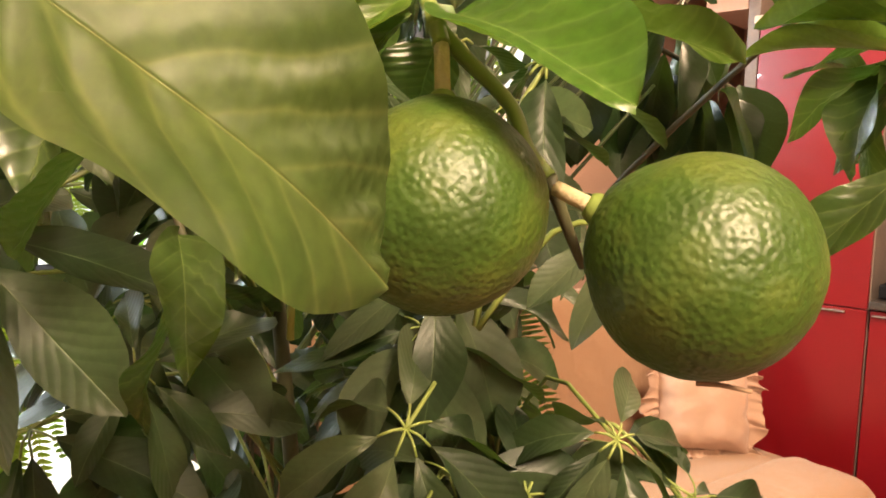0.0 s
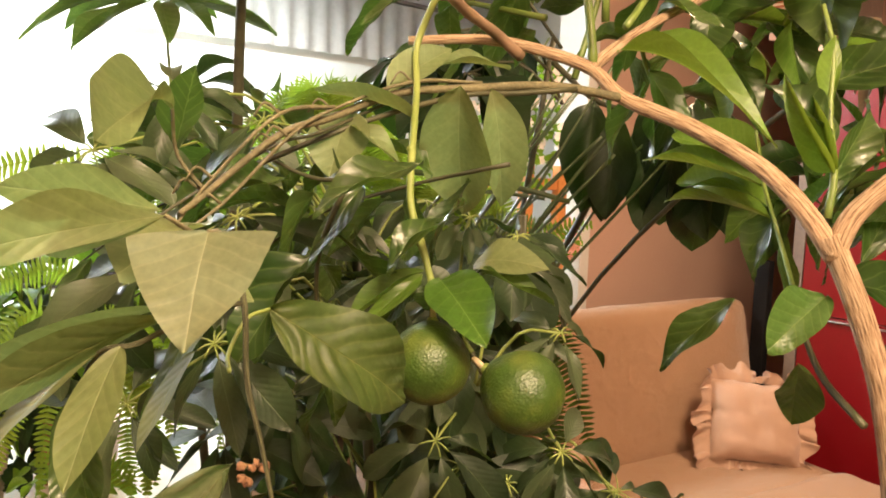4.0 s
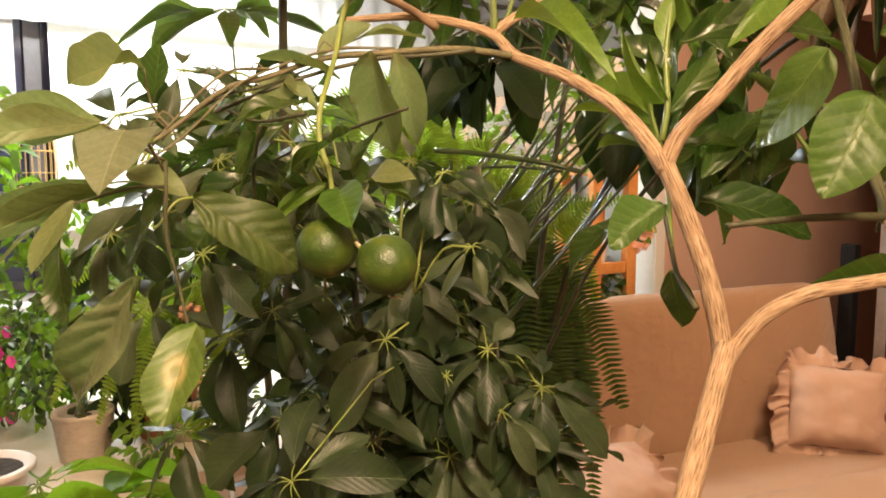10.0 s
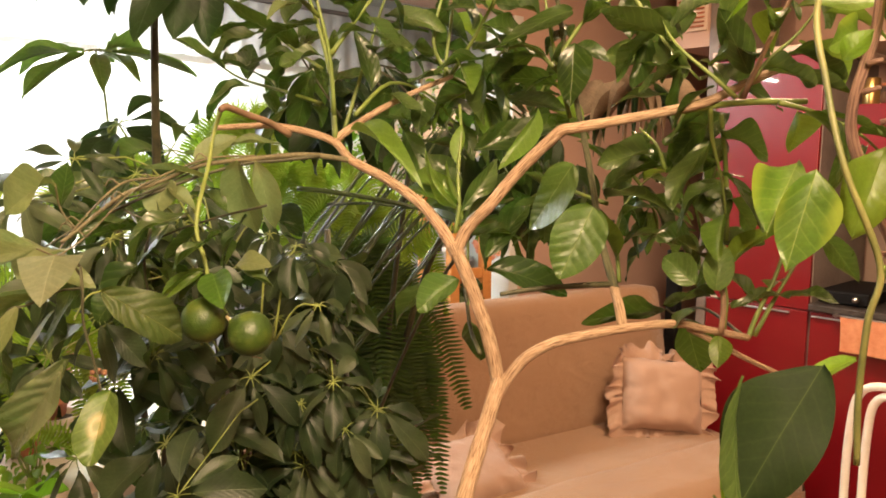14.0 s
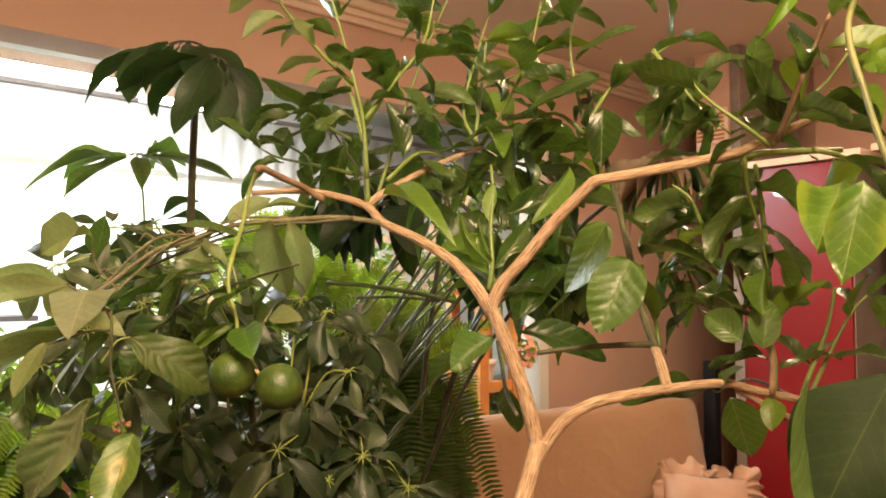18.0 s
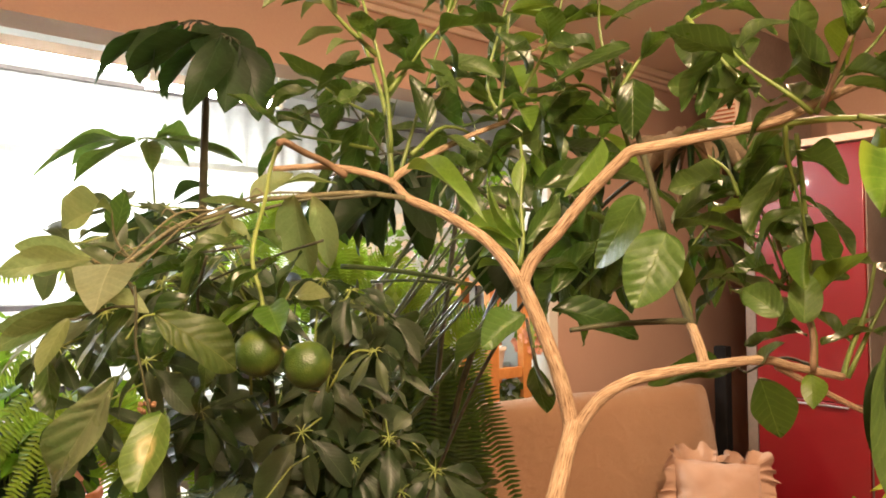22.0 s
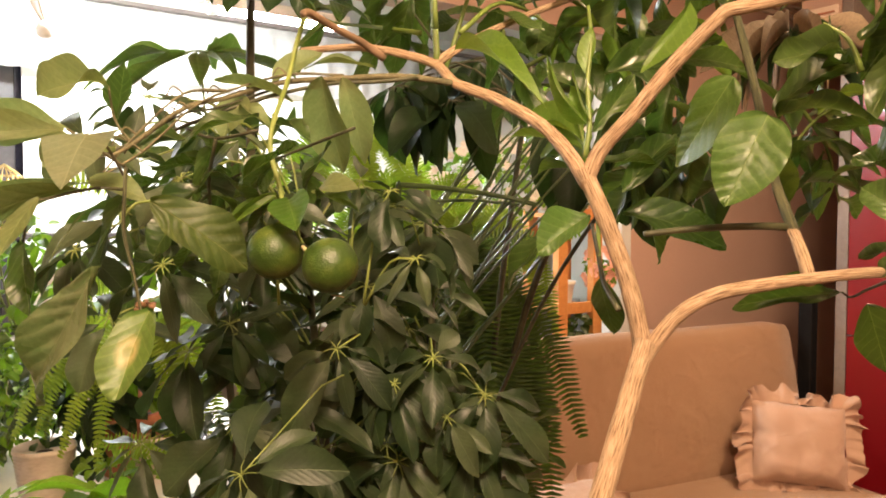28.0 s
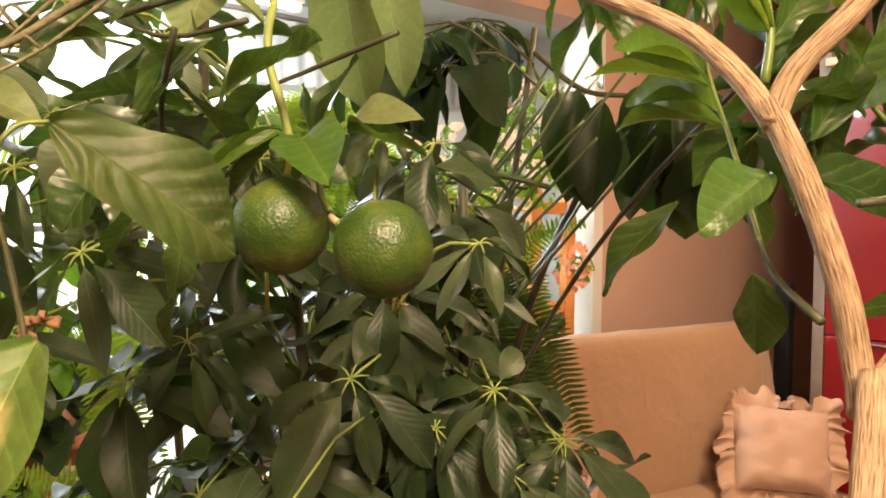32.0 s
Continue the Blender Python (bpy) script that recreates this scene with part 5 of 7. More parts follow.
for hub, size in (((-0.297, 0.421, 1.434), .07), ((-0.233, 0.425, 1.402), .07), ((-0.193, 0.479, 1.386), .07), ((-0.119, 0.487, 1.366), .07), ((-0.213, 0.421, 1.338), .07), ((-0.197, 0.585, 1.430), .07),
                  ((-0.089, 0.267, 1.181), .075), ((-0.017, 0.294, 1.157), .075), ((0.062, 0.334, 1.151), .075), ((0.001, 0.388, 1.250), .065), ((0.049, 0.449, 1.288), .06),
                  ((-0.158, 0.301, 1.241), .075), ((-0.201, 0.285, 1.152), .075), ((-0.038, 0.280, 1.198), .075), ((0.037, 0.319, 1.157), .075), ((0.009, 0.288, 1.089), .08),
                  ((0.086, 0.300, 1.245), .055), ((0.097, 0.310, 1.190), .065), ((0.118, 0.330, 1.160), .065), ((0.070, 0.320, 1.130), .07), ((0.115, 0.340, 1.110), .07), ((0.135, 0.370, 1.150), .06), ((0.050, 0.300, 1.220), .06),
                  ((-0.207, 0.223, 1.441), .06), ((-0.179, 0.270, 1.482), .06), ((-0.116, 0.225, 1.404), .06), ((-0.167, 0.214, 1.376), .06), ((-0.233, 0.239, 1.341), .06), ((-0.130, 0.303, 1.466), .06), ((-0.122, 0.205, 1.331), .06), ((-0.192, 0.230, 1.282), .06)):
    umbrella_leaf(umb, hub, near_stem(hub), size, rng.choice((7, 8)), (rng.uniform(-0.4, 0.4), -0.7, 0.7))
# leaflets in the lit leaf colour, for light from behind
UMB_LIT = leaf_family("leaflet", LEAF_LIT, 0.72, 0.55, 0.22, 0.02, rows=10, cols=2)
lowp = thing("small_umbrella_plant", (-0.413, 0.369, 0.816), "small umbrella plant with long leaflets in a lit green", "plant")
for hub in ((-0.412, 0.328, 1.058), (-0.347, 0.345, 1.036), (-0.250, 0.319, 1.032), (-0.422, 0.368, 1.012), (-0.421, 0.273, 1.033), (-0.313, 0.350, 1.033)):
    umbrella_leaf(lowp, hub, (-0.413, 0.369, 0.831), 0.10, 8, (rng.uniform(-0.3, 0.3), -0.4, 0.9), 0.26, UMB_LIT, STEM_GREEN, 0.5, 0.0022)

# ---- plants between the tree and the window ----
# one large leaflet in dark, middle and lit copies of the leaf colour
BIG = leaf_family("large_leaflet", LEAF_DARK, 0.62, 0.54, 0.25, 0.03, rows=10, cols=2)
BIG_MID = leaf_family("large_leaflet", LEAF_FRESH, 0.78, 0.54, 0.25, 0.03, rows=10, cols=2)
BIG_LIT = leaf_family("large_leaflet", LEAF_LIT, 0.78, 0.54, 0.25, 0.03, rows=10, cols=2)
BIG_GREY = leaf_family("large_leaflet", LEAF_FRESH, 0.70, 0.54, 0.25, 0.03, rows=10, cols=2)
rng = random.Random(11)
tallp = thing("tall_umbrella_plant", (-0.40, 0.95, 0.0), "tall large-leaved umbrella tree standing before the bay", "plant")
tube("stem", [(-0.40, 0.95, 0.2), (-0.41, 0.92, 0.9), (-0.36, 0.82, 1.5), (-0.32, 0.75, 1.80)], 0.012, 0.006, STEM_DARK, tallp)
tube("stem", [(-0.41, 0.95, 0.2), (-0.48, 0.98, 0.9), (-0.54, 1.0, 1.4)], 0.010, 0.006, STEM_DARK, tallp)
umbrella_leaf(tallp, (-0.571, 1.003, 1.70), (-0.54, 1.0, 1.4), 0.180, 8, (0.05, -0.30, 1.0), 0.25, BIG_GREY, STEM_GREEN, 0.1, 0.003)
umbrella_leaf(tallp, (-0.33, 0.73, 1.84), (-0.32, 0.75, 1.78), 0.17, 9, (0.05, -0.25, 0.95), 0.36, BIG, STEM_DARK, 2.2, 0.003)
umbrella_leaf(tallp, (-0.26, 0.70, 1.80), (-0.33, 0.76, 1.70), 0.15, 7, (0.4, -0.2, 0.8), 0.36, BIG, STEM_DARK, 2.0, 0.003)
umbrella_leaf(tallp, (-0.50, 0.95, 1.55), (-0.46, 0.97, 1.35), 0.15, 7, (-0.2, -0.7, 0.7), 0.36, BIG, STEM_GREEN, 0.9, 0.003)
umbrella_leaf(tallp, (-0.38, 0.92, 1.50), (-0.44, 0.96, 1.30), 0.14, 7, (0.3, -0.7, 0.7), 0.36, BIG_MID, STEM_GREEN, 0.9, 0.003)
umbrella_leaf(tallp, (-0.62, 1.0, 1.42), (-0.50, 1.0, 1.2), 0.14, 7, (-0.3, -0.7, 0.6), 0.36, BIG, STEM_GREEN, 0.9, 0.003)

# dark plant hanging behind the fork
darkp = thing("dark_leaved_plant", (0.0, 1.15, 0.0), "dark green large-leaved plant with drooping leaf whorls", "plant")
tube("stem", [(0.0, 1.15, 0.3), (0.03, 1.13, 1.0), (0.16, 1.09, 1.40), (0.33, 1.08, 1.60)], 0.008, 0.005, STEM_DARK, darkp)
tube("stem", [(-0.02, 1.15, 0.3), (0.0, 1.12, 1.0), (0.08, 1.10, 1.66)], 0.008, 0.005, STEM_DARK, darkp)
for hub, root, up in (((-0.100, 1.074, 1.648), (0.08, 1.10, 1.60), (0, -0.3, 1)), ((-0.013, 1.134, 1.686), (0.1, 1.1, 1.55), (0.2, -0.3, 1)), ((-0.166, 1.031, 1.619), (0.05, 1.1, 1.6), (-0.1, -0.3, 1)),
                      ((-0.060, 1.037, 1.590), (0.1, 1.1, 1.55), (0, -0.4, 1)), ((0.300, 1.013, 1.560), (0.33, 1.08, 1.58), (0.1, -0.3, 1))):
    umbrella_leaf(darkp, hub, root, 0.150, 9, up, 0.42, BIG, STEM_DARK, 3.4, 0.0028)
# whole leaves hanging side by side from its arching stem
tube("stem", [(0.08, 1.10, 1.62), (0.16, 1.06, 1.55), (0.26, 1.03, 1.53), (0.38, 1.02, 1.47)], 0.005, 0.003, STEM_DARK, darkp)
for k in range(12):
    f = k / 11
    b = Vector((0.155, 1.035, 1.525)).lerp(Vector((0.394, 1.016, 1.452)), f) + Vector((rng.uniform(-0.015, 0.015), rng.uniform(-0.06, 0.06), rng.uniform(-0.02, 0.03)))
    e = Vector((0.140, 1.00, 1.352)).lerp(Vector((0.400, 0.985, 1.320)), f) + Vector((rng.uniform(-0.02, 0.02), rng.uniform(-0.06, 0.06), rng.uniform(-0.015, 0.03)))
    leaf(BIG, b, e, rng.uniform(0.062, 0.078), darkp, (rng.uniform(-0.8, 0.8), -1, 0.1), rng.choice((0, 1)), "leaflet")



# ---- rushes ----
rush = thing("umbrella_sedge", (-0.10, 1.05, 0.0), "umbrella sedge with long dark green leaning stems", "plant")
rng = random.Random(5)
for k in range(18):
    f = k / 17
    a = Vector((-0.272, 0.845, 1.120)).lerp(Vector((-0.080, 0.920, 1.108)), f) + Vector((rng.uniform(-0.03, 0.03), 0, rng.uniform(-0.06, 0.0)))
    b = Vector((0.056, 1.144, 1.598)).lerp(Vector((0.238, 0.996, 1.422)), f) + Vector((rng.uniform(-0.03, 0.03), rng.uniform(-0.1, 0.1), rng.uniform(-0.02, 0.12)))
    m = a.lerp(b, 0.5) + Vector((rng.uniform(-0.02, 0.02), 0, rng.uniform(0.0, 0.03)))
    tube("stem", [a, m, b], 0.0034, 0.0022, STEM_RUSH, rush, sides=7, steps=4)
tube("stem", [(-0.141, 0.948, 1.429), (-0.071, 0.936, 1.424), (0.044, 0.919, 1.408), (0.112, 0.926, 1.392)], 0.005, 0.004, STEM_RUSH, rush, sides=7)
tube("stem", [(-0.085, 0.952, 1.399), (-0.006, 0.972, 1.401), (0.076, 0.982, 1.393)], 0.003, 0.003, STEM_RUSH, rush, sides=7)


# ---- ferns ----
FROND = 60


def frond(plant, line, length, material, seed=0, steps=8):
    """One fern frond: a thin rachis with paired toothed pinnae that shorten towards the tip."""
    g = random.Random(seed)
    bm = bmesh.new()
    tube_into(bm, line, 0.0016, 0.0006, 5, steps)
    dense = smooth_line(line, FROND)
    curve, left = [dense[0]], 0.0
    for a, b in zip(dense, dense[1:]):
        left += (b - a).length
        if left > 0.0075:
            curve.append(b)
            left = 0.0
    curve.append(dense[-1])
    n = len(curve)
    gap = sum((b - a).length for a, b in zip(curve, curve[1:])) / n
    up0 = Vector((g.uniform(-0.4, 0.4), -0.9, 0.3))
    for i in range(3, n - 1):
        f = i / (n - 1)
        way = (curve[min(i + 1, n - 1)] - curve[i - 1]).normalized()
        z = (up0 - way * up0.dot(way)).normalized()
        x = way.cross(z)
        ln = length * (math.sin(math.pi * (0.14 + 0.84 * f) ** 0.8) ** 0.7 * 0.9 + 0.06) * g.uniform(0.85, 1.1)
        for s in (-1, 1):
            y = (x * s + way * 0.28 + z * g.uniform(-0.25, 0.15)).normalized()
            zz = (z - y * z.dot(y)).normalized()
            m = Matrix((y.cross(zz), y, zz)).transposed().to_4x4()
            m = Matrix.Translation(curve[i]) @ m @ Matrix.Diagonal((gap * 0.95, ln, ln, 1))
            leaf_verts(bm, lambda t: (1 - t) ** 0.4 * 0.9 + 0.04, 3, 1, 0.2, 0.15, 0.02, m)
    return part("frond", bm, material, plant)


def fern(name, place, crown, count, reach, drop, length, material, label, seed, toward=(0, -1), spread=3.1):
    f = thing(name, place, label, "fern")
    g = random.Random(seed)
    c = Vector(crown)
    base = math.atan2(toward[1], toward[0])
    for k in range(count):
        a = base + g.uniform(-spread, spread)
        out = Vector((math.cos(a), math.sin(a), 0))
        r, d = reach * g.uniform(0.6, 1.1), drop * g.uniform(0.5, 1.1)
        line = [c + out * 0.01, c + out * r * 0.45 + Vector((0, 0, 0.07 * g.uniform(0.4, 1.3))), c + out * r * 0.85 + Vector((0, 0, -d * 0.3)), c + out * r + Vector((0, 0, -d))]
        frond(f, line, length * g.uniform(0.8, 1.15), material, seed * 100 + k)
    return f


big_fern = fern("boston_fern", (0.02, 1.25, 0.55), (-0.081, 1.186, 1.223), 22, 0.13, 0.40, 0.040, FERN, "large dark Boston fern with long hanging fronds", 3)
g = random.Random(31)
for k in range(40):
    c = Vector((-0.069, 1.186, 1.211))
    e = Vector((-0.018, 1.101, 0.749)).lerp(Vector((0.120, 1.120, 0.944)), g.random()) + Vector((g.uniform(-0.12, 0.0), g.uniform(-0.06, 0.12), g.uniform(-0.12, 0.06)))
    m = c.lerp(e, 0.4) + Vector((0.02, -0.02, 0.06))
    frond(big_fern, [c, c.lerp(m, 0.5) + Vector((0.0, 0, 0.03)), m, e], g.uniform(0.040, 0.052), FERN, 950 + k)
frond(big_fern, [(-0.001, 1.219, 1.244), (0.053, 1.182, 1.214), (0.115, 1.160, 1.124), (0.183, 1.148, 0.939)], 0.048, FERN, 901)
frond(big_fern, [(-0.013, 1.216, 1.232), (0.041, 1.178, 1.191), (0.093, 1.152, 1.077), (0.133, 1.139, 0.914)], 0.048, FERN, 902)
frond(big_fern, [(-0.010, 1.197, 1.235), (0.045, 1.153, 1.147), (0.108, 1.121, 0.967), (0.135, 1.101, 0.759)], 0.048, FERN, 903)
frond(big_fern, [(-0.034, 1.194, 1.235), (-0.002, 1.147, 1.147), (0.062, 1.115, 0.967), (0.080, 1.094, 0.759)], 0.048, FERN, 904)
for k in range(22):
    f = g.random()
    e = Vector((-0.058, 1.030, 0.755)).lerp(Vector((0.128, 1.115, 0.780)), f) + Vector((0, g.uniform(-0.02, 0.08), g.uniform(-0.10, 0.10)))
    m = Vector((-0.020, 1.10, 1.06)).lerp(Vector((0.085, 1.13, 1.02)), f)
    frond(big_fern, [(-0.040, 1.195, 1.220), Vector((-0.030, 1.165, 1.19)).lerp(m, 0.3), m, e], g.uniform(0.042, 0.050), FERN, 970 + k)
# one frond in the lit copy of the fern colour
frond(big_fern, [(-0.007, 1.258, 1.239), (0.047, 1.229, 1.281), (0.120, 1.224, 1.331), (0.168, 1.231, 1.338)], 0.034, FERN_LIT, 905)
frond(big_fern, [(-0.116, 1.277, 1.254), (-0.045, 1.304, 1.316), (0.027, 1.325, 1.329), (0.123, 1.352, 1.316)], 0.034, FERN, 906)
fern("bright_fern", tuple(uv(0.85, 2.2, 1.0)), (-0.320, 1.783, 1.398), 26, 0.26, 0.22, 0.040, FERN_LIT, "green fern with grow-light brightness put into its colour", 4)
fern("bright_fern", tuple(uv(0.75, 1.9, 0.9)), (-0.138, 1.543, 1.303), 24, 0.24, 0.22, 0.040, FERN_LIT, "green fern with grow-light brightness put into its colour", 8)
fern("bright_fern", tuple(uv(0.6, 2.0, 0.9)), (-0.451, 1.579, 1.538), 24, 0.24, 0.24, 0.040, FERN_LIT, "green fern with grow-light brightness put into its colour", 9)
fern("bright_fern", tuple(uv(0.3, 2.0, 1.0)), (-0.876, 1.610, 1.399), 24, 0.26, 0.22, 0.040, FERN_LIT, "green fern with grow-light brightness put into its colour", 5)
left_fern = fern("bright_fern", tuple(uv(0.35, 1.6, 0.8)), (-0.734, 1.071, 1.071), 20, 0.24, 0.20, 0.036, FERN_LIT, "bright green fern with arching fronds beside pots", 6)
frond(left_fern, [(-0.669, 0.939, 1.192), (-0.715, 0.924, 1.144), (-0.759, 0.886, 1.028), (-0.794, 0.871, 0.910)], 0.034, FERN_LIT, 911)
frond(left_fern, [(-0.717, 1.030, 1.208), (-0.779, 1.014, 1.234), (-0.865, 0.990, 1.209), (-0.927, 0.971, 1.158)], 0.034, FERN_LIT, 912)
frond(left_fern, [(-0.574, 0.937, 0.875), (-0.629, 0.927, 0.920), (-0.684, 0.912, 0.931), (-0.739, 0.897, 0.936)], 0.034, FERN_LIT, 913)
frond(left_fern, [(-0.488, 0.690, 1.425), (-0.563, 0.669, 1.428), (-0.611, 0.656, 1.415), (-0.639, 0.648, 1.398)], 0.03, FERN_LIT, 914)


# ---- leafy bushes in the bay ----
def bush(name, place, centre, radii, count, size, family, label, seed, wide=0.5, flowers=0, petal=None, stems=5, stem=STEM_GREEN, category="plant", hang=0.3):
    b = thing(name, place, label, category)
    g = random.Random(seed)
    c = Vector(centre)
    foot = Vector((c.x, c.y, c.z - radii[2] * 0.9))
    ends = []
    for k in range(stems):
        e = c + Vector((g.uniform(-0.7, 0.7) * radii[0], g.uniform(-0.7, 0.7) * radii[1], g.uniform(0.1, 0.9) * radii[2]))
        m = foot.lerp(e, 0.5) + Vector((g.uniform(-0.03, 0.03), g.uniform(-0.03, 0.03), 0))
        tube("stem", [foot, m, e], 0.004, 0.0016, stem, b, sides=6, steps=3)
    for k in range(count):
        while True:
            h = Vector((g.uniform(-1, 1), g.uniform(-1, 1), g.uniform(-1, 1)))
            if h.length < 1:
                break
        p = c + Vector((h.x * radii[0], h.y * radii[1], h.z * radii[2]))
        out = (Vector((h.x, h.y - 0.2, h.z * 0.4)) + Vector((g.uniform(-0.6, 0.6), g.uniform(-0.6, 0.6), -hang - g.uniform(0, 0.5)))).normalized()
        ln = size * g.uniform(0.65, 1.2)
        leaf(g.choice(family) if isinstance(family, tuple) else family, p, p + out * ln, ln * wide * g.uniform(0.85, 1.15), b, (g.uniform(-0.5, 0.5), -0.6, 0.9), g.choice((0, 1, 2)))
    for k in range(flowers):
        h = Vector((g.uniform(-1, 1), g.uniform(-1, -0.1), g.uniform(-0.9, 1))).normalized()
        p = c + Vector((h.x * radii[0], h.y * radii[1], h.z * radii[2]))
        bm = bmesh.new()
        for i in range(6):
            a = i * 1.047 + g.uniform(-0.2, 0.2)
            o = Vector((math.cos(a), -0.5, math.sin(a))).normalized()
            leaf_verts(bm, oval(0.7, 0.5), 4, 1, 0.2, 0.3, 0.05, leaf_pose(p, p + o * 0.016, 0.013, (0, -1, 0.2)))
        part("flower", bm, petal, b)
    return b


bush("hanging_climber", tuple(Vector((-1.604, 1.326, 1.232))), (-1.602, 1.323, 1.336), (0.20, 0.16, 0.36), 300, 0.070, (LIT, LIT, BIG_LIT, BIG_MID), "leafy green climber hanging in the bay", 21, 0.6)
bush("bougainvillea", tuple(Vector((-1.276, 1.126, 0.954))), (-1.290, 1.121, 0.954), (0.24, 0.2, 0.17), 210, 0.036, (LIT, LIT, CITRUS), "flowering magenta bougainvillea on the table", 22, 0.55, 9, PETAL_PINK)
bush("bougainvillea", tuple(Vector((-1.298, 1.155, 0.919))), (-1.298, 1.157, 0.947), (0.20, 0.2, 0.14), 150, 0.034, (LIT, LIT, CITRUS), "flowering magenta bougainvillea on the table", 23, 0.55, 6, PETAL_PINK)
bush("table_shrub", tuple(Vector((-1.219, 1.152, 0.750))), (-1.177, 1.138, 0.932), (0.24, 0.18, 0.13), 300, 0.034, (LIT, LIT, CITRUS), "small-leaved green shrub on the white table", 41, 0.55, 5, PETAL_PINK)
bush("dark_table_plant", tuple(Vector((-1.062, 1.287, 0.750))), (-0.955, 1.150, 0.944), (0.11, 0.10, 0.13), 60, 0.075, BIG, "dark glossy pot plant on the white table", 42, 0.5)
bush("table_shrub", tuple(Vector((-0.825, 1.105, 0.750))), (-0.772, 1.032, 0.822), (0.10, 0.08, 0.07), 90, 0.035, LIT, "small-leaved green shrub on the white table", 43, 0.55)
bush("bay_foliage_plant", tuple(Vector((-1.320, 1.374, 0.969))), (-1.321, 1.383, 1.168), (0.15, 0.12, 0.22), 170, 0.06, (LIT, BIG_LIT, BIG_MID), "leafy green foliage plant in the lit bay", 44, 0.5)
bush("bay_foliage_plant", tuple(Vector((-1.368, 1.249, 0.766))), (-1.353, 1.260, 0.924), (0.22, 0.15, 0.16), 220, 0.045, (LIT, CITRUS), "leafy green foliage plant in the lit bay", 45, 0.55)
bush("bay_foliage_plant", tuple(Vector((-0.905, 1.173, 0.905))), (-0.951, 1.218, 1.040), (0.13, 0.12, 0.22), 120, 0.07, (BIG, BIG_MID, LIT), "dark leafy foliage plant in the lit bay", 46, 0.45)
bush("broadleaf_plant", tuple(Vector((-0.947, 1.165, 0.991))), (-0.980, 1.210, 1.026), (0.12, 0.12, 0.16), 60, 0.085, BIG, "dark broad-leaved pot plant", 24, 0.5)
bush("white_begonia", (0.04, 2.25, 1.50), (0.035, 2.255, 1.60), (0.13, 0.12, 0.22), 170, 0.036, LIT, "white-flowering begonia hanging in the bay", 25, 0.8, 26, PETAL_WHITE)
bush("white_begonia", (-0.15, 2.20, 1.40), (-0.16, 2.22, 1.51), (0.24, 0.14, 0.13), 150, 0.045, LIT, "white-flowering begonia hanging in the bay", 26, 0.8, 90, PETAL_WHITE)
bush("salmon_begonia", tuple(uv(2.09, 1.85, 1.10)), uv(2.24, 1.78, 1.16), (0.07, 0.08, 0.10), 46, 0.035, LIT, "salmon-flowering begonia on the wooden stand", 27, 0.8, 60, PETAL_SALMON)
bush("ivy_plant", tuple(uv(2.09, 1.85, 0.74)), uv(2.10, 1.80, 0.92), (0.07, 0.06, 0.07), 50, 0.04, CITRUS, "small trailing ivy on the wooden stand", 28, 0.8)
bush("leafy_pot_plant", tuple(Vector((-0.810, 1.082, 1.136))), (-0.901, 1.169, 1.116), (0.16, 0.14, 0.16), 70, 0.07, LIT, "leafy pot plant in a lit green", 29, 0.5)
bush("window_plant", tuple(uv(1.5, 2.9, 1.1)), uv(1.5, 2.9, 1.25), (0.30, 0.2, 0.24), 120, 0.08, LIT, "leafy green plant on the window sill", 30, 0.5)
bush("window_plant", tuple(uv(2.1, 2.7, 1.2)), uv(2.0, 2.7, 1.35), (0.26, 0.2, 0.3), 120, 0.08, BIG_LIT, "leafy green plant on the window sill", 31, 0.45)
# added foliage that darkens the gaps where the umbrella plant is shaded inside
bush("dark_gap_filler", (-0.12, 0.92, 0.0), (-0.24, 0.90, 1.06), (0.20, 0.16, 0.38), 150, 0.10, BIG, "added dark green foliage filling gaps behind the umbrella plant", 40, 0.42, stems=8, stem=STEM_DARK)
pot("tree_pot", (-0.12, 0.92, 0.3), 0.16, 0.36, TERRACOTTA, "large terracotta pot on a low plinth")
tagged(room_box("plinth_box", 0.42, 0.80, 0.52, 0.90, 0.0, 0.30, GREY_FRAME), "grey low plinth box under a pot", "plinth")

# ---- leggy plant beside the path ----
front = thing("leggy_citrus", (0.80, 0.05, 0.0), "leggy young citrus with reddish stem and lime-green leaves", "plant")
VAR = leaf_family("lime_leaf", LEAF_VARIEG, 0.8, 0.48, 0.22, 0.05, cols=4, rows=28, quilt=0.009)
LIME_LEAF = leaf_family("lime_leaf", LEAF_LIME, 0.8, 0.48, 0.22, 0.05, cols=4, rows=28, quilt=0.006)


def lobed(t):
    return max(0.03, math.sin(math.pi * t ** 0.85) ** 0.7 * (0.93 + 0.07 * math.cos(t * 40.0)))


SHRUB = leaf_family("shrub_leaf", LEAF_LIME, 0.8, 0.5, 0.30, 0.07, cols=4, rows=30, quilt=0.022, shape=lobed)
YELLOWING = leaf_family("yellowing_leaf", LEAF_CHLOROTIC, 0.8, 0.48, 0.22, 0.06, cols=4, rows=28, quilt=0.008)
DARKLY = leaf_family("broad_leaf", LEAF_SHADED, 0.60, 0.5, 0.10, 0.03, cols=4, rows=28, quilt=0.004)
BROAD = leaf_family("broad_leaf", LEAF_CITRUS, 0.7, 0.5, 0.2, 0.03, cols=4, rows=28, quilt=0.006)
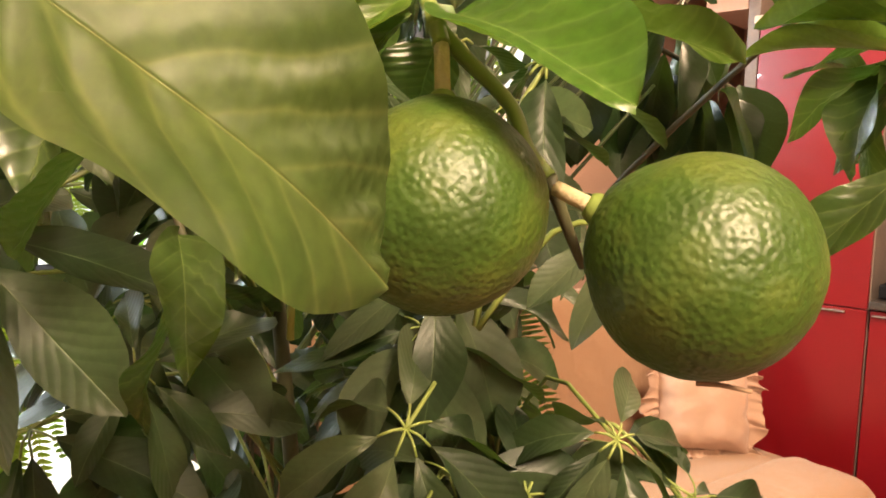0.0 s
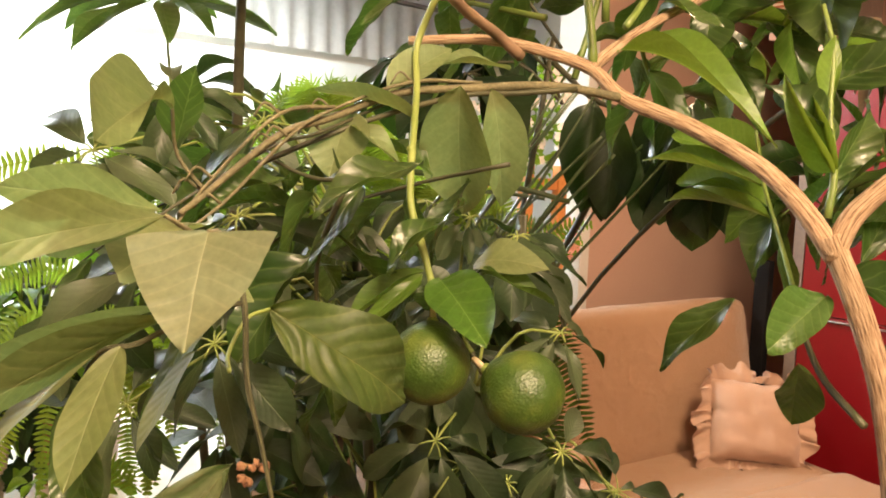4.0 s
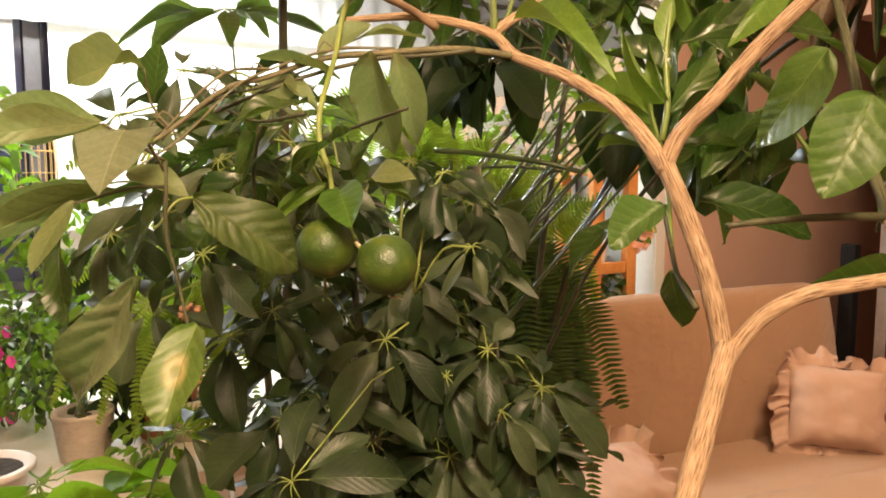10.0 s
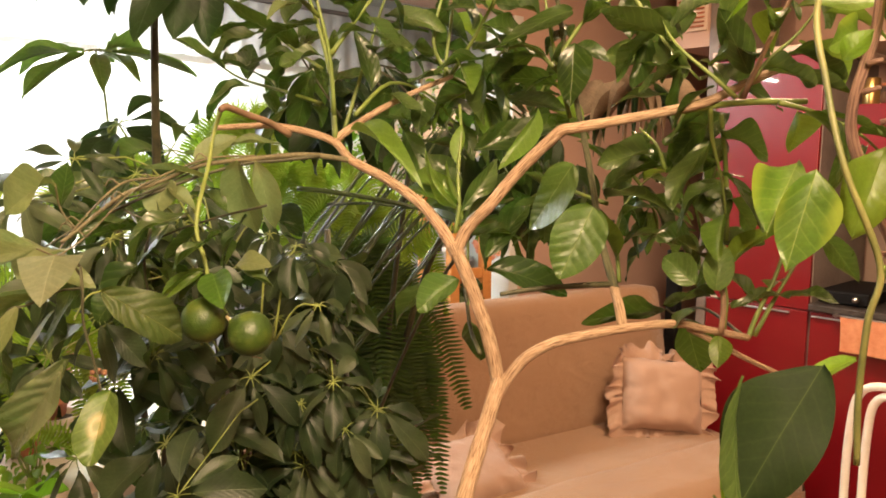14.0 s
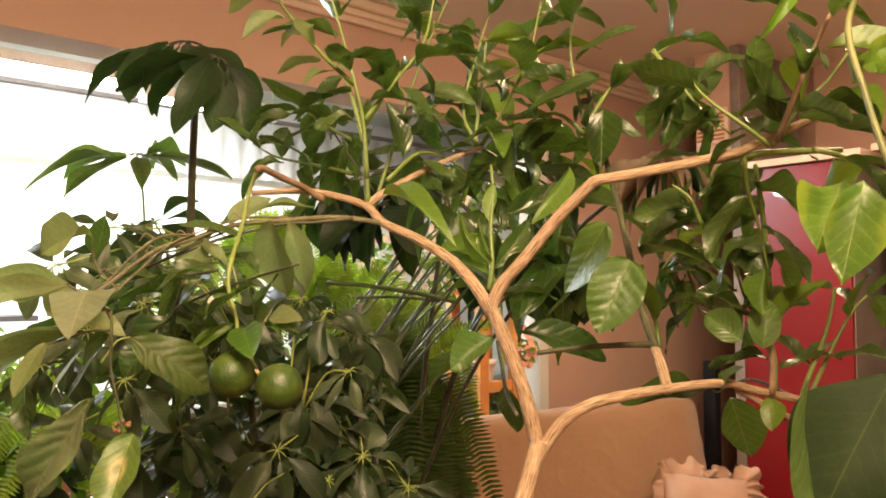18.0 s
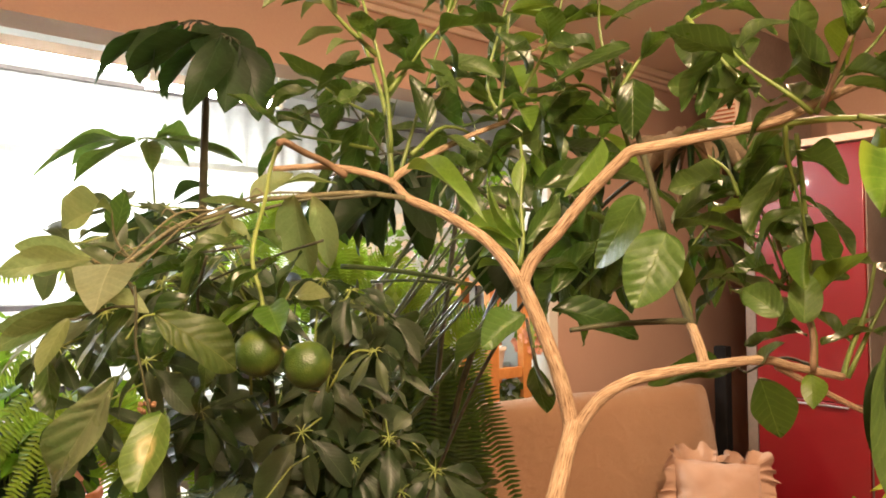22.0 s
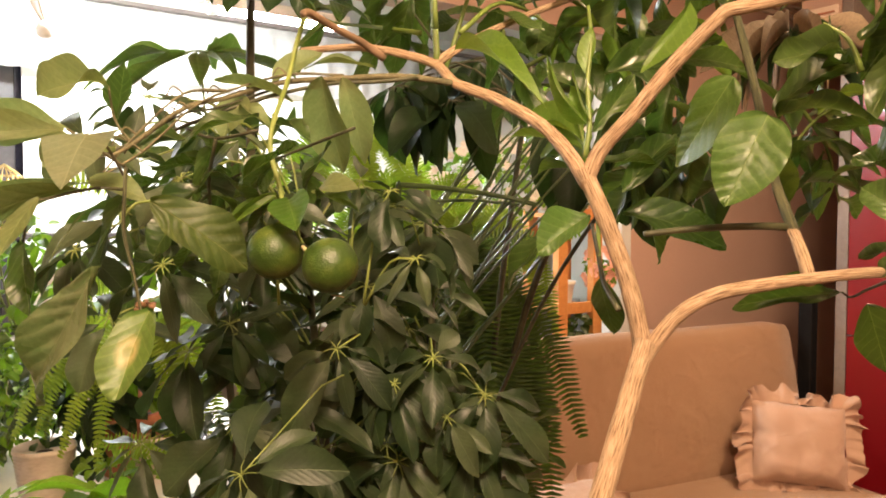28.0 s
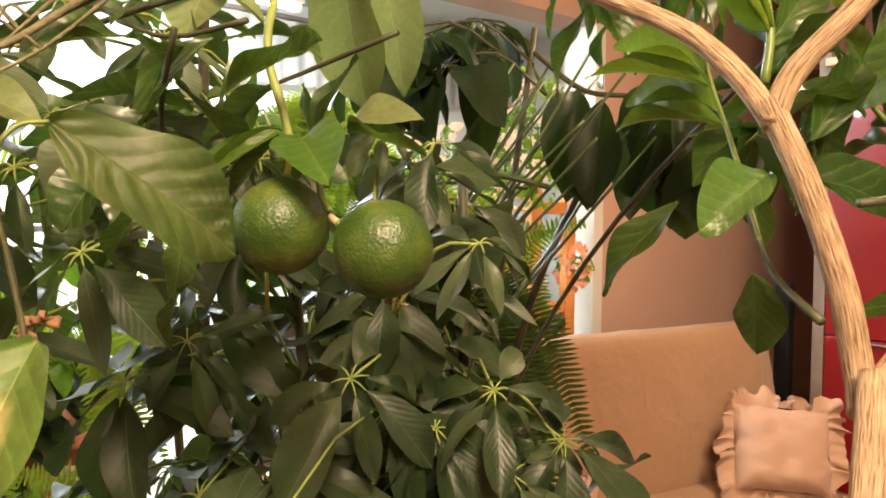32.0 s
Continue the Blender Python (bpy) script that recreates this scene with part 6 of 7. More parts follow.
tube("stem", [(0.80, 0.05, 0.3), (0.618, 0.156, 1.259), (0.597, 0.130, 1.324), (0.564, 0.101, 1.402), (0.528, 0.082, 1.464), (0.507, 0.077, 1.515), (0.519, 0.076, 1.580), (0.522, 0.083, 1.639), (0.522, 0.101, 1.700)], 0.0058, 0.0030, BARK_OLD, front, "reddish woody stem", 12, 8, 0.12)
tube("branch", [(0.552, 0.097, 1.438), (0.575, 0.080, 1.450), (0.604, 0.073, 1.471), (0.637, 0.078, 1.487)], 0.003, 0.0022, BARK_OLD, front, "", 8, 4, 0.1)
tube("branch", [(0.496, 0.049, 1.641), (0.457, 0.015, 1.584), (0.459, -0.002, 1.530), (0.465, -0.019, 1.483), (0.487, -0.023, 1.427), (0.483, -0.022, 1.394), (0.482, -0.020, 1.347), (0.485, -0.018, 1.305)], 0.0021, 0.0020, STEM_OLIVE, front, "long olive-green shoot", 8, 6, 0.06)
tube("branch", [(0.489, -0.023, 1.425), (0.510, -0.030, 1.426), (0.537, -0.035, 1.412), (0.569, -0.040, 1.393)], 0.0024, 0.002, STEM_GREEN, front, "", 8, 4)
tube("branch", [(0.491, -0.023, 1.424), (0.513, -0.017, 1.386), (0.533, -0.013, 1.354), (0.547, -0.009, 1.305)], 0.0026, 0.0024, STEM_GREEN, front, "", 8, 4)


def fl(base, tip, w, bend=0, face=(-0.2, -1, 0.3), family=None):
    return leaf(family or VAR, base, tip, w, front, face, bend)


fl((0.457, 0.000, 1.482), (0.439, -0.010, 1.420), 0.034)
fl((0.498, 0.005, 1.496), (0.478, -0.005, 1.441), 0.034, family=YELLOWING)
fl((0.501, 0.007, 1.469), (0.520, 0.001, 1.457), 0.03)
fl((0.478, -0.022, 1.371), (0.417, -0.050, 1.341), 0.02, 1, (0, -0.4, 1), LIT)
# broad leaf with its shaded side painted dark
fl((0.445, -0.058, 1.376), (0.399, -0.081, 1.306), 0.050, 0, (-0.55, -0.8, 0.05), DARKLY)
fl((0.3975, -0.0780, 1.3740), (0.3955, -0.0905, 1.3013), 0.0040, 1, (-1, -0.5, 0.2), BROAD)
fl((0.524, -0.133, 1.518), (0.476, -0.138, 1.466), 0.037, 1, (-0.3, -0.9, 0.4))
fl((0.546, -0.133, 1.576), (0.502, -0.137, 1.528), 0.034, 1, (-0.3, -0.9, 0.4), VAR)
fl((0.535, -0.063, 1.358), (0.481, -0.090, 1.326), 0.045, 0, (-0.2, -0.8, 0.5), BROAD)
fl((0.542, -0.106, 1.418), (0.516, -0.127, 1.349), 0.04, 0, (-0.4, -0.9, 0.2))
fl((0.499, 0.053, 1.571), (0.469, 0.029, 1.557), 0.018, 1)
fl((0.530, 0.074, 1.644), (0.550, 0.062, 1.533), 0.016, 1, (-0.6, -0.7, 0.2), LIT)
fl((0.451, 0.042, 1.650), (0.403, 0.018, 1.571), 0.018, 1, (0.4, -0.8, 0.4), LIT)
fl((0.529, 0.085, 1.621), (0.554, 0.092, 1.564), 0.03, 1, (-0.3, -0.8, 0.3), BROAD)
fl((0.537, -0.095, 1.619), (0.475, -0.128, 1.579), 0.044, 1, (-0.2, -0.8, 0.6), YELLOWING)
fl((0.518, -0.077, 1.641), (0.477, -0.095, 1.623), 0.028, 1, (-0.1, -0.7, 0.7), VAR)
fl((0.546, 0.009, 1.618), (0.551, -0.014, 1.556), 0.026, 1, (-0.6, -0.7, 0.2), BROAD)
fl((0.516, 0.021, 1.560), (0.503, 0.019, 1.568), 0.012, 1, (-0.2, -0.8, 0.5), LIT)
fl((0.501, 0.000, 1.618), (0.520, -0.006, 1.630), 0.022, 1, (-0.2, -0.8, 0.5), LIT)
fl((0.494, 0.001, 1.652), (0.462, -0.017, 1.619), 0.024, 1, (-0.3, -0.8, 0.5), VAR)
fl((0.472, 0.012, 1.548), (0.487, 0.006, 1.565), 0.018, 1, (-0.2, -0.8, 0.5), LIT)
# cut spurs on the reddish stem
for p, o in (((0.510, 0.069, 1.534), (0.010, -0.004, 0.003)), ((0.512, 0.071, 1.553), (0.008, -0.006, 0.002)), ((0.519, 0.060, 1.513), (0.012, -0.004, 0.004)), ((0.537, 0.069, 1.422), (-0.009, -0.005, 0.003)), ((0.552, 0.071, 1.394), (0.011, -0.004, 0.006)), ((0.551, 0.052, 1.421), (0.016, -0.004, 0.012))):
    tube("spur", [Vector(p), Vector(p) + Vector(o) * 0.6, Vector(p) + Vector(o)], 0.0022, 0.0016, BARK_OLD, front, "", 7, 2, 0.1)
# low shoots at the edge of the path
fl((0.458, 0.035, 1.486), (0.433, 0.009, 1.442), 0.036, 0, (-0.3, -0.9, 0.3))
low = thing("potted_shrub", (0.425, 0.089, 1.080), "low shrub with fresh lime-green leaves", "plant")
tube("stem", [(0.425, 0.089, 1.061), (0.380, 0.040, 1.130), (0.3539, 0.0016, 1.1831), (0.3726, 0.0079, 1.2114), (0.3913, 0.0141, 1.2352), (0.4013, 0.0173, 1.2475), (0.4132, 0.0208, 1.2538)], 0.0020, 0.0010, STEM_GREEN, low, sides=7)
tube("stem", [(0.3539, 0.0016, 1.1831), (0.3378, -0.0075, 1.1941), (0.3161, -0.0133, 1.1943)], 0.0012, 0.0008, STEM_GREEN, low, sides=7)
tube("stem", [(0.425, 0.089, 1.061), (0.445, 0.050, 1.140), (0.4509, 0.0284, 1.1952), (0.4321, 0.0248, 1.2277), (0.4226, 0.0232, 1.2505), (0.4132, 0.0213, 1.2635)], 0.0020, 0.0010, STEM_GREEN, low, sides=7)
tube("stem", [(0.4321, 0.0248, 1.2277), (0.452, 0.022, 1.262), (0.460, 0.028, 1.296)], 0.0013, 0.0008, STEM_GREEN, low, sides=7)


def sh(base, tip, w, family=None, face=(-0.05, -0.65, 0.75), bend=1):
    return leaf(family or LIME_LEAF, base, tip, w * 1.1, low, face, bend)


sh((0.4052, -0.0015, 1.2521), (0.387, -0.0187, 1.2566), 0.0124, LIT)
sh((0.4057, -0.0075, 1.2535), (0.4086, -0.0186, 1.267), 0.011, LIT)
sh((0.4222, 0.0106, 1.2533), (0.429, 0.0006, 1.2668), 0.0142, LIME_LEAF)
sh((0.3909, -0.0095, 1.2445), (0.4093, -0.0174, 1.2344), 0.0147, SHRUB)
sh((0.415, -0.0076, 1.2341), (0.4273, -0.0161, 1.2484), 0.014, SHRUB)
sh((0.4269, 0.0106, 1.2186), (0.3899, -0.0116, 1.2252), 0.0227, SHRUB)
sh((0.4404, 0.0374, 1.1978), (0.3976, 0.013, 1.1901), 0.0266, SHRUB)
sh((0.4498, 0.0351, 1.2127), (0.4256, 0.017, 1.2321), 0.0171, LIME_LEAF)
sh((0.3875, 0.0174, 1.2308), (0.363, -0.0015, 1.235), 0.0105, LIME_LEAF)
sh((0.3806, -0.0095, 1.2376), (0.3739, -0.0231, 1.2512), 0.0093, BROAD)
sh((0.3691, 0.0016, 1.2274), (0.3583, -0.0144, 1.213), 0.009, BROAD)
sh((0.3637, -0.0123, 1.2209), (0.3598, -0.0251, 1.2344), 0.0075, LIT)
sh((0.362, -0.0167, 1.2393), (0.3476, -0.0341, 1.2156), 0.0105, LIT)
sh((0.3661, -0.0199, 1.2136), (0.3545, -0.0361, 1.2), 0.014, LIT)
sh((0.3465, -0.0198, 1.2214), (0.336, -0.0356, 1.2103), 0.0105, LIT)
sh((0.335, 0.0098, 1.2086), (0.3266, -0.0054, 1.1977), 0.009, LIT)
sh((0.3188, 0.0006, 1.2049), (0.3124, -0.0137, 1.2013), 0.0079, LIT)
sh((0.3089, -0.0033, 1.1994), (0.3198, -0.013, 1.1952), 0.0072, LIT)
sh((0.4213, 0.0259, 1.1785), (0.4396, 0.0191, 1.1949), 0.0197, SHRUB)
sh((0.4019, -0.0072, 1.1894), (0.4177, -0.0144, 1.2105), 0.0142, LIME_LEAF)
sh((0.4431, 0.0037, 1.2876), (0.4142, -0.0153, 1.2922), 0.0062, LIME_LEAF)
sh((0.4524, 0.0205, 1.2767), (0.4264, 0.0022, 1.2817), 0.0129, LIME_LEAF)
sh((0.417, 0.0173, 1.2793), (0.4158, 0.0048, 1.2625), 0.0052, LIT)
sh((0.464, 0.0335, 1.3031), (0.4538, 0.019, 1.288), 0.0112, LIME_LEAF)
sh((0.464, 0.0351, 1.2506), (0.4392, 0.0173, 1.2327), 0.0252, SHRUB)
sh((0.4322, -0.0088, 1.2534), (0.412, -0.0259, 1.2631), 0.0122, LIME_LEAF)
sh((0.4704, 0.0242, 1.2245), (0.4415, 0.0052, 1.2222), 0.0226, SHRUB)
sh((0.4146, 0.0144, 1.2175), (0.4333, 0.0063, 1.2371), 0.0188, SHRUB)
sh((0.4066, 0.0048, 1.2296), (0.3859, -0.0124, 1.2442), 0.014, SHRUB)
sh((0.4184, -0.0078, 1.2493), (0.4037, -0.0236, 1.2646), 0.0105, LIT)

g = random.Random(77)
for k in range(24):
    f, h = g.random(), g.random() ** 1.4
    b = Vector((0.405 + 0.075 * f, 0.000 + 0.03 * g.random(), 1.190 + 0.055 * h * (0.35 + f)))
    way = Vector((g.uniform(-1, 0.6), g.uniform(-0.7, -0.1), g.uniform(-0.35, 0.55))).normalized()
    ln = g.uniform(0.018, 0.030)
    sh(tuple(b), tuple(b + way * ln), ln * g.uniform(0.55, 0.75), g.choice((SHRUB, SHRUB, LIME_LEAF)), (g.uniform(-0.3, 0.3), -0.6, 0.8), g.choice((0, 1)))

# ---- sofa ----
sofa = thing("sofa", uv(2.3, 1.1, 0), "low armless sofa with a loose tan cover", "sofa")


def padded(name, size, m, material, parent, bevel, lumps, label="", cuts=14):
    """A soft rounded block with gentle dents."""
    bm = bmesh.new()
    bmesh.ops.create_cube(bm, size=1.0)
    bmesh.ops.subdivide_edges(bm, edges=bm.edges[:], cuts=cuts, use_grid_fill=True)
    sx, sy, sz = (s / 2 for s in size)
    for v in bm.verts:
        q = Vector((v.co.x * 2 * sx, v.co.y * 2 * sy, v.co.z * 2 * sz))
        core = Vector((max(-sx + bevel, min(sx - bevel, q.x)), max(-sy + bevel, min(sy - bevel, q.y)), max(-sz + bevel, min(sz - bevel, q.z))))
        d = q - core
        if d.length > 1e-6:
            q = core + d.normalized() * bevel
        n = q.normalized()
        q += n * lumps * noise.noise(q * 6.0) + n * lumps * 0.5 * noise.noise(q * 17.0)
        v.co = m @ q
    return part(name, bm, material, parent, label)


SD = math.atan2(-0.21, 1.10)
SOFA = ROOM @ Matrix.Rotation(SD, 4, "Z")


def sofa_at(u, v, z):
    return Matrix.Translation(uv(u, v, z)) @ SOFA


padded("backrest", (1.75, 0.16, 0.62), sofa_at(2.02, 1.47, 0.63) @ Matrix.Rotation(radians(-12), 4, "X"), SOFA_CLOTH, sofa, 0.06, 0.008)
padded("seat", (1.58, 0.52, 0.16), sofa_at(1.98, 1.19, 0.315), SOFA_CLOTH, sofa, 0.05, 0.006)
padded("front_roll", (1.58, 0.38, 0.25), sofa_at(1.875, 0.80, 0.315), SOFA_CLOTH, sofa, 0.115, 0.014, "puffy front edge of the seat", 22)
padded("base", (1.50, 0.72, 0.20), sofa_at(1.93, 1.02, 0.12), SOFA_CLOTH, sofa, 0.03, 0.008)
# loose cover hanging in folds round the front and the end
bm = bmesh.new()
edge = [(-0.79, -0.19), (0.70, -0.19), (0.77, -0.14), (0.79, -0.06), (0.79, 0.19)]
rows = []
count = 150
for k in range(count + 1):
    f = k / count * (len(edge) - 1)
    i = min(len(edge) - 2, int(f))
    q = Vector(edge[i]).lerp(Vector(edge[i + 1]), f - i)
    run = 40 * (q.x - q.y)
    out = Vector((max(0.0, q.x - 0.60) * 3, min(0.0, q.y + 0.05) * 4)).normalized()
    line = []
    for j in range(7):
        d = j / 6
        fold = (0.004 + 0.022 * d) * (math.sin(run * 0.55 + 1.5 * noise.noise(Vector((run * 0.1, 0, 2)))) + 0.5 * noise.noise(Vector((run * 0.4, d, 5))))
        line.append(bm.verts.new(sofa_at(1.875, 0.80, 0) @ Vector((q.x + out.x * (0.002 + fold), q.y + out.y * (0.002 + fold), 0.33 - d * (0.27 + 0.03 * noise.noise(Vector((run * 0.15, 1, 1))))))))
    rows.append(line)
for a, b in zip(rows, rows[1:]):
    for j in range(6):
        bm.faces.new((a[j], a[j + 1], b[j + 1], b[j]))
part("hanging_cover", bm, SOFA_CLOTH, sofa, "loose cover falling in folds")


# ---- ruffled pillows ----
def pillow(m, w, h, thick, label, seed):
    p = thing("ruffled_pillow", m.translation, label, "pillow", group="sofa pillows")
    bm = bmesh.new()
    n = 26
    for face in (-1, 1):
        rows = []
        for j in range(n + 1):
            row = []
            for i in range(n + 1):
                a, b = 2 * i / n - 1, 2 * j / n - 1
                puff = ((1 - a ** 4) * (1 - b ** 4)) ** 0.55
                q = Vector((a * w / 2 * (1 - 0.05 * (1 - b * b)), face * thick / 2 * puff, b * h / 2 * (1 - 0.05 * (1 - a * a))))
                crease = noise.noise(Vector((a * 2.2, b * 2.2, seed))) + 0.5 * noise.noise(Vector((a * 5 + b * 2, b * 4, seed))) * (0.3 + max(abs(a), abs(b)))
                q += Vector((0.006 * noise.noise(Vector((b * 3, a, seed))), face * 0.009 * crease, 0.006 * noise.noise(Vector((a * 3, b, seed + 4)))))
                row.append(bm.verts.new(m @ q))
            rows.append(row)
        for a, b in zip(rows, rows[1:]):
            for i in range(n):
                bm.faces.new((a[i], a[i + 1], b[i + 1], b[i]))
    bmesh.ops.remove_doubles(bm, verts=bm.verts, dist=1e-4)
    part("cushion", bm, PILLOW_CLOTH, p)
    bm = bmesh.new()
    count, rings = 420, []
    for k in range(count):
        s = k / count * 4
        side, f = int(s), s - int(s)
        a, b = ((2 * f - 1, -1), (1, 2 * f - 1), (1 - 2 * f, 1), (-1, 1 - 2 * f))[side]
        out = Vector((a if abs(a) > 0.90 else 0.25 * a, 0, b if abs(b) > 0.90 else 0.25 * b)).normalized()
        along = Vector((-out.z, 0, out.x))
        rnd = noise.noise(Vector((k * 0.045, seed, 0)))
        ph = k * 0.27 + 8.0 * noise.noise(Vector((k * 0.035, seed, 3)))
        line = []
        for r in range(6):
            e = r / 5
            d = (0.060 + 0.075 * rnd) * e
            flop = 0.022 * e * e * noise.noise(Vector((k * 0.02, seed, 7)))
            q = Vector((a * w / 2 * 0.97, 0, b * h / 2 * 0.97)) + out * (d + 0.004 * e * math.cos(ph * 2)) + along * 0.016 * e * math.cos(ph * 0.7)
            q += Vector((0, (0.003 + 0.028 * e) * math.sin(ph) * (0.6 + 0.8 * noise.noise(Vector((k * 0.06, seed, 9)))) + flop * 1.6 - 0.008 * e, -0.016 * e * e * (1 if b > -0.9 else -0.2)))
            line.append(bm.verts.new(m @ q))
        rings.append(line)
    for k in range(count):
        a, b = rings[k], rings[(k + 1) % count]
        for r in range(5):
            bm.faces.new((a[r], b[r], b[r + 1], a[r + 1]))
    part("ruffle", bm, PILLOW_CLOTH, p, "gathered ruffle edge")
    return p


pillow(Matrix.Translation((0.90, 2.575, 0.545)) @ Matrix.Rotation(radians(12), 4, "Z") @ Matrix.Rotation(radians(-20), 4, "X") @ Matrix.Rotation(radians(6), 4, "Y"), 0.345, 0.295, 0.13, "square beige ruffled pillow leaning on the sofa back", 3)
pillow(Matrix.Translation((0.15, 1.95, 0.445)) @ Matrix.Rotation(radians(40), 4, "Z") @ Matrix.Rotation(radians(-62), 4, "X"), 0.33, 0.27, 0.12, "square beige ruffled pillow slumped at the sofa end", 5)

# black speaker behind the sofa
spk = thing("tower_speaker", uv(2.9, 1.26, 0), "slim black tower speaker standing behind the sofa", "speaker")
room_box("cabinet", 2.895, 2.945, 1.225, 1.285, 0.02, 1.095, BLACK_PLASTIC, spk, bevel=0.006)
room_box("foot", 2.86, 2.98, 1.20, 1.32, 0.0, 0.02, BLACK_PLASTIC, spk)

# ---- table and pots in the bay ----
table = thing("plant_table", uv(0.0, 1.75, 0), "white table crowded with pot plants", "table")
room_box("tabletop", -0.75, 0.75, 1.22, 2.25, 0.72, 0.75, WHITE_METAL, table)
for u in (-0.7, 0.7):
    for v in (1.28, 2.19):
        room_box("leg", u - 0.025, u + 0.025, v - 0.025, v + 0.025, 0.0, 0.72, WHITE_METAL, table)
sill_shelf = thing("plant_bench", uv(1.7, 2.6, 0), "dark bench under the bay plants", "bench")
room_box("bench_top", 0.95, 3.4, 2.1, 3.15, 0.70, 0.74, FRAME_DARK, sill_shelf)
for u in (1.0, 3.35):
    for v in (2.15, 3.1):
        room_box("leg", u - 0.025, u + 0.025, v - 0.025, v + 0.025, 0.0, 0.70, FRAME_DARK, sill_shelf)

striped = thing("striped_pot", uv(0.12, 1.42, 0.75), "beige ribbed ceramic flower pot on the table", "pot")
prof = [(0.045, 0.0)]
for k in range(12):
    prof += [(0.044 + 0.0012 * k, 0.006 + 0.009 * k), (0.052 + 0.0012 * k, 0.0105 + 0.009 * k)]
prof += [(0.064, 0.118), (0.058, 0.12), (0.054, 0.105)]
lathe("pot_body", prof, uv(0.12, 1.42, 0.75), BEIGE_POT, striped)
lathe("soil", [(0.01, 0.1), (0.055, 0.1), (0.01, 0.106)], uv(0.12, 1.42, 0.75), SOIL, striped)
pot("terracotta_pot", tuple(Vector((-0.910, 1.240, 0.750))), 0.085, 0.15, TERRACOTTA, "terracotta flower pot under the fern")
pot("white_bowl", tuple(Vector((-1.003, 0.798, 0.750))), 0.09, 0.08, WHITE_POT, "white planted bowl on the table")
pot("terracotta_pot", tuple(uv(0.45, 1.9, 0.75)), 0.08, 0.14, TERRACOTTA, "terracotta flower pot among the bay plants")
pot("beige_pot", tuple(uv(-0.1, 1.8, 0.75)), 0.09, 0.15, BEIGE_POT, "beige glazed flower pot among the bay plants")
pot("beige_pot", tuple(uv(0.35, 1.45, 0.75)), 0.055, 0.10, BEIGE_POT, "beige glazed flower pot on the table")
pot("tree_pot", (0.19, 0.10, 0.0), 0.17, 0.32, TERRACOTTA, "large terracotta pot of the citrus tree")
pot("tree_pot", (0.01, 0.5, 0.0), 0.19, 0.58, BEIGE_POT, "large beige pot of the umbrella plant")
pot("tree_pot", (-0.40, 0.95, 0.0), 0.15, 0.30, TERRACOTTA, "large terracotta pot of the tall umbrella tree")
pot("tree_pot", (0.0, 1.15, 0.0), 0.14, 0.30, TERRACOTTA, "large terracotta pot of the dark-leaved plant")
pot("tree_pot", (0.80, 0.05, 0.0), 0.15, 0.32, TERRACOTTA, "large terracotta pot of the leggy citrus")

# shelf board, and bird cage at the window
tagged(room_box("shelf_board", 0.0, 0.62, 3.08, 3.34, 1.275, 1.30, FRAME_DARK), "dark wooden shelf board fixed before the window", "shelf")
cage = thing("bird_cage", uv(0.2, 3.2, 1.3), "small domed gold wire bird cage on the shelf", "bird cage")
lathe("tray", [(0.075, 0.0), (0.085, 0.004), (0.085, 0.022), (0.078, 0.024)], uv(0.2, 3.2, 1.3), GOLD, cage)
for k in range(20):
    a = 2 * math.pi * k / 20
    o = Vector((math.cos(a), math.sin(a), 0)) * 0.08
    c0 = uv(0.2, 3.2, 1.32)
    tube("wire", [c0 + o, c0 + o + Vector((0, 0, 0.15)), c0 + o * 0.8 + Vector((0, 0, 0.22)), c0 + Vector((0, 0, 0.27))], 0.0018, 0.0018, GOLD, cage, sides=5, steps=3)
for h, r in ((0.06, 0.081), (0.15, 0.081), (0.22, 0.066)):
    c0 = uv(0.2, 3.2, 1.32 + h)
    ring = [c0 + Vector((math.cos(a) * r, math.sin(a) * r, 0)) for a in [2 * math.pi * k / 16 for k in range(17)]]
    tube("hoop", ring, 0.002, 0.002, GOLD, cage, sides=5, steps=1)
# orange ladder stand
stand = thing("ladder_stand", uv(2.09, 1.84, 0), "orange pine ladder plant stand in the bay opening", "plant stand")
for u, v in ((1.995, 1.76), (2.19, 1.76), (1.995, 1.94), (2.19, 1.94)):
    room_box("post", u - 0.026, u + 0.026, v - 0.018, v + 0.018, 0.0, 1.455, ORANGE_WOOD, stand)
for z in (0.25, 0.62, 0.98, 1.36):
    room_box("rail", 2.021, 2.164, 1.75, 1.77, z, z + 0.045, ORANGE_WOOD, stand)
    room_box("shelf", 1.972, 2.213, 1.782, 1.918, z + 0.01, z + 0.028, ORANGE_WOOD, stand)
pot("white_pot", tuple(uv(2.09, 1.85, 1.008)), 0.055, 0.10, WHITE_POT, "white glazed flower pot on the ladder stand")
pot("white_pot", tuple(uv(2.09, 1.85, 0.648)), 0.055, 0.10, WHITE_POT, "white glazed flower pot on the ladder stand")

# ---- kitchen clutter ----
g = random.Random(9)
for k in range(11):
    v = 0.50 - 0.075 * k
    h = g.uniform(0.06, 0.11)
    j = thing("glass_jar", uv(3.14, v, 1.726), "small clear glass jar with lid on the cabinets", "jar", group="jars on the cabinets")
    lathe("jar", [(0.022, 0.0), (0.027, 0.004), (0.027, h * 0.8), (0.02, h * 0.86)], uv(3.14, v, 1.726), GLASS, j, sides=14)
    lathe("lid", [(0.021, h * 0.86), (0.022, h * 0.87), (0.022, h), (0.02, h * 1.01)], uv(3.14, v, 1.726), g.choice((STEEL, GOLD, TERRACOTTA, BEIGE_POT)), j, sides=14)
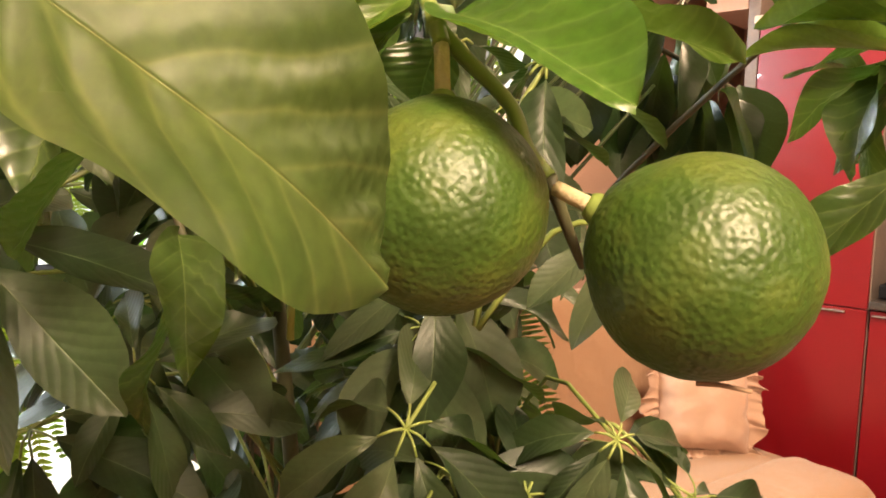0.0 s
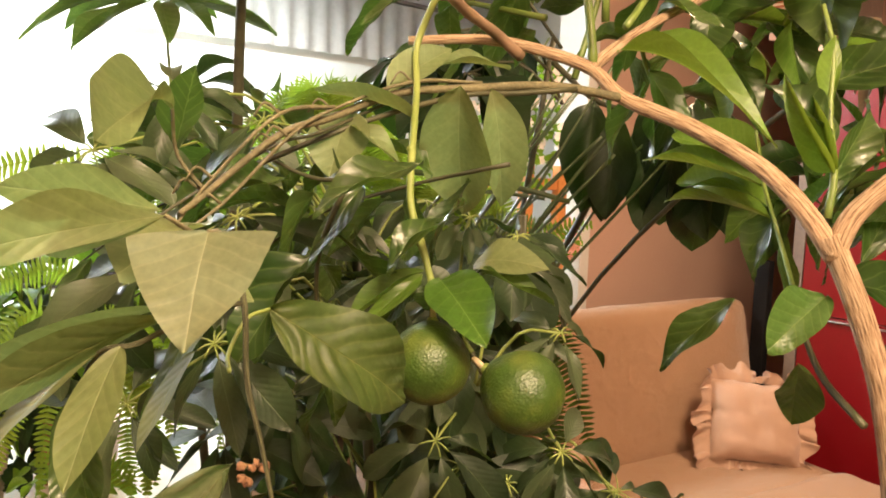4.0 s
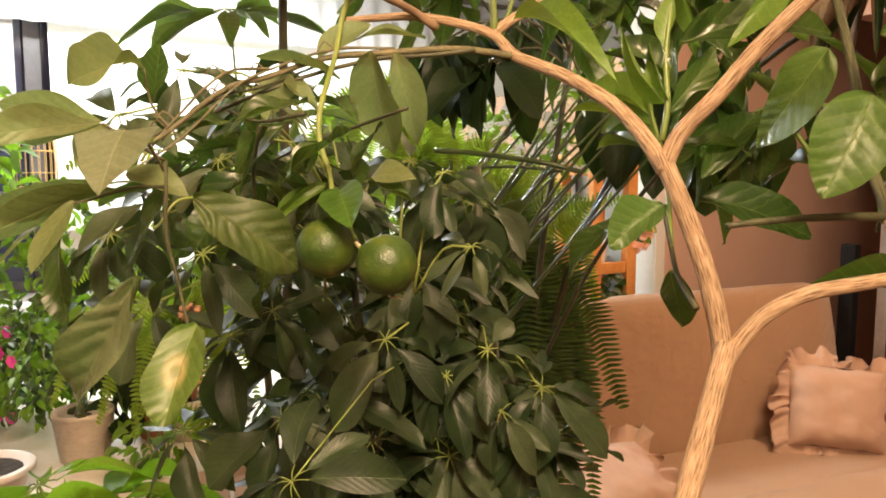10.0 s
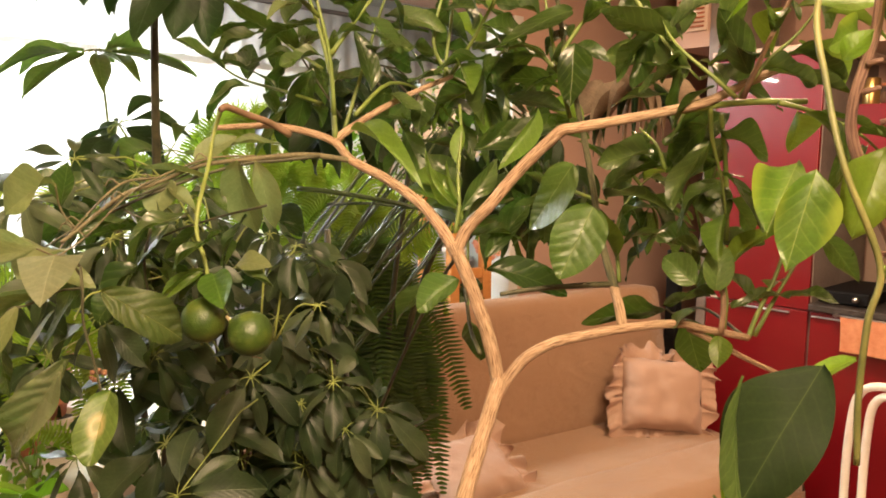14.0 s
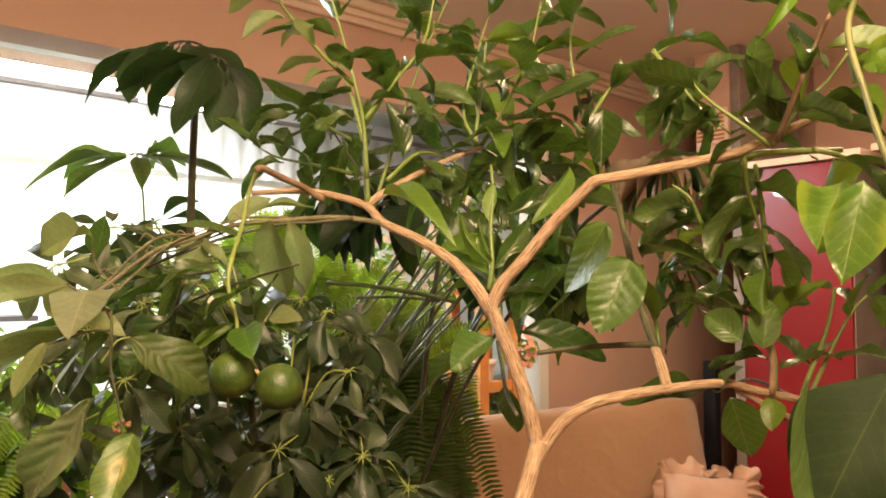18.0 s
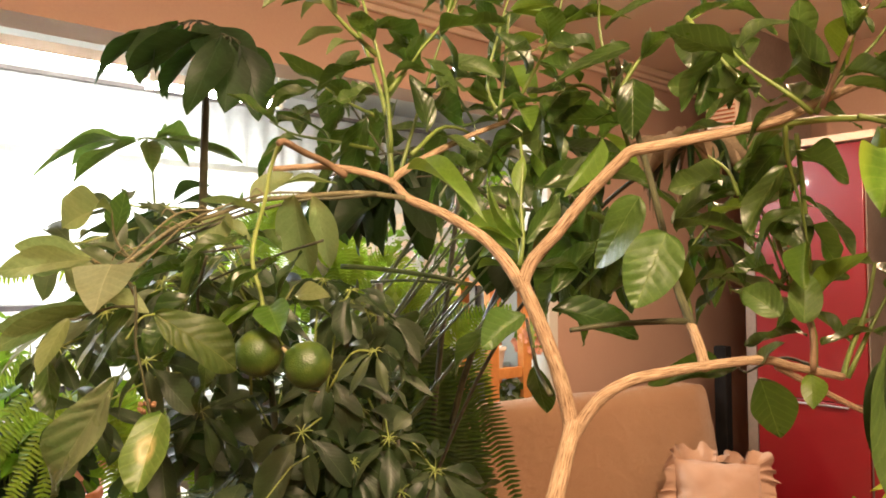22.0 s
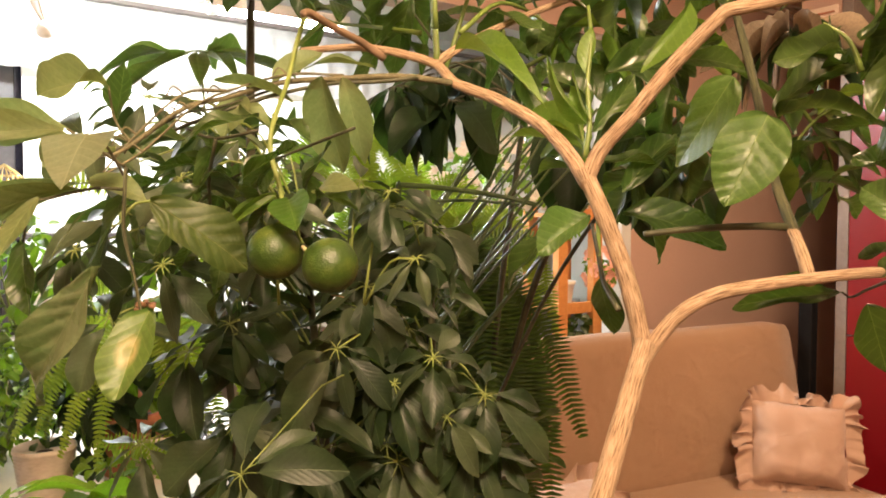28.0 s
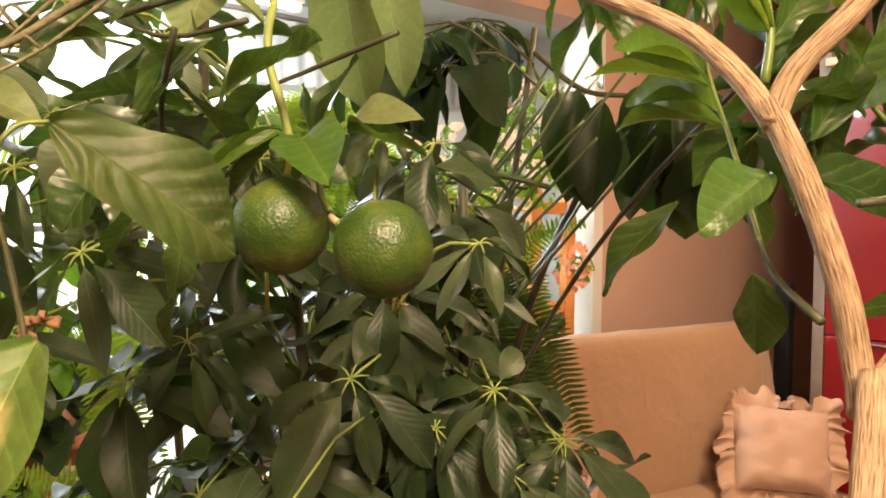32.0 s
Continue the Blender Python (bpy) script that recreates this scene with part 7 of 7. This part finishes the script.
tin = thing("gold_tin", uv(3.10, 0.545, 1.726), "shiny gold tin on the red cabinet", "tin")
lathe("tin_body", [(0.03, 0.0), (0.031, 0.003), (0.031, 0.10), (0.026, 0.104)], uv(3.10, 0.545, 1.726), GOLD, tin, sides=18)
for k in range(8):
    v = 0.42 - 0.12 * k
    j = thing("shelf_ornament", uv(3.2, v, 1.98), "small dark ornament on the high shelf", "ornament", group="ornaments on the shelf")
    lathe("ornament_body", [(0.018, 0.0), (0.03, 0.012), (0.026, 0.04), (0.012, 0.055), (0.016, 0.07), (0.006, 0.08)], uv(3.2, v, 1.98), g.choice((BLACK_PLASTIC, STEEL, TERRACOTTA)), j, sides=14)

bm = bmesh.new()
n = 12
for side in (0, 1):
    rows = []
    for j in range(9):
        z = 0.904 - 0.135 * j / 8
        rows.append([bm.verts.new(uv(2.905 - 0.004 * side + 0.004 * math.sin(i * 1.1 + j * 0.4), 0.53 - 0.27 * i / n - 0.006 * j / 8, z)) for i in range(n + 1)])
    for a, b in zip(rows, rows[1:]):
        for i in range(n):
            bm.faces.new((a[i], a[i + 1], b[i + 1], b[i]))
tagged(part("kitchen_towel", bm, TOWEL), "orange terry towel hanging over the worktop edge", "towel")
rail = thing("towel_rail", uv(2.91, 0.4, 0.90), "thin steel towel rail under the worktop", "rail")
tube("bar", [uv(2.908, 0.56, 0.905), uv(2.908, 0.4, 0.905), uv(2.908, 0.2, 0.905)], 0.005, 0.005, STEEL, rail, sides=8, steps=2)
for v in (0.55, 0.22):
    room_box("bracket", 2.905, 2.925, v - 0.006, v + 0.006, 0.897, 0.911, STEEL, rail)

wp = thing("worktop_plant", tuple(uv(3.1, 0.30, 0.936)), "dark glossy pot plant standing on the worktop", "plant")
lathe("pot_body", [(0.045, 0.0), (0.06, 0.10), (0.062, 0.11), (0.05, 0.11)], uv(3.1, 0.30, 0.936), TERRACOTTA, wp)
for k in range(16):
    a = k * 2.4
    b = uv(3.1, 0.30, 1.046)
    o = Vector((math.cos(a), math.sin(a), 0))
    ln = g.uniform(0.10, 0.17)
    tip = b + o * ln * 0.8 + Vector((0, 0, g.uniform(-0.02, 0.16)))
    leaf(BIG, b + Vector((0, 0, 0.03)), tip, ln * 0.42, wp, (0, -0.3, 1), g.choice((0, 1, 2)))
kb = thing("storage_box", uv(3.25, 0.05, 0.936), "salmon pink box on the worktop", "box")
room_box("box_body", 3.15, 3.35, -0.05, 0.15, 0.937, 1.075, TOWEL, kb, bevel=0.01)
room_box("box_lid", 3.145, 3.355, -0.055, 0.155, 1.077, 1.095, ORANGE_WOOD, kb, bevel=0.006)
jar = thing("pink_salt_lamp", uv(3.05, 0.13, 0.936), "rough pink salt block on the worktop", "lamp")
bm = bmesh.new()
bmesh.ops.create_icosphere(bm, subdivisions=3, radius=0.06, matrix=Matrix.Translation(uv(3.05, 0.13, 0.995)))
for v in bm.verts:
    v.co += (v.co - uv(3.05, 0.13, 0.995)).normalized() * 0.012 * noise.noise(v.co * 40)
part("salt_block", bm, PETAL_SALMON, jar, smooth=False)

hob = thing("table_hob", uv(3.1, 0.55, 0.937), "dark two-knob table hob on the worktop", "hob")
room_box("hob_body", 2.97, 3.35, 0.455, 0.645, 0.940, 0.992, BLACK_PLASTIC, hob, bevel=0.008)
for v in (0.50, 0.60):
    tube("knob", [uv(2.969, v, 0.966), uv(2.958, v, 0.966), uv(2.950, v, 0.966)], 0.013, 0.011, STEEL, hob, sides=12, steps=2)
    lathe("foot", [(0.010, -0.004), (0.012, 0.0), (0.012, 0.003)], uv(3.0, v, 0.940), BLACK_PLASTIC, hob, sides=10)

# white bentwood chair by the kitchen
chair = thing("bentwood_chair", (1.348, 1.590, 0.472), "white painted bentwood chair near the kitchen", "chair")
c0 = Vector((1.370, 1.584, 0.825))
sx = Vector((0.60, -0.80, 0)) * 0.18
for s, top in ((1.0, 0.05), (0.72, 0.02)):
    tube("back_hoop", [c0 - sx * s + Vector((0, 0, -0.47)), c0 - sx * s + Vector((0, 0, -0.12)), c0 - sx * s * 0.8 + Vector((0, 0, 0.0 + top * 0.6)), c0 + Vector((0, 0, top)), c0 + sx * s * 0.8 + Vector((0, 0, top * 0.6)), c0 + sx * s + Vector((0, 0, -0.12)), c0 + sx * s + Vector((0, 0, -0.47))], 0.012, 0.012, WHITE_METAL, chair, sides=10, steps=6)
seat_c = Vector((c0.x - 0.14, c0.y - 0.10, 0.46))
lathe("seat", [(0.17, 0.0), (0.20, 0.008), (0.20, 0.026), (0.17, 0.034)], seat_c, WHITE_METAL, chair)
for a in (0.8, 2.4, 4.0, 5.5):
    o = Vector((math.cos(a), math.sin(a), 0))
    tube("leg", [seat_c + o * 0.15, seat_c + o * 0.17 + Vector((0, 0, -0.2)), Vector((seat_c.x + o.x * 0.20, seat_c.y + o.y * 0.20, 0.0))], 0.013, 0.011, WHITE_METAL, chair, sides=8, steps=3)

# dry leaf whorl on a sedge stalk
dry = thing("dry_sedge", (-0.08, 1.05, 0.0), "withered sedge stalk with a drooping dry leaf whorl", "plant")
hub = Vector((0.438, 0.592, 1.584))
tube("stalk", [(-0.08, 1.05, 0.75), (0.12, 0.92, 1.22), (0.31, 0.70, 1.49), hub], 0.004, 0.003, STEM_DARK, dry, sides=7)
DRY = [leaf_mesh("dry_blade", LEAF_DRY, oval(0.6, 0.4), 0.5, d, 0.05, 10, 1, i) for i, d in enumerate(DROOPS)]
NARROW = [leaf_mesh("blade", LEAF_DARK, oval(0.6, 0.4), 0.5, d, 0.03, 10, 1, i) for i, d in enumerate(DROOPS)]
for k in range(22):
    a = k * 2.399
    o = Vector((math.cos(a), math.sin(a), 0))
    ln = g.uniform(0.07, 0.13)
    b = hub + o * 0.008
    placed("blade", (DRY if k % 3 else NARROW)[g.choice((1, 2))], leaf_pose(b, b + (o * g.uniform(0.35, 0.8) + Vector((0, 0, -g.uniform(0.5, 1.0)))).normalized() * ln, g.uniform(0.008, 0.014), (o.x, o.y, 0.6), 0.5), dry)
placed("blade", DRY[0], leaf_pose((0.404, 0.624, 1.585), (0.338, 0.584, 1.54), 0.040, (0, -1, 0.3), 0.10), dry, "broad papery dry leaf")

# dried blossom cluster on the tree
bm = bmesh.new()
for k in range(7):
    q = Vector((-0.048, 0.075, 1.313)) + Vector((g.uniform(-0.006, 0.006), g.uniform(-0.004, 0.004), g.uniform(-0.005, 0.006)))
    bmesh.ops.create_icosphere(bm, subdivisions=2, radius=g.uniform(0.0013, 0.0024), matrix=Matrix.Translation(q))
for v in bm.verts:
    v.co += 0.0016 * Vector((noise.noise(v.co * 700), noise.noise(v.co * 700 + Vector((5, 0, 0))), noise.noise(v.co * 700 + Vector((0, 5, 0)))))
part("dried_blossom", bm, DRY_BLOSSOM, tree, "small dried orange blossom head")

# boxed duct with a ventilation grille above the cabinet
tagged(room_box("wall_duct", 2.97, 3.55, 1.17, 1.34, 2.0, 2.498, WALL_PINK), "pink boxed-in air duct beside the tall cabinet", "duct", kind="structure")
vent = thing("wall_vent", uv(2.96, 1.25, 2.14), "cream slatted ventilation grille on the duct", "vent")
room_box("vent_frame", 2.955, 2.969, 1.18, 1.33, 2.07, 2.23, TRIM_PAINT, vent)
for k in range(7):
    z = 2.085 + 0.019 * k
    room_box("slat", 2.946, 2.955, 1.19, 1.32, z, z + 0.008, TERRACOTTA, vent)
